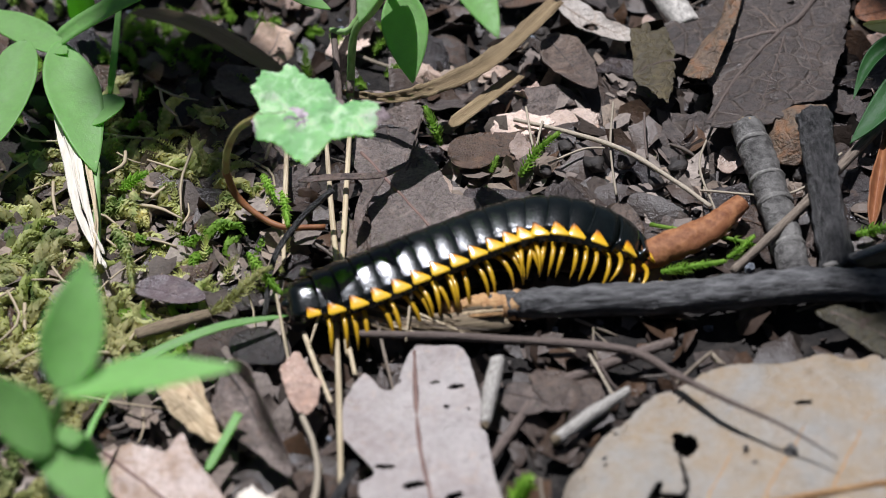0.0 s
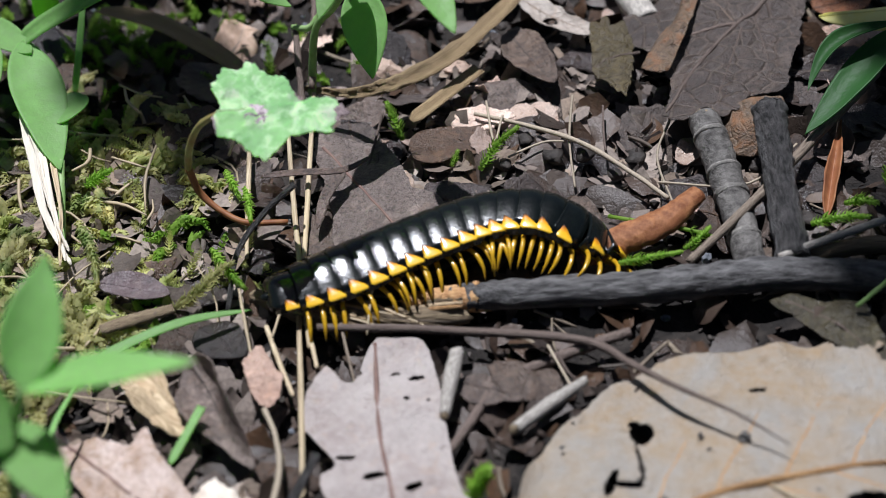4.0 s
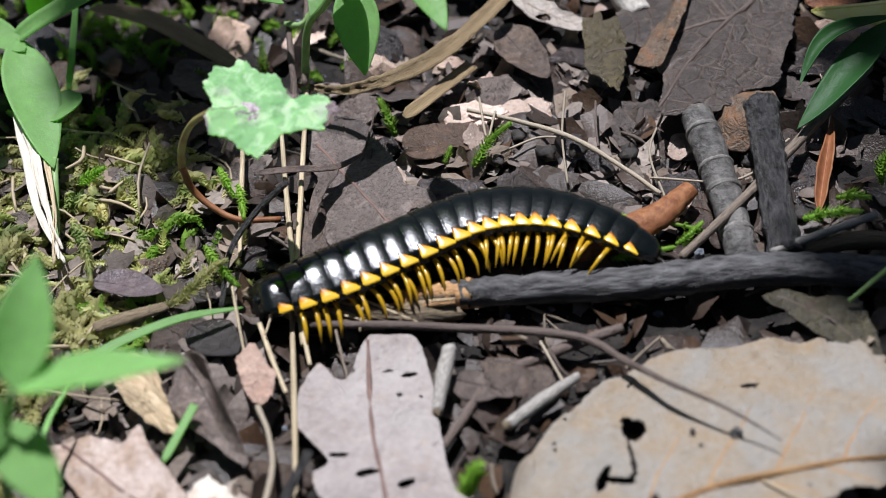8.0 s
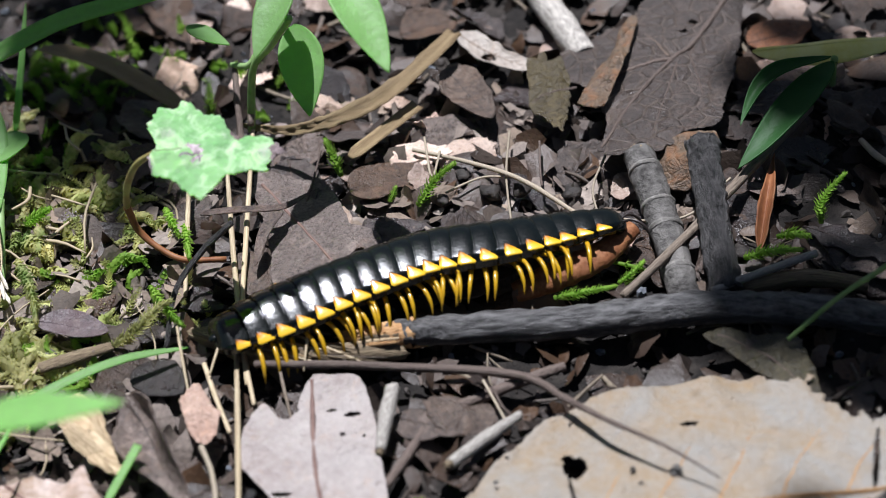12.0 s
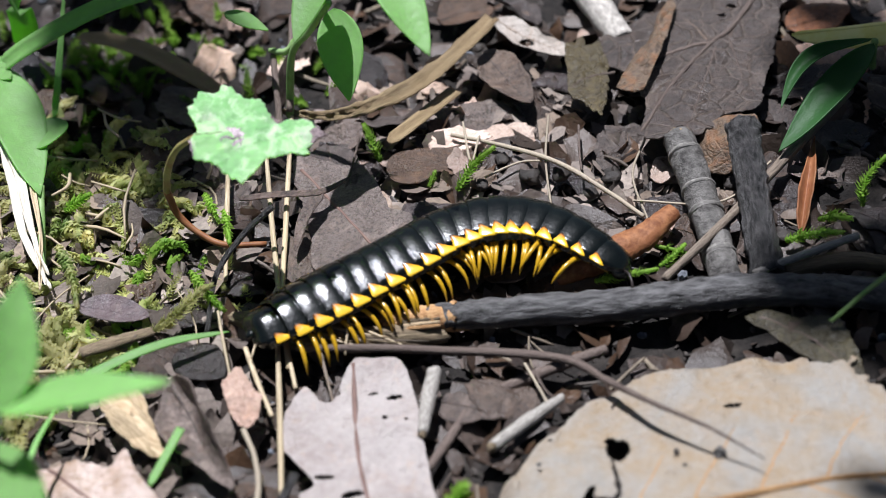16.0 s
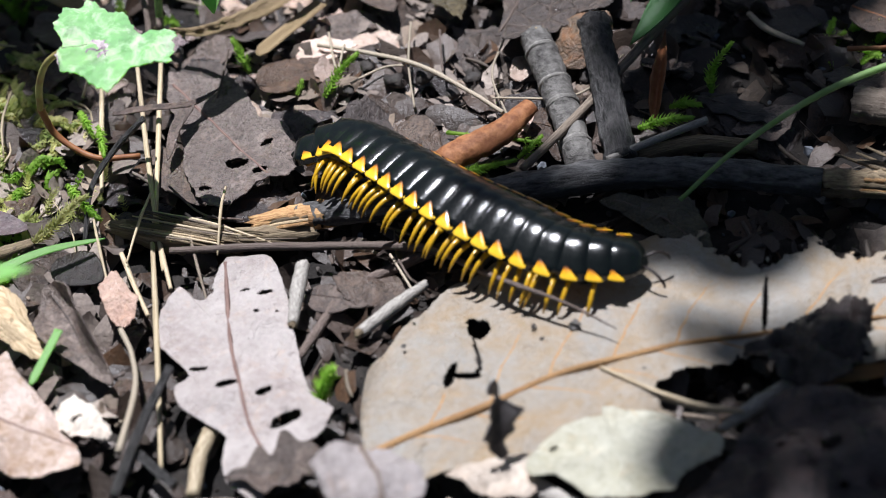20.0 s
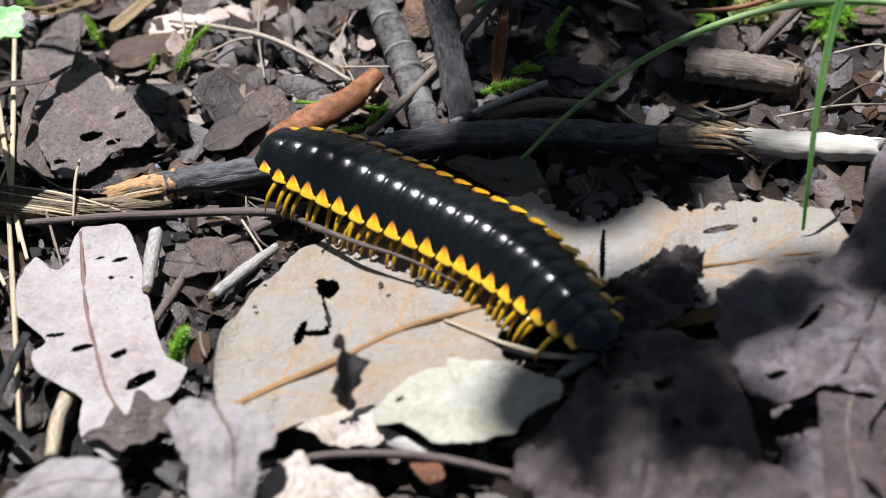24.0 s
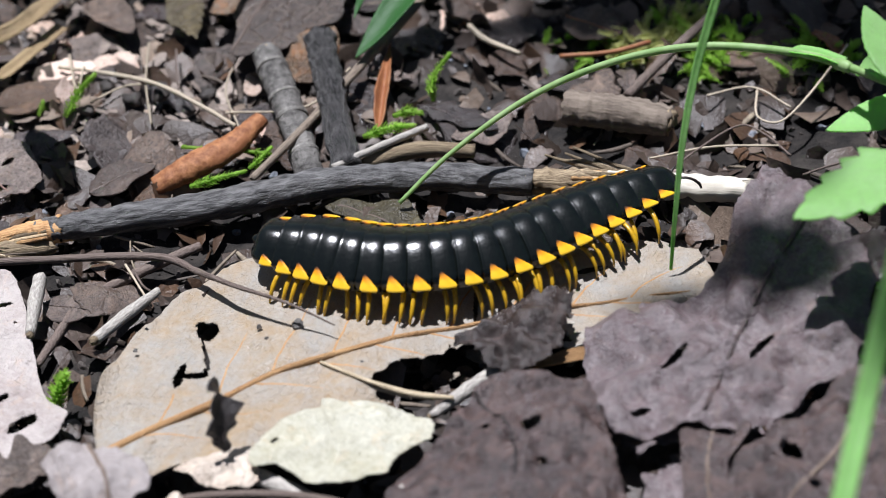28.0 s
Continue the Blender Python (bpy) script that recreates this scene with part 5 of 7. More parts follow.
leaf("dead_leaf", "rust brown curled leaf on the dark soil", "leaf", (3.4, 50.6, -7.2), (11.4, 52.8, -6.4), 8, M_BROWN, shape="ovate", crumple=0.6, rag=0.2, curl=1.4, nu=30, nv=16, seed=25.2)
leaf("dead_leaf", "dark maroon leaf behind the veined leaf", "leaf", (50.5, 42.9, -3.7), (59.4, 46.2, -3.0), 7, M_RUST, shape="ovate", crumple=0.6, rag=0.2, nu=30, nv=16, seed=26.2)
leaf("leaf_fragment", "small purple brown crescent leaf", "leaf", (-41.9, -1.2, -3.0), (-33.3, -4.1, -1.7), 4.6, M_MAUVE, shape="ovate", crumple=0.3, curl=0.8, nu=30, nv=14, seed=27.2)
leaf("dead_leaf", "narrow curled brown leaf with mossy tip", "leaf", (-29.9, -16.2, 1.3), (-22.2, -32.0, 2.3), 6.0, M_GREYLEAF, shape="lance", crumple=0.9, ridges=2.0, rag=0.25, curl=4.0, roll=28, nu=60, nv=26, seed=29.2)
leaf("leaf_fragment", "dark grey folded leaf beside the straw", "leaf", (-29.4, -9.8, -0.9), (-23.9, -15.3, 0.9), 5.4, M_DARKLEAF, shape="ovate", crumple=0.6, rag=0.2, nu=30, nv=14, seed=31.2)
leaf("leaf_fragment", "pink brown small leaf between twigs", "leaf", (-0.1, -20.6, 2.1), (7.1, -24.0, 2.9), 4.2, M_GREYLEAF, shape="lance", crumple=0.5, rag=0.5, nu=30, nv=14, seed=32.2)
leaf("leaf_fragment", "orange tan leaf sliver", "leaf", (54.1, -46.3, 11.9), (62.3, -46.2, 12.7), 1.8, M_WOOD, shape="oblong", crumple=0.3, rag=0.3, nu=24, nv=8, seed=35.2)
leaf("leaf_fragment", "grey leaf scrap in front of the pale leaf", "leaf", (-9.3, -48.7, 7.3), (0.6, -47.8, 8.2), 8, M_GREYLEAF, shape="lobed", crumple=0.9, rag=0.4, nu=36, nv=20, seed=36.2, freq=0.2)

# ---- sticks ----
branch = stick("dead_branch", "long dead grey branch broken open at its end", "branch", [(-0.5, -7.8, 0.6), (6.2, -7.9, 1.2), (22.6, -8.3, 2.4), (37.0, -7.6, 3.2), (50.4, -9.7, 4.3), (62.4, -13.7, 5.5)],
               [1.55, 1.75, 1.95, 2.0, 1.85, 1.75], M_BARK, n=90, sides=20, knobbly=0.13)
stick("broken_end", "splintered orange wood", "", [(3.0, -7.8, 0.8), (-1.2, -7.8, 0.5), (-5.8, -7.4, -0.2)], [1.72, 1.6, 0.9], M_WOOD, n=30, sides=18, knobbly=0.16, ragged=2.6, parent=branch)
for k in range(7):
    stick("splinter", "", "", [Vector((1.0, -8.5, 1.6)) + Vector((0, 0.4 * k - 1.2, 0.5 - 0.16 * abs(k - 3))), Vector((-2.6, -8.4, 1.2)) + Vector((0, 0.4 * k - 1.2, 0.4 - 0.16 * abs(k - 3))), Vector((-5.2, -7.9, 0.5)) + Vector((0.5 * (k % 3), 0.4 * k - 1.3, 0))], [0.22, 0.28, 0.06], (M_WOOD, M_CHIP, M_FIBRE)[k % 3], n=10, sides=6, parent=branch)
stick("peeled_section", "brown split wood", "", [(62.3, -13.4, 5.5), (66.5, -14.6, 5.9), (71.7, -15.4, 6.3)], [1.7, 1.7, 1.35], M_FIBRE, n=30, sides=16, knobbly=0.2, ragged=2.2, parent=branch)
stick("bare_wood_tip", "white peeled wood", "", [(68.3, -14.6, 6.2), (73.1, -16.5, 6.8), (80.3, -19.1, 7.5), (88.0, -21.6, 8.3)], [0.5, 1.5, 1.7, 1.5], M_PEELED, n=44, sides=18, knobbly=0.14, ragged=1.6, parent=branch)
for k in range(14):
    a, s = k * 0.45, 0.5 + 0.06 * (k * 5 % 7)
    off = Vector((0, 1.5 * math.cos(a), 1.3 * abs(math.sin(a)) - 0.2))
    stick("splinter", "", "", [Vector((63.8, -13.9, 5.6)) + off, Vector((69.5, -15.6, 6.3)) + off * 1.12, Vector((73.7, -17.0, 6.7)) + off * 1.2 + Vector((2.5 * s - 3 + 0.4 * (k % 5), -0.5 * (k % 3), 0.3 * (k % 4) - 0.3))], [0.22, 0.3, 0.05], (M_WOOD, M_FIBRE, M_CHIP, M_FIBRE)[k % 4], n=14, sides=6, knobbly=0.2, parent=branch)
for k in range(6):
    stick("splinter", "", "", [(63.6, -11.8, 5.5), (69.0, -15.7, 7.4), (73.5, -20.4, 7.1)] if k < 2 else
          [Vector((62.3, -11.1, 5.6)) + Vector((k * 1.2, 0.6 * (k % 3), 0.3 * k)), Vector((67.3, -13.7, 7.0)) + Vector((k * 1.3, 0.4 * (k % 4) - 1, 0)), Vector((74.0, -16.0, 7.1)) + Vector((k * 0.9, 0.7 * (k % 3) - 2, 0))],
          [0.15, 0.3, 0.08], M_FIBRE, n=10, sides=6, parent=branch)
rotten = stick("rotten_stem", "fibrous straw coloured rotten stem", "stem", [(-23.4, -4.3, -2.0), (-16.0, -8.3, -1.0), (-7.8, -9.8, -0.3), (1.8, -9.6, -0.1)], [1.0, 1.5, 1.5, 1.0], M_FIBRE, n=40, sides=14, knobbly=0.35, ragged=1.5)
for k in range(16):
    stick("fibre", "", "", [Vector((-22.8, -5.0, -0.7)) + Vector(((k % 8) * 0.8, 0.42 * (k % 7) - 1.2, 0.2 * (k % 3))), Vector((-13.8, -9.2, 1.0)) + Vector(((k % 8) * 0.5, 0.42 * (k % 7) - 1.3, 0.1 * (k % 4))), Vector((-4.3, -11.6, 1.4)) + Vector(((k % 9) * 1.1 - 5, 0.42 * (k % 6) - 1, 0))],
          [0.08, 0.19, 0.08], (M_FIBRE, M_STRAW, M_FIBRE, M_TANSTICK, M_CHIP)[k % 5], n=12, sides=6, parent=rotten)
twig = stick("thin_twig", "thin dark brown twig lying across the large leaf", "twig", [(-15.8, -11.8, 1.2), (-2.3, -13.3, 2.0), (13.6, -16.1, 3.1), (18.9, -22.4, 6.8), (22.8, -27.4, 9.5), (28.5, -32.4, 11.3), (33.6, -36.6, 11.3)],
             [0.45, 0.5, 0.52, 0.42, 0.3, 0.2, 0.08], M_TWIG, n=60, sides=9, knobbly=0.2)
grey_stub = stick("grey_branch", "smooth grey branch stub rising behind the dead branch", "branch", [(35.1, -4.9, 1.3), (34.2, 5.5, 1.3), (33.1, 13.1, 1.5), (32.2, 18.5, 1.7)], [1.9, 2.0, 2.1, 2.0], M_BARK2, n=50, sides=16, knobbly=0.08, ragged=0.6, cap=M_FIBRE)
for (at, r) in (((34.75, -0.5, 1.3), 2.0), ((34.1, 6.2, 1.35), 2.08), ((33.6, 9.9, 1.4), 2.12), ((32.7, 15.6, 1.6), 2.12)):
    d = Vector((-0.11, 0.99, 0.02))
    stick("bark_scar", "pale ring scar in the bark", "", [V(at) - d * 0.35, V(at), V(at) + d * 0.35], [r * 0.98, r * 1.06, r * 0.98], M_BARKSCAR, n=7, sides=16, knobbly=0.06, parent=grey_stub)
stick("blackened_branch", "blackened broken branch stub standing upright", "branch", [(39.8, -5.2, 2.6), (39.5, 3.1, 4.0), (39.4, 9.6, 5.6), (39.2, 15.3, 6.9)], [2.1, 1.95, 2.0, 2.1], M_CHAR, n=50, sides=16, knobbly=0.14, ragged=1.2, cap=M_BARK)
stick("grey_branch", "short grey branch behind the veined leaf", "branch", [(28.0, 42.2, -4.4), (25.6, 48.4, -4.3), (22.0, 57.7, -4.6)], [1.9, 2.0, 1.9], M_GREYTWIG, n=30, sides=14, knobbly=0.08)
stick("brown_stick", "slim tan stick leaning behind the blackened stub", "stick", [(27.4, -5.6, 3.4), (35.6, 3.1, 2.9), (42.9, 11.5, 2.5), (54.8, 25.2, 2.0)], [0.5, 0.6, 0.65, 0.7], M_TANSTICK, n=40, sides=10, ragged=0.5, cap=M_FIBRE)
leaf("dead_leaf", "long narrow rust brown leaf among the twigs", "leaf", (45.0, 2.3, 1.4), (49.3, 18.1, 1.6), 1.9, M_PETIOLE, shape="lance", crumple=0.5, curl=1.2, rag=0.3, nu=36, nv=12, seed=53.2)
stick("pale_twig", "weathered pale twig against the dead branch", "twig", [(37.8, -5.9, 4.2), (44.1, -3.3, 4.1), (51.1, -0.4, 3.7)], [0.45, 0.5, 0.5], M_GREYTWIG, n=20, sides=8)
stick("pale_twig", "short pale twig by the torn leaf", "twig", [(0.0, -18.1, 4.2), (-0.9, -21.9, 4.0), (-1.7, -26.2, 3.7)], [0.85, 0.9, 0.6], M_GREYTWIG, n=20, sides=9, ragged=0.5, cap=M_FIBRE)
stick("pale_twig", "pale weathered twig sloping down to the large leaf", "twig", [(14.1, -22.6, 4.4), (10.6, -24.9, 4.1), (5.8, -28.5, 3.9)], [0.5, 0.75, 0.7], M_GREYTWIG, n=24, sides=9, ragged=0.5, cap=M_FIBRE)
stick("grey_twig", "grey twig half hidden beneath the thin twig", "twig", [(19.8, -14.5, 2.1), (13.2, -16.8, 1.8), (4.8, -20.5, 1.8)], [0.6, 0.7, 0.65], M_TWIG, n=24, sides=9)
stick("grey_twig", "short brown twig in the dark gap", "twig", [(3.2, -22.7, 2.3), (1.1, -26.5, 2.5), (-1.3, -30.2, 2.6)], [0.5, 0.6, 0.5], M_TWIG, n=20, sides=8)
stick("dark_twig", "thin dark twig leaning on the straw", "twig", [(-15.6, -32.3, 5.8), (-18.8, -40.1, 6.1), (-21.7, -49.2, 6.7)], [0.5, 0.6, 0.55], M_CHAR, n=24, sides=8)
stick("dark_twig", "short dark twig beside the straw", "twig", [(-19.6, -42.6, 5.0), (-15.3, -47.9, 5.7)], [0.6, 0.6], M_CHAR, n=14, sides=8)
stick("dark_twig", "slender blackish stem leaning over the moss", "twig", [(-18.4, 7.7, 3.9), (-22.5, 5.5, 0.9), (-25.5, 0.8, -0.6), (-26.4, -6.7, -1.7)], [0.4, 0.4, 0.35, 0.3], M_CHAR, n=24, sides=7)
stick("weathered_stick", "weathered grey stick ending beside the pale leaf", "stick", [(51.3, -45.7, 11.2), (46.5, -48.1, 10.8), (42.6, -50.2, 10.3)], [0.9, 0.85, 0.5], M_GREYTWIG, n=24, sides=9, ragged=1.0, cap=M_FIBRE)
stick("weathered_stick", "grey split stick below the olive leaf", "stick", [(18.5, -51.5, 8.6), (23.1, -54.9, 9.1), (28.2, -59.1, 9.8)], [0.9, 1.0, 0.9], M_GREYTWIG, n=24, sides=9, ragged=0.8)
stick("curved_twig", "long curved pale brown twig", "twig", [(9.0, -56.5, 9.5), (16.8, -56.6, 10.2), (26.0, -58.7, 11.0), (33.8, -62.3, 11.7), (39.1, -65.6, 12.1)], [0.4, 0.45, 0.5, 0.45, 0.4], M_TWIG, n=40, sides=8)
stick("pale_twig", "stubby pale twig in front of dark leaves", "twig", [(36.9, -60.9, 12.6), (39.6, -67.2, 13.1)], [0.9, 0.9], M_GREYTWIG, n=16, sides=9, ragged=0.5)
stick("pale_twig", "pale stub of stem below the torn leaf", "twig", [(-11.0, -38.7, 3.8), (-12.7, -43.5, 4.1), (-13.6, -48.7, 4.5)], [0.9, 0.9, 0.8], M_STRAW, n=18, sides=9)
stick("pale_stalk", "thin pale leaf stalk", "stalk", [(4.0, 25.4, -3.5), (10.2, 22.1, -2.3), (16.8, 17.3, -0.6), (22.4, 11.4, 0.3), (26.6, 6.7, 0.5)], [0.28, 0.3, 0.34, 0.3, 0.3], M_ROOT, n=36, sides=7, knobbly=0.15)
stick("stem_chunk", "short cut log of a dead stem with weathered grain", "log", [(69.7, -0.0, 4.0), (75.9, -2.9, 4.9), (82.3, -6.1, 5.5)], [2.2, 2.4, 2.1], M_LOG, n=50, sides=20, knobbly=0.1, ragged=0.8, cap=M_FIBRE)
for k in (1, 4, 6, 8):
    p = V((-18.2, -9.3, 1.1)) + Vector((-9 + 2.3 * k, 7 - 3.5 * (k % 4), 0))
    stick("straw_stem", "thin broken straw lying over the moss", "straw", [p, p + Vector((1.5 - 0.7 * (k % 5), -5, 0.8 * (k % 3))), p + Vector((3.5 - 1.6 * (k % 5), -11, 0.4))], [0.16, 0.2, 0.13], M_STRAW if k % 3 else M_TANSTICK, n=18, sides=6, knobbly=0.15, group="straw stems")
stick("brown_stick", "brown weathered stem lying behind the branch", "stick", [(41.8, -4.2, 2.2), (49.4, -3.4, 2.8), (56.5, -5.4, 3.5)], [1.0, 1.1, 0.9], M_FIBRE, n=24, sides=10)
stick("brown_stick", "slanting brown stem beside the short log", "stick", [(78.0, -0.3, 5.1), (86.1, 6.8, 5.3), (96.3, 15.1, 5.4)], [0.7, 0.7, 0.7], M_TWIG, n=24, sides=8)
stick("pale_stalk", "tan leaf stalk lying below the midrib", "stalk", [(31.3, -40.5, 9.9), (36.3, -44.9, 11.0), (40.7, -47.7, 11.4), (45.2, -49.2, 11.7)], [0.2, 0.26, 0.42, 0.24], M_STRAW, n=30, sides=7, knobbly=0.15)
stick("pale_stalk", "pale crooked stalk on dark soil", "stalk", [(60.8, 20.2, 1.0), (62.4, 16.5, 1.6), (66.4, 12.6, 2.1)], [0.4, 0.45, 0.3], M_ROOT, n=18, sides=7)
stick("pale_stalk", "reddish thin stalk over dark litter", "stalk", [(71.2, 9.8, 3.6), (78.1, 9.0, 4.1), (83.8, 9.8, 4.4)], [0.35, 0.35, 0.35], M_PETIOLE, n=18, sides=7)
stick("wood_sliver", "striped brown wood sliver", "wood chip", [(-41.1, -9.0, -1.7), (-37.3, -7.9, -1.4), (-32.7, -6.3, -1.5)], [0.8, 0.95, 0.7], M_FIBRE, n=20, sides=8, flat=0.5, ragged=0.8)
pod = stick("seed_pod", "rusty orange brown curled pod on the soil", "seed pod", [(15.1, -1.6, -0.3), (20.1, -0.3, 1.2), (25.6, 2.0, 1.9), (30.0, 6.1, 2.0)], [1.4, 2.0, 1.8, 1.15], M_RUSTPOD, n=50, sides=18, knobbly=0.09, flat=0.75)

for k, (at, r) in enumerate([((29.7, -33.8, 8.6), 0.75), ((25.1, -32.9, 8.0), 0.3), ((26.3, -36.9, 8.7), 0.22), ((10.5, -32.8, 6.5), 0.25), ((25.8, -34.9, 8.3), 0.28), ((11.9, -28.4, 6.0), 0.22), ((36.0, -41.4, 10.1), 0.26), ((69.3, -32.0, 10.9), 0.3)]):
    pebble("small grey crumb of soil on the large leaf", at, r, M_BARK2 if k % 3 == 0 else M_CRUMB, k * 1.7)
for k, (at, r) in enumerate([((10.3, 20.7, -3.5), 1.0), ((13.6, 16.8, -2.6), 1.3), ((17.5, 16.9, -2.4), 1.1), ((20.7, 13.1, -2.0), 0.9), ((7.5, 16.1, -3.0), 0.8), ((23.8, 16.0, -2.2), 1.2), ((42.8, 2.4, 1.1), 1.0), ((38.2, 12.6, -0.5), 1.2)]):
    pebble("crumbly brown lump of soil in the litter", at, r, M_CRUMB, 20 + k * 1.7)

# ---- straw, dry blades ----
blade("dry_grass", "long dry tan grass blade arching over the litter", "grass", [(-18.2, 30.5, -3.1), (-11.7, 28.3, -2.0), (-5.2, 29.3, -1.1), (2.2, 34.1, -0.8), (10.6, 45.4, -2.3)], 2.3, M_DRYBLADE, n=70, fold=0.5, twist=(60, -10), tip=False, wave=0.6, grow=1.3, base=0.22)
blade("dry_grass", "shaded dry brown grass blade", "grass", [(-46.3, 50.4, -7.3), (-38.1, 46.0, -5.8), (-30.1, 38.9, -4.4), (-23.9, 32.8, -3.7)], 3.1, M_DRYBLADE, n=50, fold=0.3, twist=(-15, 10))
blade("dry_grass", "split pale dry blade on the litter", "grass", [(-4.1, 24.4, -3.4), (-0.4, 27.8, -3.2), (5.0, 33.6, -3.7)], 1.9, M_DRYBLADE, n=30, fold=0.3, tip=False)
strip = blade("dry_grass", "white shredded dry blade hanging over moss", "grass", [(-53.8, 27.4, -1.8), (-51.9, 19.5, -2.6), (-49.4, 9.8, -2.2), (-45.4, 1.0, -1.9)], 1.1, M_PEELED, n=40, fold=0.5, twist=(20, -20), wave=0.6)
for dx, dy, w in ((14, 10, 0.8), (26, -4, 0.6), (8, 40, 0.5)):
    blade("strand", "", "", [V((-53.8, 27.4, -1.8)) + Vector((dx * 0.05, -dy * 0.03, 0.4)), V((-51.9, 19.5, -2.6)) + Vector((dx * 0.09, 0, 0.5)), V((-49.4, 9.8, -2.2)) + Vector((dx * 0.08, dy * 0.02, 0.3)), V((-45.4, 1.0, -1.9)) + Vector((-dx * 0.05, dy * 0.05, 0.2))], w, M_STRAW if dx > 20 else M_PEELED, n=30, fold=0.6, twist=(30, -40), wave=0.5, parent=strip)
for k, (p, q, r) in enumerate([((-16.5, 28.0, -1.6), (-17.2, 9.9, -1.8), (-17.7, -5.7, -1.1)), ((-19.7, 21.4, -1.0), (-18.6, 6.1, -1.7), (-16.7, -14.0, 0.2)), ((-24.7, 22.3, -3.4), (-24.6, 11.8, -3.0), (-24.5, 1.8, -2.5)), ((-18.2, -5.6, -1.2), (-17.5, -21.9, 1.8), (-16.9, -44.7, 4.4)), ((-17.9, -4.6, -1.3), (-17.0, -10.0, -0.3), (-15.8, -17.4, 0.9)), ((-21.7, -10.5, -0.1), (-20.2, -16.2, 1.3), (-18.4, -21.7, 1.7))]):
    stick("straw_stem", "pale yellow dry straw stem", "straw", [p, q, r], [0.27, 0.36, 0.25] if k < 4 else [0.3, 0.3, 0.25], M_STRAW, n=30, sides=8, knobbly=0.1, group="straw stems")
for k, ctrl in enumerate([[(-18.8, 36.6, 2.1), (-18.4, 31.8, 0.8), (-17.7, 22.5, -1.0)], [(-16.1, 41.2, 3.7), (-16.3, 35.1, 2.5), (-16.7, 28.0, -0.6)], [(-19.1, 36.4, 2.1), (-16.8, 35.0, 3.4), (-14.9, 36.2, 5.4)]]):
    stick("dry_stem", "thin dry brown standing stem", "stem", ctrl, [0.4, 0.45, 0.5], M_TWIG if k < 2 else M_STEM, n=24, sides=7, knobbly=0.25, group="dry stems")
blade("withered_grass", "grey green withered blade across the straw", "grass", [(-22.9, 13.6, -1.1), (-18.2, 12.9, 0.2), (-12.7, 13.2, 0.1), (-9.2, 16.1, -0.6)], 1.0, M_GREYLEAF, n=30)
blade("withered_grass", "grey green withered blade hanging by the straw", "grass", [(-12.7, 13.2, 0.1), (-14.8, 9.4, -0.1), (-16.0, 4.4, -0.5)], 1.5, M_GREYLEAF, n=30)
for k, ctrl in enumerate([[(-11.1, 10.9, -3.1), (-8.6, 21.9, -3.4), (-7.8, 25.2, -2.7)], [(5.6, 27.3, -3.2), (6.2, 19.4, -2.2), (7.5, 23.8, -2.2)], [(16.7, 27.3, -2.6), (15.6, 18.6, -1.5), (15.6, 10.1, -0.9)], [(20.3, 24.3, -1.5), (19.9, 18.8, -0.9), (19.9, 16.0, -0.9)], [(7.8, 16.6, -2.2), (12.1, 18.4, -1.7), (15.2, 18.4, -1.5)],
                          [(28.5, 21.2, -1.1), (26.1, 14.2, -0.3), (27.1, 6.2, 0.2)], [(81.0, -14.5, 6.8), (89.6, -10.3, 7.7), (92.9, -11.9, 7.7), (95.3, -16.4, 7.8)], [(77.8, -12.7, 6.3), (85.9, -12.8, 7.2), (94.4, -14.4, 7.7)], [(95.0, -2.9, 6.1), (93.2, -8.5, 7.3), (95.7, -10.3, 7.7), (100.6, -6.6, 7.9), (108.8, 1.9, 7.7)],
                          [(95.1, -21.2, 9.5), (99.3, -21.1, 10.7), (105.4, -20.4, 11.0)], [(88.4, -2.0, 5.2), (94.5, -2.2, 6.0), (98.4, -6.9, 6.4)], [(10.3, -16.1, 2.2), (11.6, -20.6, 3.4), (12.9, -24.1, 3.4)], [(11.2, -18.0, 3.4), (12.1, -21.2, 4.1), (13.0, -22.2, 3.9)], [(31.3, -39.9, 9.1), (34.9, -44.2, 10.2), (40.3, -47.6, 10.6)],
                          [(25.6, 9.5, 0.3), (36.1, 7.7, 1.6), (43.1, 13.8, 1.8)], [(-15.8, -0.6, 0.1), (-11.7, -6.1, 0.7), (-6.9, -7.4, 0.6)]]):
    stick("root_fibre", "fine pale root fibre over the litter", "root", ctrl, [0.16] * len(ctrl), M_ROOT if k % 3 else M_TWIG, n=26, sides=6, knobbly=0.2, group="root fibres")

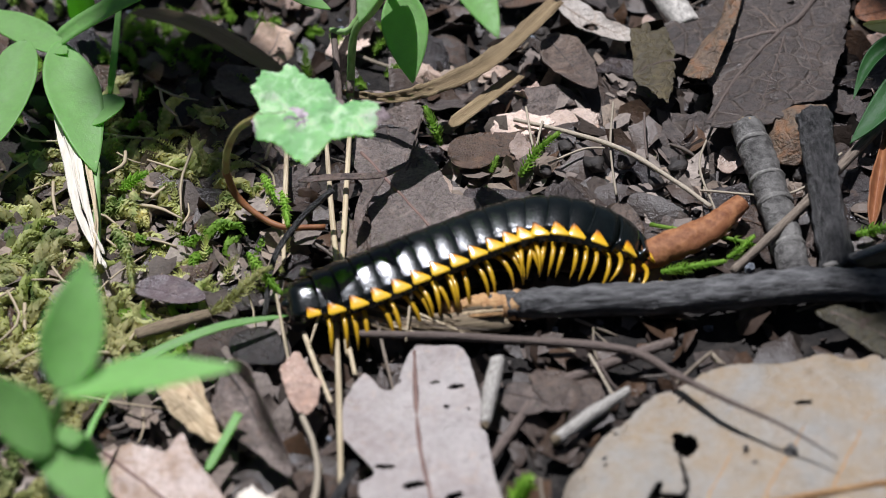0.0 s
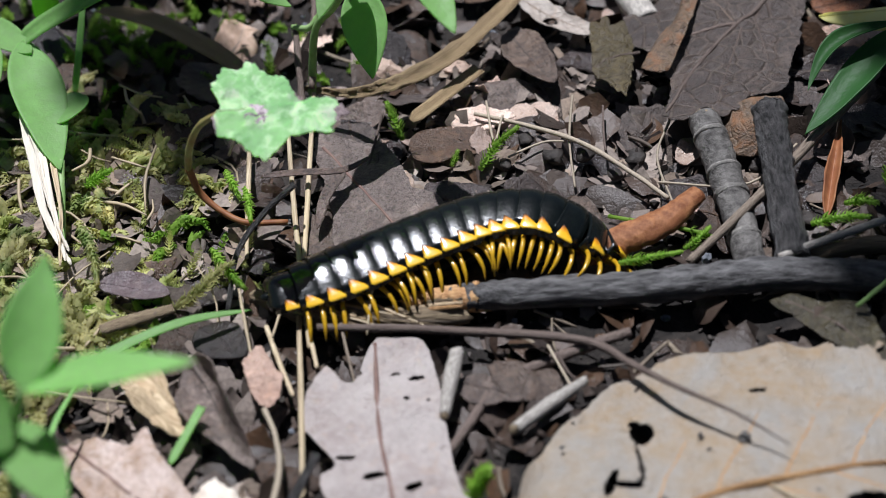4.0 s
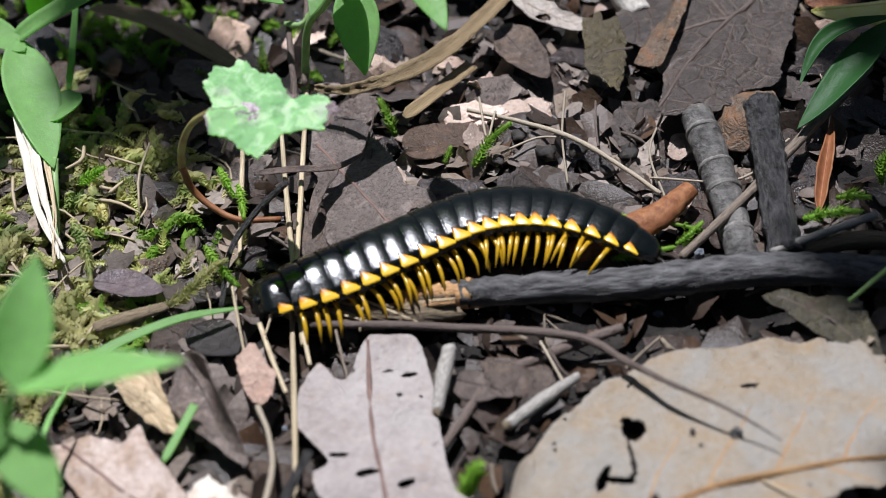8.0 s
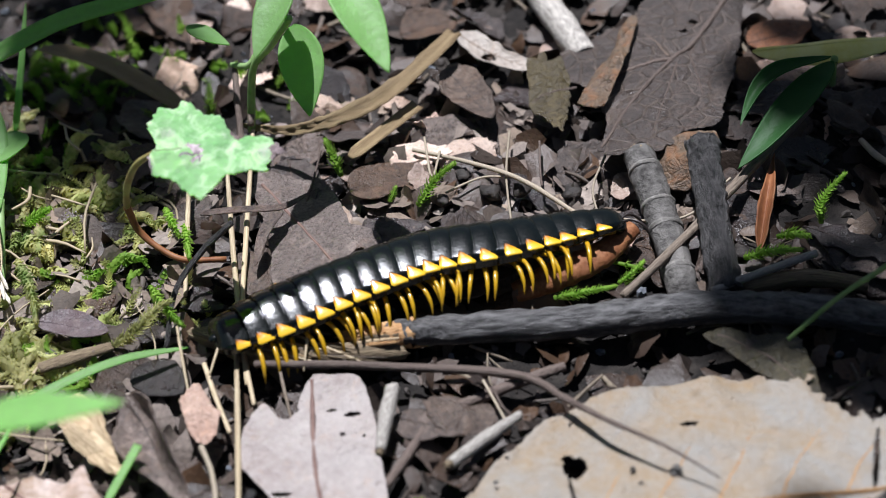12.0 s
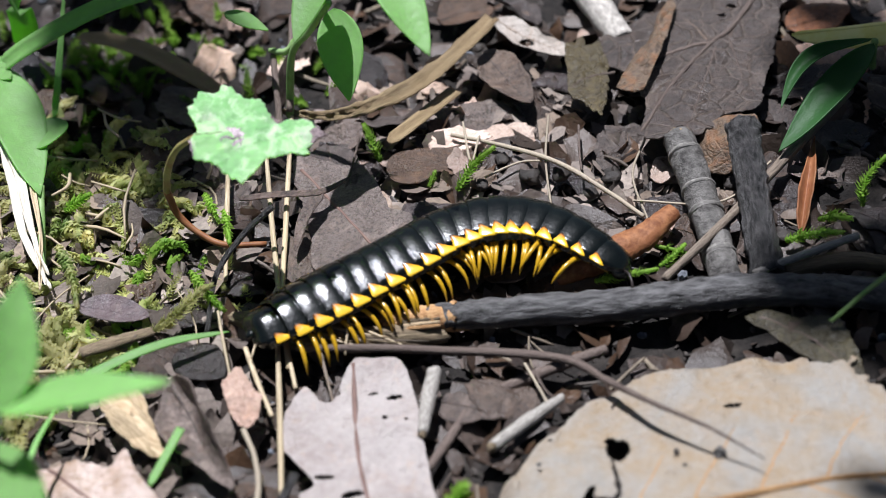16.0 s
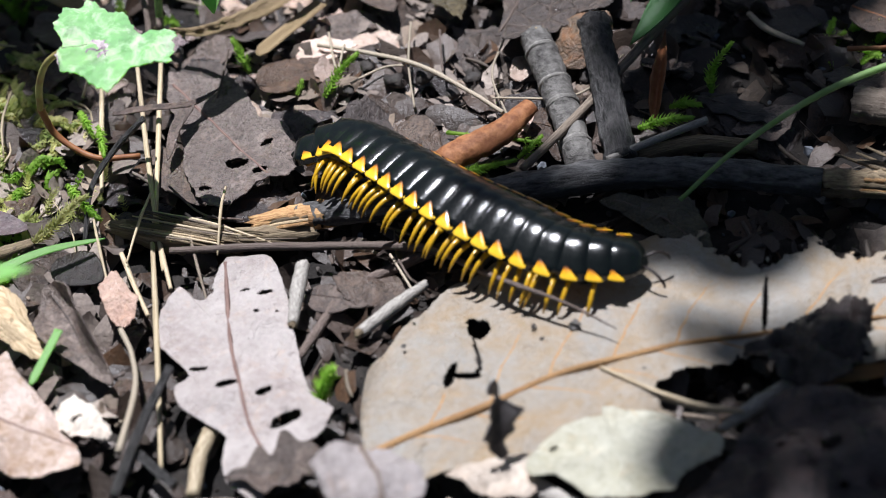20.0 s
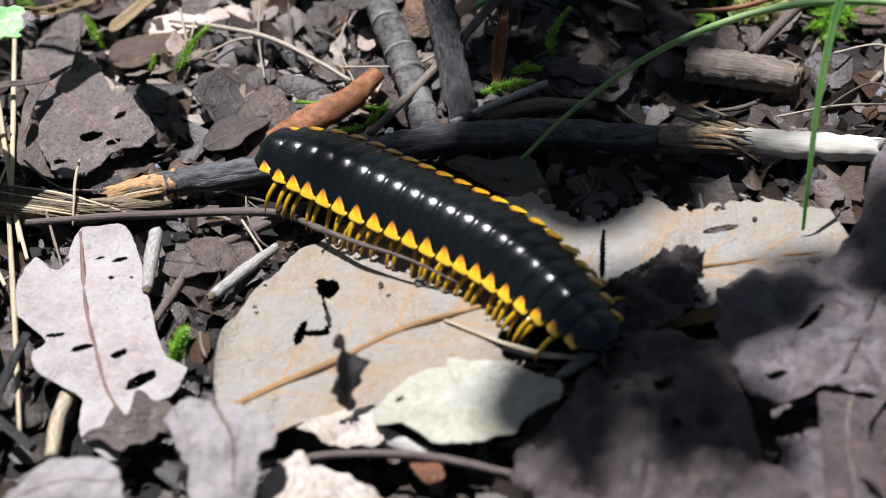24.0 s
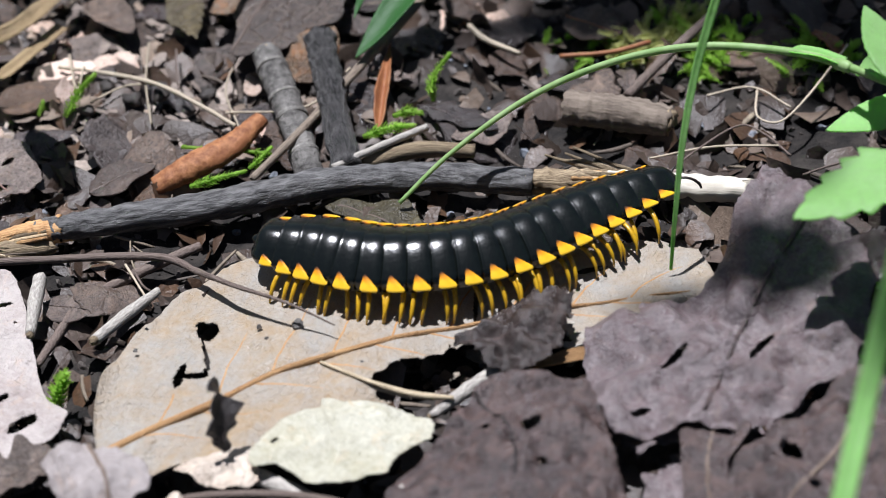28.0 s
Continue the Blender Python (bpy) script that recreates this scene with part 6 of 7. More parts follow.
# ---- green plants ----
lob = sheet("lobed_leaf", "pale green scalloped leaf with withered purple grey patches", "leaf",
            [(-26.8, 8.8, 20), (-25.4, 10.9, 20), (-22.6, 12.1, 20), (-20.4, 10.3, 20), (-18.6, 9.7, 20), (-17.5, 7.2, 20), (-15.7, 5.2, 20), (-14.2, 6.6, 20), (-12.8, 5.5, 20), (-12.4, 3.6, 20), (-13.6, 0.7, 20), (-15.3, 1.7, 20), (-17.6, 0.6, 20), (-18.8, -1.1, 20), (-20.6, -2.7, 20), (-22.2, -1.5, 20), (-23.6, -0.3, 20), (-25.3, 0.6, 20), (-26.2, 3.3, 20), (-26.0, 6.4, 20)],
            (-21.0, 4.8, 20), M_LOBED, crumple=0.45, jag=0.13, freq=0.3, rings=36, n=220, seed=41.0,
            ribs=[([(-26.0, 4.6, 20), (-21.5, 4.9, 20), (-13.5, 3.8, 20)], 0.18, 0.06, M_STEM), ([(-24.0, 4.7, 20), (-22.0, 8, 20), (-21.8, 11.5, 20)], 0.12, 0.05, M_STEM), ([(-23.5, 4.7, 20), (-21.5, 2, 20), (-20.4, -2, 20)], 0.12, 0.05, M_STEM)])
for (x, y, r) in ((-23.6, 3.7, 2.6), (-21.9, 3.1, 1.3), (-12.6, 3.8, 1.6), (-17.4, 6.3, 0.9), (-24.6, 7.6, 0.8)):
    pat = sheet("withered_patch", "", "", [(x + r * math.cos(q * 0.9) * (1 + 0.3 * math.sin(q * 5 + x)), y + r * 0.8 * math.sin(q * 0.9) * (1 + 0.3 * math.cos(q * 3 + y)), 20.1) for q in range(7)], (x, y, 20.1), M_DEADSPOT, crumple=0.45, jag=0.25, freq=0.3, rings=8, n=60, thick=0.1, seed=41.0, parent=lob)
    pat.location = Vector((x + 21.0, y - 4.8, 0.1)) * MM
    pat["label"] = "withered purple grey patch"
stick("petiole", "green leaf stalk", "", [(-26.0, 4.9, 19.6), (-28.7, 7.3, 15.0), (-30.5, 9.6, 9.0), (-31.2, 10.6, 4.0)], [0.35, 0.4, 0.45, 0.45], M_OLIVESTALK, n=30, sides=8, parent=lob)
stick("petiole", "red brown stalk", "", [(-31.2, 10.6, 4.2), (-30.1, 10.0, 0.2), (-27.5, 8.2, -1.3), (-24.5, 6.8, -1.8), (-19.6, 7.1, -2.3)], [0.45, 0.45, 0.42, 0.4, 0.35], M_PETIOLE, n=30, sides=8, parent=lob)



def sapling(label, stem, leaves, material):
    """A small green plant: stem and each leaf a part of it."""
    s = stick("seedling", label, "plant", stem, [0.5] * len(stem), M_STEM, n=24, sides=8, group="green seedlings")
    for (a, b, w, kw) in leaves:
        leaf("leaf", "", "", a, b, w, material, shape=kw.pop("shape", "lance"), crumple=0.25, nu=34, nv=14, parent=s, rib=None, **kw)
    return s


sapling("seedling with bright narrow green leaves close to the lens", [(-44.1, -47.0, 15.5), (-42.9, -44.6, 27.2), (-40.3, -45.6, 37.5)],
        [((-40.3, -45.2, 37.5), (-37.9, -35.5, 44.3), 5.6, dict(curl=0.8, roll=20)), ((-40.2, -45.2, 37.5), (-24.1, -46.8, 42.6), 5.6, dict(curl=0.9, roll=-10)),
         ((-42.1, -47.6, 31.7), (-48.0, -45.5, 41.0), 6.5, dict(curl=0.6)), ((-43.5, -41.8, 26.8), (-35.2, -58.5, 37.5), 5.5, dict(curl=0.6)), ((-45.3, -42.8, 22.9), (-44.9, -38.2, 28.3), 4.5, dict(roll=40))], M_GREEN)
sapling("seedling with broad bright green leaves over the moss", [(-47.3, 6.5, -4.7), (-47.7, 12.8, -3.5), (-48.1, 18.2, -2.3)],
        [((-54.6, 38.7, -1.3), (-48.0, 16.2, -2.0), 7.0, dict(curl=0.5, roll=-12)), ((-49.8, 24.6, -2.2), (-45.7, 28.7, -1.5), 4.4, dict(shape="round", curl=0.4)), ((-53.2, 36.1, -0.9), (-67.7, 49.2, -4.5), 5.0, dict(curl=0.6)), ((-59.0, 39.1, -1.6), (-60.7, 19.3, -0.2), 6.5, dict(curl=0.8, shape="ovate"))], M_GREEN)
sapling("seedling with hanging light green leaves", [(-16.8, 29.1, -2.8), (-15.9, 30.4, 7.1), (-13.5, 30.1, 11.3), (-10.8, 28.3, 17.7)],
        [((-10.2, 29.5, 15.6), (-8.7, 20.1, 8.9), 5.6, dict(curl=0.6)), ((-10.5, 31.1, 23.3), (-14.8, 20.4, 18.5), 4.6, dict(curl=0.5)), ((-5.4, 26.4, 28.2), (1.0, 11.7, 24.5), 5.6, dict(curl=0.6)), ((-24.5, 38.0, 7.6), (-18.8, 33.3, 8.5), 2.6, dict(curl=0.3))], M_GREEN)
sapling("seedling with dark green strap leaves among twigs", [(59.1, 30.8, 0.5), (58.4, 29.8, 4.6), (57.8, 28.1, 7.8)],
        [((57.6, 27.5, 7.9), (43.7, 13.3, 3.9), 4.6, dict(curl=0.8)), ((56.7, 26.2, 10.0), (44.2, 17.3, 7.4), 2.6, dict(curl=0.8, bend=-3.2))], M_DEEPGREEN)
blade("grass", "broad green grass blade in the shade", "grass", [(-56.0, 39.5, -3.0), (-50.6, 39.0, 2.0), (-40.3, 39.3, 8.2), (-29.9, 39.6, 11.4), (-18.2, 40.4, 14.6)], 2.5, M_GREEN, n=40, fold=0.3, twist=(25, 25))
blade("grass", "green grass blade behind the moss", "grass", [(-53.0, 47.7, -7.4), (-52.8, 46.9, 0.7), (-54.8, 47.2, 8.6)], 3.6, M_GREEN, n=30, fold=0.3)
blade("grass", "thin green grass blade over the moss", "grass", [(-48.2, 33.7, -6.3), (-47.1, 38.7, -0.9), (-46.1, 46.2, 5.2)], 0.9, M_GREEN, n=24)
blade("grass", "low green grass blade lying across the litter", "grass", [(-44.3, -18.4, 1.7), (-37.5, -14.7, 2.7), (-30.7, -11.4, 2.6), (-23.4, -9.4, 1.8)], 1.2, M_GREEN, n=36)
blade("grass", "short pale green cut grass blade", "grass", [(-31.3, -31.9, 4.3), (-29.6, -28.5, 4.9), (-28.1, -25.1, 5.1)], 0.9, M_GREEN, n=20, tip=False)
blade("grass", "thin dark grass stem in front of moss", "grass", [(-44.4, -35.8, 8.0), (-43.2, -28.9, 8.2), (-41.4, -23.5, 7.6)], 0.6, M_GREEN, n=20)
arc = stick("grass_culm", "thin green grass culm arching over the branch", "grass", [(44.8, -15.4, 6.7), (52.1, -11.5, 10.6), (62.6, -8.4, 15.8), (73.0, -8.5, 20.5), (82.5, -11.4, 24.4), (91.7, -17.2, 27.7), (96.1, -23.5, 30.8), (100.8, -31.9, 34.2)], [0.28, 0.32, 0.4, 0.45, 0.5, 0.5, 0.5, 0.5], M_STEM, n=70, sides=8, knobbly=0.03)
stick("node", "", "", [(95.1, -22.4, 30.4), (95.7, -23.2, 30.8), (96.3, -24.1, 31.1)], [0.62, 0.78, 0.62], M_STEM, n=8, sides=8, parent=arc)
blade("sheath", "", "", [(91.6, -17.4, 28.0), (94.1, -20.0, 29.4), (95.7, -23.1, 30.8)], 1.5, M_GREEN, n=14, fold=0.8, tip=False, parent=arc)
blade("grass", "upright narrow green grass blade before the white wood", "grass", [(74.0, -35.4, 12.0), (74.5, -32.5, 18.7), (75.7, -27.9, 26.2), (77.9, -22.8, 33.6), (81.4, -17.5, 43.2)], 0.95, M_GREEN, n=50, fold=0.3, twist=(0, 20), tip=False, grow=0.8, base=0.35)
blade("grass", "wide blurred grass blade close to the lens", "grass", [(69.4, -93.6, 44.3), (73.9, -84.6, 49.4), (78.0, -76.4, 54.6), (84.5, -64.3, 57.4)], 1.9, M_GREEN, n=40, fold=0.3, tip=False)
sapling("seedling with toothed fresh green leaves", [(101.8, -37.3, 14.9), (100.2, -37.7, 24.9), (97.5, -38.5, 32.9)],
        [((98.4, -41.8, 35.3), (82.1, -47.0, 33.0), 8.5, dict(shape="lance", teeth=6, tooth=0.38)), ((106.0, -27.0, 27.9), (92.9, -28.4, 25.3), 5.5, dict(teeth=11, tooth=0.08)), ((99.0, -32.2, 36.1), (98.4, -19.5, 36.4), 5.0, dict(teeth=9, tooth=0.08)), ((104.6, -20.3, 28.9), (97.6, -23.4, 28.9), 4.0, dict())], M_GREEN)
pet = leaf("yellow_petal", "yellow fallen petal among twigs", "petal", (49.1, 35.4, 2.3), (69.8, 33.5, 5.7), 4.4, M_YELLOWGREEN, shape="ovate", curl=-1.6, crumple=0.2, nu=30, nv=12)

# ---- moss ----
for k, (ctrl, size, rows) in enumerate([
        ([(4.2, 15.5, -3.3), (6.4, 17.6, -0.9), (9.0, 18.1, 1.7)], 1.15, 18), ([(-5.3, 22.3, -4.7), (-6.3, 23.9, -2.5), (-7.2, 25.8, -1.3)], 1.1, 16), ([(0.7, 16.7, -3.7), (1.6, 18.0, -2.2)], 0.8, 8),
        ([(53.2, 6.2, 1.4), (53.4, 7.9, 4.2), (55.8, 9.2, 7.1)], 1.1, 18), ([(42.8, 0.7, 2.0), (46.0, 0.7, 3.2), (49.6, 1.0, 2.8)], 1.2, 16), ([(47.4, 4.0, 1.8), (49.3, 3.4, 3.0), (51.1, 3.2, 2.6)], 1.1, 12),
        ([(0.6, -37.9, 3.6), (1.4, -36.9, 6.4), (2.4, -36.6, 8.9)], 1.7, 12), ([(19.5, -4.1, 1.7), (23.1, -4.4, 3.0), (26.8, -3.8, 3.1)], 0.9, 20), ([(27.3, -2.5, 2.0), (29.0, -1.7, 3.0), (30.6, 0.1, 2.8)], 0.8, 12),
        ([(-32.5, -6.2, -1.6), (-30.1, -5.4, -0.1), (-27.6, -2.8, 0.7), (-25.7, -1.5, 0.7)], 1.2, 26), ([(-28.7, 3.0, -2.1), (-26.4, -2.0, -0.3), (-24.3, -5.0, 0.2)], 1.1, 16), ([(-45.5, 9.4, -3.9), (-43.1, 3.3, -2.0), (-42.1, -1.7, -2.3)], 1.2, 20),
        ([(-25.0, 13.7, -3.3), (-24.4, 9.6, -1.7), (-24.0, 6.6, -1.3)], 1.0, 12), ([(-27.6, 17.1, -3.9), (-26.4, 13.4, -2.3), (-25.6, 11.7, -3.1)], 0.9, 12), ([(-45.1, 16.1, -4.8), (-43.4, 15.5, -2.6), (-41.6, 15.9, -1.6)], 1.2, 12),
        ([(19.2, 5.0, -0.5), (30.6, -0.4, 1.9), (28.2, -2.6, 2.0)], 0.8, 12)]):
    moss_sprig("fresh green feathery moss sprig growing from the soil", ctrl, size, rows, M_MOSS2 if k not in (11, 9) else M_MOSS, 100 + k)


def moss_carpet(name, label, count, box, seed, material, size=(0.7, 1.2), height=(2.0, 5.0)):
    rng = random.Random(seed)
    verts, faces = [], []
    for _ in range(count):
        x, y = rng.gauss(box[0], box[1]), rng.gauss(box[2], box[3])
        z = relief(x, y) - 0.2
        ang, h = rng.uniform(0, 6.28), rng.uniform(*height)
        dx, dy = math.cos(ang) * h * 0.8, math.sin(ang) * h * 0.8
        moss_data([(x, y, z), (x + dx * 0.4, y + dy * 0.4, z + h * 0.6), (x + dx, y + dy, z + h * rng.uniform(0.5, 1.0))], rng.uniform(*size), int(h * 2.2) + 5, rng, verts, faces)
    ob = link_mesh(name, verts, faces, material, smooth=False)
    tagged(ob, label, "moss", kind="stuff")


def moss_cushions(label, clumps, box, seed, material, shoots=(5, 9), length=(4.0, 9.0), size=(1.0, 1.4)):
    """Cushions of thick, scaly creeping moss shoots with dark gaps between them."""
    rng = random.Random(seed)
    verts, faces = [], []
    for _ in range(clumps):
        x, y = rng.gauss(box[0], box[1]), rng.gauss(box[2], box[3])
        lead = rng.uniform(0, 6.28)
        for _ in range(rng.randint(*shoots)):
            a, h = lead + rng.gauss(0, 0.9), rng.uniform(*length)
            px, py = x + rng.gauss(0, 1.5), y + rng.gauss(0, 1.5)
            z = relief(px, py) + 0.2
            qx, qy = px + math.cos(a) * h, py + math.sin(a) * h
            rise = rng.uniform(0.8, 2.6)
            moss_data([(px, py, z), (px + math.cos(a) * h * 0.35, py + math.sin(a) * h * 0.35, z + rise), (px + math.cos(a + 0.2) * h * 0.7, py + math.sin(a + 0.2) * h * 0.7, z + rise * 1.2), (qx, qy, z + rise * rng.uniform(0.7, 1.5))],
                      rng.uniform(*size), int(h / 0.33), rng, verts, faces, out=0.66, wide=0.42)
    ob = link_mesh("moss_cushion", verts, faces, material, smooth=False)
    tagged(ob, label, "moss", kind="stuff")


moss_cushions("golden green scaly moss cushions over the soil", 22, (-54, 6, 6, 13), 21, M_MOSS)
moss_cushions("yellow green creeping moss shoots in the sun", 16, (-48, 7, 4, 9), 27, M_MOSS3, (4, 7), (4.0, 8.0), (0.9, 1.3))
moss_cushions("fresh green moss shoots by the straw", 8, (-36, 7, 2, 8), 26, M_MOSS2, (2, 5), (3.0, 6.0), (0.8, 1.2))
moss_cushions("olive creeping moss in the shade", 12, (-40, 9, 22, 9), 22, M_MOSS, (3, 6), (3.0, 7.0))
moss_cushions("low golden moss under the seedling", 12, (-48, 5, -12, 5), 24, M_MOSS)
for k, spot in enumerate(((-37.1, 4.4, -4.8), (-30.5, -0.4, -3.8), (-24.6, 1.2, -3.6), (-37.7, 13.6, -6.0), (-41.4, 24.5, -7.7))):
    moss_carpet("moss_carpet", "pale bright moss cushion among straw", 12, (spot[0], 2.6, spot[1], 2.2), 40 + k, M_MOSS3, (0.6, 1.0), (1.5, 4.5))
for k, spot in enumerate(((90.2, 14.2, 1.6), (84.1, 12.6, 1.4), (93.2, 8.1, 2.5), (105.2, 3.5, 3.9))):
    moss_carpet("moss_carpet", "bright green moss cushion behind the short log", 30, (spot[0], 2.2, spot[1], 1.8), 50 + k, M_MOSS3 if k < 2 else M_MOSS2, (0.7, 1.1), (3.0, 6.0))
moss_carpet("moss_carpet", "moss at the back of the litter", 90, (-42, 14, 48, 7), 23, M_MOSS2, (0.7, 1.2))
moss_carpet("moss_carpet", "bright moss cushion on the dark soil", 60, (86, 7, 14, 3), 25, M_MOSS2, (0.6, 1.0), (1.5, 4.0))


# ---- unseen foliage added above, out of view, only to dapple the light ----
def overhang(label, foot, spots, seed):
    """An added shade caster shaped as a leafy sapling, leaning over the place from outside the view; each spot is
    (ground point, length, width) of the shade that one leaf throws.
    """
    rng = random.Random(seed)
    up = SUN_FROM * (520 / SUN_FROM.z)
    p0 = V(spots[0][0]) + up
    p1 = V(spots[-1][0]) + up
    fx, fy = foot
    s = stick("overhanging_sapling", label, "sapling", [(fx, fy, gz(fx, fy) - 6), (fx - 20, fy - 10, 300), (p0 * 0.4 + Vector((fx, fy, 520)) * 0.6), p0 + Vector((6, 4, 6)), p1 + Vector((4, 3, 4))], [7, 5, 3, 1.6, 0.6], M_TWIG, n=40, sides=10)
    for (g, ln, w) in spots:
        q = rng.uniform(0, 6.28)
        cen = V(g) + up + Vector((0, 0, rng.uniform(-12, 12)))
        d = Vector((math.cos(q), math.sin(q), rng.uniform(-0.2, 0.2))) * ln / 2
        leaf("leaf", "", "", cen - d, cen + d, w, M_DEEPGREEN, shape="ovate", crumple=0.5, nu=16, nv=8, parent=s)
    return s


shade_back = overhang("unseen foliage added to shade the mossy corner", (-260, 420), [((-34.7, 30.3, -8.0), 15, 10), ((-36.9, 40.0, -9.4), 15, 11), ((-34.5, 42.8, -9.6), 17, 12), ((-38.1, 29.0, -8.1), 15, 10), ((-31.3, 25.0, -7.1), 15, 10), ((-45.5, 46.4, -10.8), 16, 12), ((-32.3, 17.4, -6.2), 10, 8), ((-40.5, 62.9, -12.6), 22, 16), ((-30.0, 37.0, -8.0), 18, 13), ((-43.0, 33.0, -9.0), 18, 13), ((-24.0, 27.0, -6.0), 12, 9)], 61)
shade_side = overhang("unseen swaying foliage added to shade the twigs", (420, 430), [((60.9, 18.1, -0.7), 22, 15), ((69.2, 5.8, 1.4), 24, 16), ((71.7, 28.4, -1.4), 26, 18), ((57.1, 36.8, -3.4), 24, 16), ((54.4, -2.4, 1.6), 18, 12), ((57.4, -19.3, 6.0), 20, 11), ((47.0, -14.4, 4.7), 12, 8), ((66.6, -49.3, 12.4), 16, 10), ((47.2, -41.4, 10.2), 9, 6), ((48.0, -4.3, 3.4), 24, 17), ((57.3, -12.0, 5.0), 26, 18), ((57.7, -22.6, 6.4), 14, 10)], 62)
shade_mid = overhang("unseen nodding foliage added to shade the pale leaf", (380, 300), [((55.4, -22.0, 8.0), 24, 16), ((43.4, -16.2, 6.0), 26, 18), ((33.4, -13.5, 6.0), 18, 12), ((50.0, -8.0, 4.5), 20, 14), ((66.0, -16.0, 7.0), 15, 10), ((57.0, 22.0, -1.0), 18, 12), ((67.0, 10.0, 1.0), 17, 11), ((50.0, 7.0, 1.0), 20, 14), ((27.0, -5.0, 4.0), 18, 12), ((25.0, -16.0, 9.0), 13, 9)], 66)
shade_front = overhang("unseen swaying foliage added to shade the crumpled leaves", (460, -120), [((52.8, -43.6, 10.8), 17, 11), ((55.1, -53.6, 12.3), 24, 16), ((43.9, -56.4, 12.0), 22, 15), ((51.9, -62.6, 13.2), 12, 8), ((79.5, -43.2, 12.4), 14, 9), ((48.9, -47.9, 12.2), 13, 9), ((41.1, -55.4, 12.7), 14, 10), ((44.0, -64.7, 14.1), 14, 9), ((56.1, -62.1, 14.4), 20, 14)], 63)
overhang("unseen foliage added to shade the raised dark leaf", (520, 60), [((84.0, -42.0, 18.0), 17, 11), ((76.0, -44.0, 16.5), 10, 7)], 64)
overhang("unseen foliage added to shade the dark twigs", (480, 380), [((74, 20, 0), 16, 11), ((58, 46, -4), 16, 11), ((82, 32, -1), 18, 12)], 65)


# ---- the millipede ----
SEGMENTS = 20
BODY = 53.0         # mm


def girth(k):
    """Relative width of the body ring k, counted from the tail."""
    s = k / (SEGMENTS - 1)
    return 1.04 * (0.68, 0.84, 0.93, 0.98, 1.0)[min(k, 4)] * (1.0 if s < 0.6 else 1 - 0.4 * ((s - 0.6) / 0.4) ** 2)


def flank(y):
    """Height of the back above the ring's middle, at a distance from the midline: a rounded roof."""
    return 3.3 - 0.8 * ((y * y + 6.0) ** 0.5 - 2.45)


def ring_mesh(g, ln, head=False, tail=False):
    """A black back plate: arched, its front tucked under the next plate, with a thin raised rear lip; the end plates close in a dome."""
    prof = [(-0.66, 0.82), (-0.54, 0.87), (-0.44, 0.925), (-0.3, 0.965), (-0.12, 0.99), (0.08, 1.0), (0.28, 0.997), (0.43, 0.986), (0.49, 0.984), (0.535, 0.992), (0.57, 0.98), (0.575, 0.88)]
    if head:
        prof = [(-1.0, 0.12), (-0.97, 0.3), (-0.88, 0.52), (-0.72, 0.7), (-0.5, 0.85), (-0.26, 0.94), (0.0, 0.98)] + prof[5:]
    if tail:
        prof = prof[:8] + [(0.6, 0.95), (0.76, 0.84), (0.88, 0.66), (0.96, 0.42), (0.99, 0.15)]
    bm = bmesh.new()
    rows = []
    for (x, s) in prof:
        row = []
        for j in range(27):
            v = (j - 13) / 11
            y = 4.75 * max(-1.0, min(1.0, v))
            z = flank(y)
            if abs(v) > 1:
                z -= 0.75 * (abs(j - 13) - 11) ** 1.2
                y *= 1 - 0.02 * (abs(j - 13) - 11)
            y, z = y * g * s, z * g * (1 - 1.25 * (1 - s))
            row.append(bm.verts.new((-x * ln - (0.1 * ln * min(1, abs(v)) ** 3 if x > 0.4 else 0), y, z)))
        rows.append(row)
    for r0, r1 in zip(rows, rows[1:]):
        for j in range(26):
            bm.faces.new((r0[j], r1[j], r1[j + 1], r0[j + 1]))
    return bm


def belly_mesh(g, ln):
    bm = bmesh.new()
    rows = []
    for x in (-0.5, 0.0, 0.5):
        rows.append([bm.verts.new((x * ln, 3.9 * g * math.cos(a), -0.3 - 1.5 * g * math.sin(a))) for a in [math.pi * j / 10 for j in range(11)]])
    for r0, r1 in zip(rows, rows[1:]):
        for j in range(10):
            bm.faces.new((r0[j], r0[j + 1], r1[j + 1], r1[j]))
    return bm


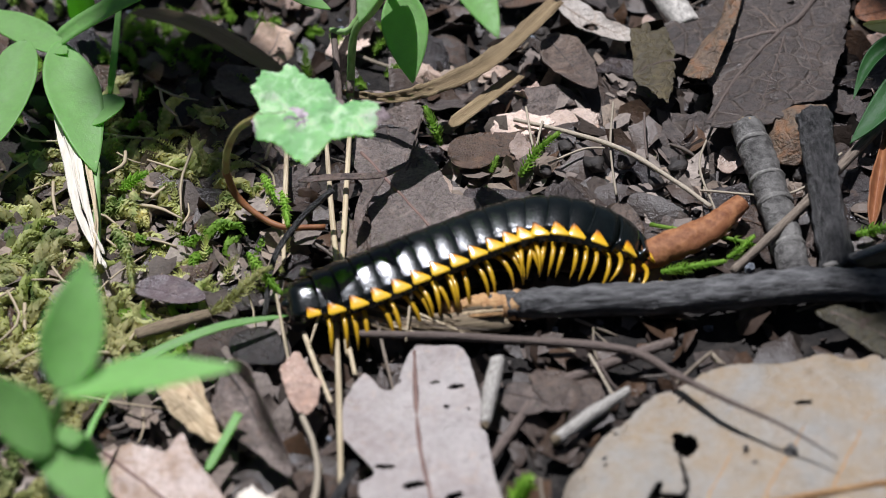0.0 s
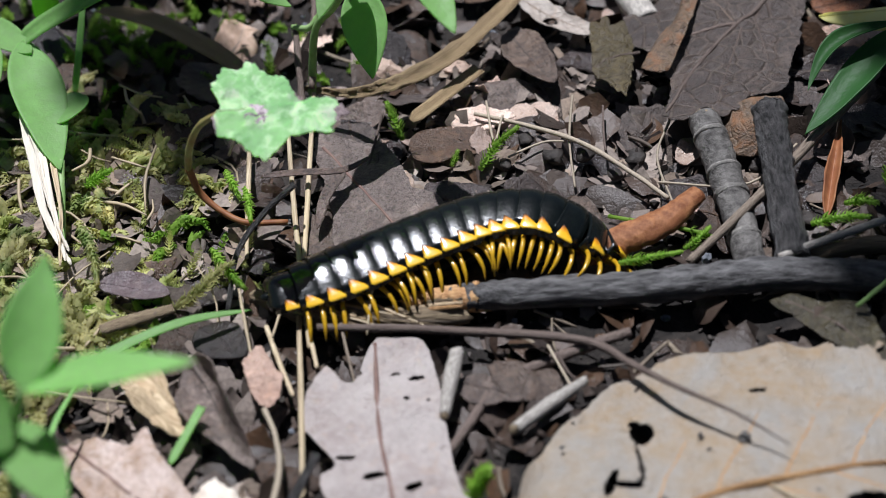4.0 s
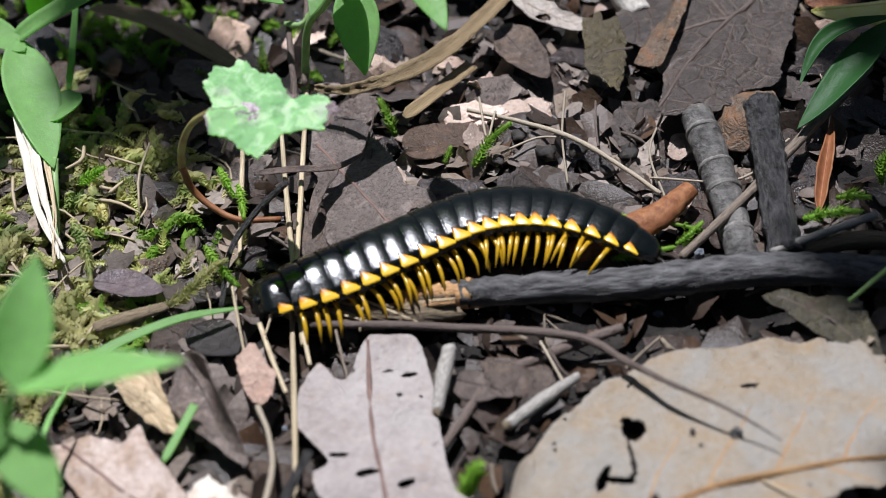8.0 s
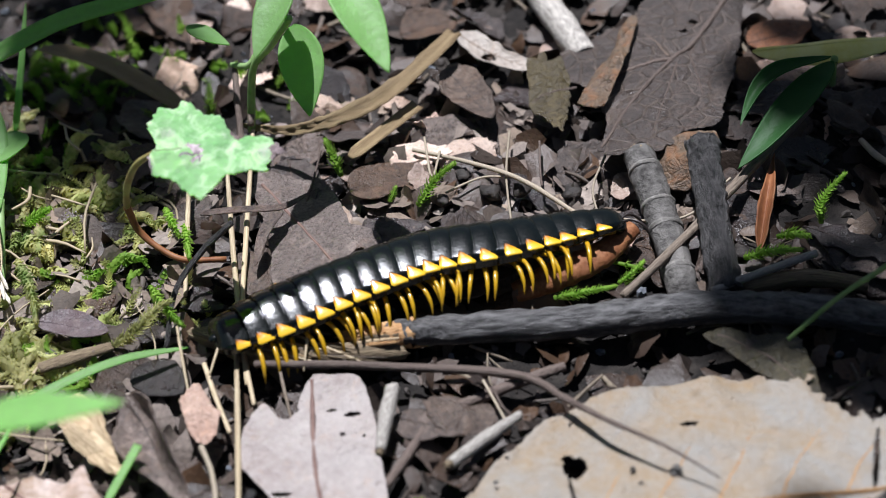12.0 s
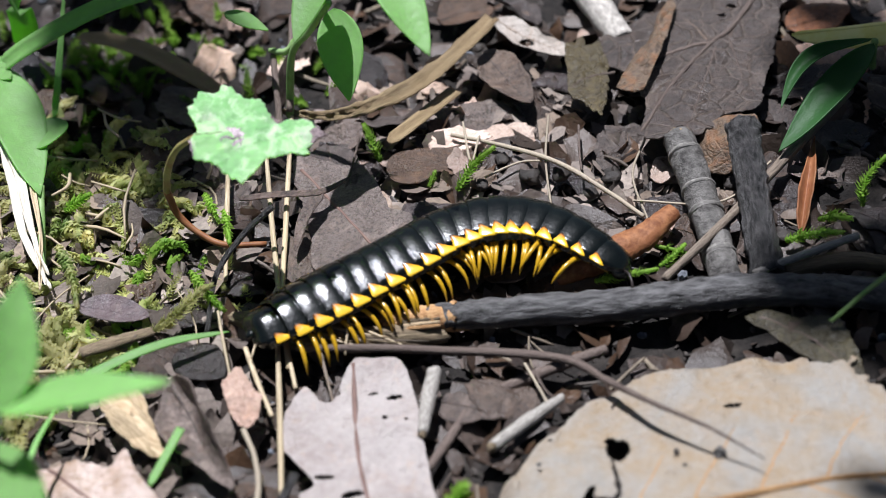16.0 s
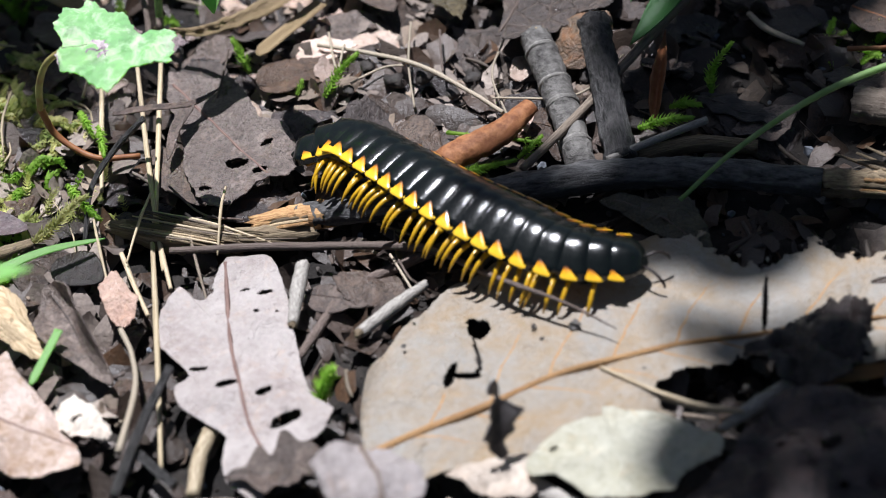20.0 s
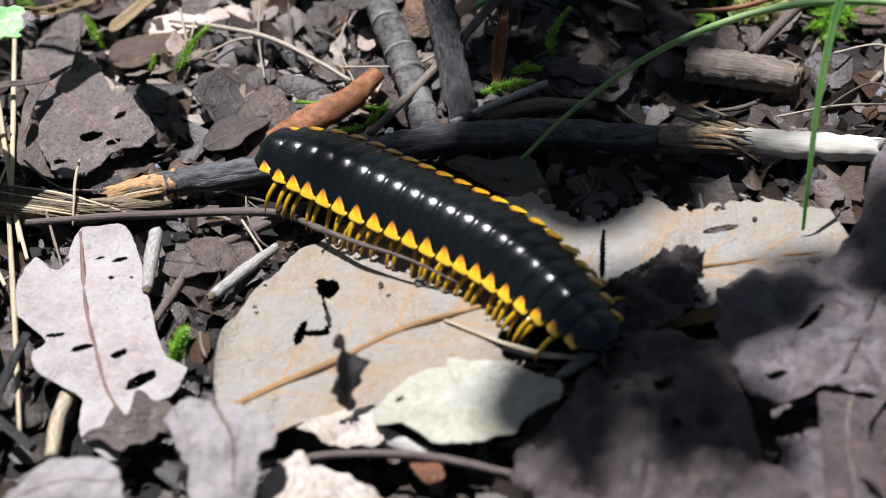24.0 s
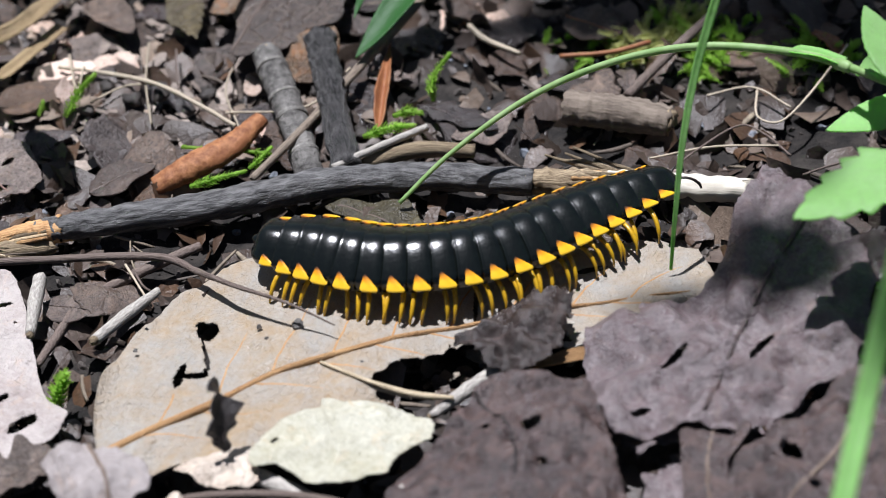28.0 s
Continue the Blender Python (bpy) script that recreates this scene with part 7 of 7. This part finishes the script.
def keel_mesh(g, ln, sg):
    """A yellow side lobe: a smooth swelling of the ring's corner, drawn out to a rounded rim and narrowing up the flank."""
    bm = bmesh.new()
    rows = []
    across = (-1, -0.85, -0.5, 0.0, 0.5, 0.85, 1)
    steps = 11
    for i in range(steps):
        s = i / (steps - 1)
        y = 3.95 + 1.5 * s
        y, z = g * y, g * (flank(y) + 0.02 - 0.25 * max(0.0, s - 0.7))
        half = ln * (0.045 + (0.27 + 0.1 * g) * min(1, s / 0.9) ** 0.95) * (1 if s < 0.85 else 1 - 0.2 * ((s - 0.85) / 0.15) ** 2)
        row = []
        for dx in across:
            d = 0.13 * (1 - dx * dx) ** 0.5 - 0.03 + 0.06 * s
            row.append(bm.verts.new((dx * half + ln * (-0.26 * (1 - s) ** 1.2 - 0.02), sg * (y + d * 0.7), z + d * 0.7)))
        rows.append(row)
    last = [v.co.copy() for v in rows[-1]]
    for (dy, dz) in ((-0.02, -0.12), (-0.4, -0.22), (-1.2, -0.1)):
        rows.append([bm.verts.new((p.x * 0.97, p.y + sg * dy, p.z + dz)) for p in last])
    for r0, r1 in zip(rows, rows[1:]):
        for j in range(len(across) - 1):
            f = (r0[j], r0[j + 1], r1[j + 1], r1[j])
            bm.faces.new(f if sg < 0 else f[::-1])
    uv = bm.loops.layers.uv.new("UVMap")
    level = {v: min(i / (steps - 1), 1.0) for i, r in enumerate(rows) for v in r}
    for f in bm.faces:
        for lp in f.loops:
            lp[uv].uv = (level[lp.vert], 0.5)
    return bm


def leg_mesh(g, sg):
    """A jointed yellow leg that bends down at the knee."""
    pts = [(0, 0, 0), (0.1, sg * 1.6, 0.0), (0.2, sg * 3.0, -0.25), (0.2, sg * 4.05, -1.0), (0.1, sg * 4.7, -2.1), (-0.12, sg * 4.9, -3.3)]
    vs, fs, _ = tube_data([tuple(c * (0.85 + 0.15 * g) for c in p) for p in pts], [0.33, 0.33, 0.3, 0.27, 0.2, 0.06], 18, 8, 0.22, 3)
    bm = bmesh.new()
    bv = [bm.verts.new(v) for v in vs]
    for f in fs:
        bm.faces.new([bv[i] for i in f])
    return bm


def build_millipede():
    home = new("millipede")
    home.location = Vector((1.1, 2.4, -2.2)) * MM
    tagged(home, "glossy black millipede with yellow edged rings and yellow legs", "millipede")
    ln = BODY / SEGMENTS
    rings, legs = [], []
    cache = {}
    for k in range(SEGMENTS):
        g = girth(k)
        rings.append(part("body_ring", ring_mesh(g, ln * 1.04, k == SEGMENTS - 1, k == 0), M_SHELL, home))
        part("underside", belly_mesh(g, ln), M_BELLY, rings[-1])
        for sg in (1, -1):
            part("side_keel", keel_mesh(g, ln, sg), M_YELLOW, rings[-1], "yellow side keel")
        if k in (0, SEGMENTS - 1):
            continue
        for sg in (1, -1):
            for q in ((0.28, -0.28) if k < SEGMENTS - 3 else (0.0,)):
                key = (round(g, 2), sg)
                if key in cache:
                    lg = new("leg", cache[key])
                    lg.parent = rings[-1]
                else:
                    lg = part("leg", leg_mesh(g, sg), M_LEG, rings[-1], "yellow jointed leg")
                    cache[key] = lg.data
                lg["label"] = "yellow jointed leg"
                legs.append((lg, k, sg, Vector((q * ln, sg * 2.0 * g, -0.9 * g))))
    # head, tail tip and antennae
    bm = bmesh.new()
    bmesh.ops.create_uvsphere(bm, u_segments=18, v_segments=12, radius=1.0)
    bmesh.ops.transform(bm, matrix=Matrix.Translation((1.9, 0, -0.5)) @ Matrix.Diagonal((1.15, 1.6, 1.1, 1)), verts=bm.verts)
    part("head", bm, M_SHELL, rings[-1], "dark rounded head")
    for sg in (1, -1):
        pts = [(2.4, sg * 0.6, -0.1), (3.4, sg * 1.2, 0.15), (4.3, sg * 1.7, -0.2), (5.0, sg * 2.0, -1.0), (5.2, sg * 2.1, -1.7)]
        vs, fs, _ = tube_data(pts, [0.16, 0.17, 0.18, 0.2, 0.14], 20, 7, 0.1, 2)
        bm = bmesh.new()
        bv = [bm.verts.new(v) for v in vs]
        for f in fs:
            bm.faces.new([bv[i] for i in f])
        part("antenna", bm, M_ANTENNA, rings[-1], "thin dark antenna")
    bm = bmesh.new()
    bmesh.ops.create_uvsphere(bm, u_segments=16, v_segments=10, radius=1.0)
    bmesh.ops.transform(bm, matrix=Matrix.Translation((-2.3, 0, 0.4)) @ Matrix.Diagonal((1.1, 0.7, 0.5, 1)), verts=bm.verts)
    part("tail_tip", bm, M_SHELL, rings[0], "dark blunt tail tip")
    return home, rings, legs


millipede, body_rings, body_legs = build_millipede()

# where the body lies: seconds, lean of tail and head (degrees), then its middle line from tail to head
POSTURES = [
    (0.0, 2, 32, [(-22.2, -7.0, 1.5), (-15.1, -4.8, 2.0), (-6.6, -1.2, 2.5), (2.1, 2.3, 2.7), (8.7, 2.6, 3.1), (15.0, 1.0, 1.5), (19.2, 1.0, -5.5)]),
    (2.0, 2, 32, [(-20.7, -6.6, 1.5), (-14.7, -4.8, 2.0), (-5.4, -0.8, 2.5), (3.3, 2.3, 2.8), (10.0, 2.5, 3.2), (15.6, 0.4, 1.6), (19.7, 0.8, -5.4)]),
    (5.0, 2, 32, [(-20.0, -7.1, 1.6), (-12.8, -4.8, 2.2), (-3.5, -0.6, 2.6), (4.6, 2.3, 2.9), (11.0, 2.1, 3.3), (16.2, 0.0, 1.7), (20.4, 0.5, -5.3)]),
    (6.0, 2, 32, [(-20.8, -7.0, 1.6), (-14.9, -5.5, 2.1), (-5.6, -1.1, 2.5), (3.1, 2.0, 2.8), (9.8, 2.1, 3.2), (15.7, -0.2, 1.7), (20.1, 0.4, -5.4)]),
    (8.0, 2, 32, [(-20.4, -7.9, 1.7), (-13.7, -5.5, 2.2), (-5.7, -2.0, 2.6), (3.1, 2.0, 2.8), (11.1, 2.2, 3.3), (18.2, -0.6, 3.9), (23.9, -4.2, 3.5)]),
    (9.0, 2, 32, [(-20.4, -7.9, 1.7), (-14.2, -5.4, 2.1), (-5.5, -1.2, 2.5), (2.6, 1.9, 2.8), (10.6, 2.3, 3.2), (17.8, -0.3, 4.0), (23.8, -2.6, 4.3)]),
    (10.0, 2, 32, [(-20.3, -8.1, 1.7), (-13.6, -5.6, 2.2), (-4.9, -1.0, 2.5), (3.9, 1.9, 2.9), (11.9, 1.2, 3.5), (19.1, -0.4, 4.3), (24.7, -0.5, 4.8)]),
    (11.0, 2, 32, [(-20.5, -7.8, 1.7), (-14.0, -4.7, 2.1), (-6.0, -1.5, 2.5), (2.8, 2.0, 2.8), (11.6, 2.4, 3.5), (18.4, 3.8, 3.3), (24.6, 5.3, 4.3)]),
    (12.0, 2, 32, [(-19.1, -7.7, 1.8), (-12.5, -4.8, 2.2), (-4.5, -1.3, 2.6), (4.4, 1.9, 2.9), (13.2, 2.9, 3.5), (20.2, 4.6, 3.3), (27.1, 5.7, 4.0)]),
    (12.5, 2, 32, [(-19.3, -7.9, 1.8), (-12.8, -5.0, 2.2), (-4.7, -1.5, 2.6), (4.0, 1.8, 2.9), (12.6, 2.9, 3.5), (19.4, 3.8, 4.0), (26.1, 4.2, 4.3)]),
    (14.5, 2, 32, [(-19.5, -8.0, 1.8), (-12.9, -4.9, 2.2), (-4.9, -0.9, 2.5), (3.3, 2.9, 2.7), (10.5, 4.0, 3.0), (16.6, 2.9, 1.3), (20.2, 2.2, -5.6)]),
    (15.0, 2, 32, [(-19.4, -9.2, 1.9), (-13.3, -5.4, 2.2), (-5.9, -1.3, 2.5), (2.3, 3.0, 2.6), (9.1, 4.4, 2.9), (15.3, 3.4, 1.2), (19.4, 2.1, -5.6)]),
    (16.0, 2, 32, [(-19.6, -9.4, 2.0), (-13.3, -5.8, 2.3), (-5.2, -1.1, 2.5), (3.0, 3.7, 2.6), (9.9, 4.7, 3.1), (16.4, 2.0, 3.8), (22.3, -3.1, 4.0)]),
    (17.0, 2, 12, [(-17.3, -6.3, 1.9), (-12.0, -3.4, 2.2), (-4.3, 0.6, 2.6), (3.8, 2.5, 3.2), (10.5, 1.9, 3.5), (15.9, -5.0, 5.1), (17.2, -14.9, 5.9)]),
    (18.0, 22, -6, [(-11.0, -0.6, 1.9), (-4.5, 0.6, 2.6), (2.3, 0.5, 4.1), (8.9, -0.3, 3.7), (14.8, -6.3, 6.5), (19.5, -14.4, 8.4), (24.3, -22.5, 9.2)]),
    (19.0, 26, -8, [(-6.2, 0.6, 2.8), (0.1, 2.4, 2.5), (7.0, 0.0, 4.5), (12.7, -4.2, 6.2), (17.3, -10.7, 8.3), (22.2, -17.0, 9.8), (27.6, -23.1, 10.6)]),
    (20.0, 26, -10, [(1.6, 0.5, 3.2), (7.2, -0.5, 5.2), (12.7, -6.8, 7.1), (18.3, -14.2, 9.2), (23.6, -19.7, 10.3), (29.6, -24.8, 11.1), (36.8, -27.4, 11.7)]),
    (21.0, -8, -6, [(9.7, -3.6, 6.6), (15.4, -9.4, 8.2), (21.6, -15.2, 9.8), (28.4, -21.6, 11.0), (35.2, -27.0, 11.9), (41.4, -32.3, 12.8), (46.8, -36.8, 13.5)]),
    (21.5, -10, -6, [(12.3, -5.1, 7.1), (18.0, -11.2, 8.8), (24.7, -17.9, 10.3), (31.9, -23.8, 11.5), (37.5, -30.0, 12.5), (42.0, -37.2, 13.5), (45.1, -45.5, 14.5)]),
    (23.5, -10, -8, [(15.3, -8.9, 8.0), (20.7, -14.7, 9.5), (26.9, -21.4, 10.9), (33.5, -28.3, 12.2), (38.9, -35.1, 13.2), (43.0, -42.2, 14.2), (46.5, -49.7, 15.2)]),
    (24.0, -10, -8, [(15.2, -10.3, 8.1), (21.2, -15.2, 9.5), (27.7, -21.9, 11.0), (34.1, -28.3, 12.2), (39.6, -34.5, 13.2), (43.7, -41.6, 14.1), (47.1, -49.1, 15.1)]),
    (25.0, -10, -4, [(16.9, -12.8, 8.6), (22.5, -17.1, 9.9), (29.1, -23.4, 11.3), (35.6, -29.0, 12.4), (41.7, -33.3, 13.1), (49.4, -35.9, 13.7), (60.0, -35.6, 14.5)]),
    (26.0, -6, 2, [(21.7, -17.2, 9.4), (27.1, -21.1, 10.7), (33.1, -25.1, 11.7), (39.9, -29.0, 12.7), (47.0, -30.6, 13.1), (56.0, -30.0, 13.6), (65.9, -27.7, 14.0)]),
    (27.0, -6, 2, [(20.9, -16.8, 9.3), (26.1, -20.6, 10.5), (32.2, -25.4, 11.7), (39.1, -29.3, 12.6), (46.8, -30.8, 13.1), (55.9, -29.7, 13.5), (66.2, -28.3, 14.2)]),
    (28.0, -6, 4, [(27.7, -21.9, 10.4), (33.1, -24.8, 11.5), (39.4, -28.3, 12.5), (46.9, -29.9, 13.2), (55.2, -29.4, 13.4), (65.2, -26.1, 13.6), (76.1, -22.9, 14.2)]),
]


# lean away from the branch's near side in degrees: tail, middle, head, for each posture
LEANS = [(8, 22, 27) if p[0] < 16.5 else (10, 24, 6) if p[0] < 17.5 else (26, 14, -6) if p[0] < 20.5 else (-6, -6, -4) if p[0] < 24.5 else (-6, 2, 6) for p in POSTURES]


def ring_poses(line, lean0, lean_mid, lean1):
    """Poses of all rings along a middle line, tail first, in mm."""
    pts = [Vector(p) for p in curve_points(line, 121)]
    run = [0.0]
    for p, q in zip(pts, pts[1:]):
        run.append(run[-1] + (q - p).length)
    total = run[-1]
    out = []
    for k in range(SEGMENTS):
        s = (k + 0.5) / SEGMENTS * total
        i = min(max(j for j in range(121) if run[j] <= s), 119)
        f = (s - run[i]) / max(1e-6, run[i + 1] - run[i])
        p = pts[i].lerp(pts[i + 1], f)
        t = (pts[min(i + 5, 120)] - pts[max(i - 4, 0)]).normalized()
        f = k / (SEGMENTS - 1)
        lean = lean0 * (1 - f) * (1 - 2 * f) + lean_mid * 4 * f * (1 - f) + lean1 * f * (2 * f - 1)
        up = Vector((-0.06, 0.13, 1)).normalized()
        left = up.cross(t).normalized()
        up = t.cross(left)
        r = Matrix.Rotation(radians(-lean), 3, t)
        left, up = r @ left, r @ up
        m = Matrix((t, left, up)).transposed().to_4x4()
        m.translation = (p - up * 0.3) * MM
        out.append(m)
    return out


def posture_at(t):
    """The middle line at a time, eased between the known postures."""
    ts = [p[0] for p in POSTURES]
    t = min(max(t, 0), 28)
    k = max(i for i in range(len(ts)) if ts[i] <= t)
    if k == len(ts) - 1:
        p = POSTURES[-1]
        return p[3], *LEANS[-1]
    a, b = POSTURES[k], POSTURES[k + 1]
    f = (t - a[0]) / (b[0] - a[0])
    line = [Vector(p).lerp(Vector(q), f) for p, q in zip(a[3], b[3])]
    return line, *(p + (q - p) * f for p, q in zip(LEANS[k], LEANS[k + 1]))


def motions():
    # the added shade casters swing aside and back to time the shade below
    for thing, (dx, dy) in ((shade_side, (46, 30)), (shade_front, (42, -20)), (shade_mid, (40, 45))):
        home = thing.matrix_basis.copy()
        turn = Vector((-dy, dx, 0)) / 520
        nods = ((0, 0.0), (6, 0.05), (12, -0.05), (19, 0.0), (24.5, 0.0), (25.6, 0.08), (27.2, 1.0), (28, 1.0))
        if thing is shade_mid:
            nods = ((0, 0.9), (5, 1.0), (11, 1.05), (15.5, 1.0), (17.6, 0.05), (20, -0.03), (24.4, 0.0), (26.2, 1.0), (28, 1.05))
        if thing is shade_front:
            nods = ((0, 1.0), (8, 1.03), (14.5, 1.0), (17.2, 0.05), (20, 0.0), (24.5, 0.0), (25.6, 0.08), (27.2, 1.0), (28, 1.0))
        sway = [(t, home @ Matrix.Rotation(turn.length * k, 4, turn.normalized())) for t, k in nods]
        walk(thing, sway)
    inv = Matrix.Translation(-millipede.location)
    rows = [[] for _ in body_rings]
    for k in range(57):
        t = k * 0.5
        for n, m in enumerate(ring_poses(*posture_at(t))):
            rows[n].append((t, inv @ m))
    for ring, r in zip(body_rings, rows):
        walk(ring, r)
    for (lg, k, sg, at) in body_legs:
        r = []
        for q in range(94):
            t = min(28.0, q * 0.3 + 0.1 * (q % 2))
            ph = 2 * math.pi * (0.75 * t - k * 0.19 + (0.08 if at.x > 0 else 0) + (0.5 if sg > 0 else 0))
            swing, lift = 15 * math.sin(ph), max(0.0, 9 * math.cos(ph))
            r.append((t, pose(at.x * MM, at.y * MM, at.z * MM, sg * lift, 0, swing)))
        walk(lg, r)


motions()
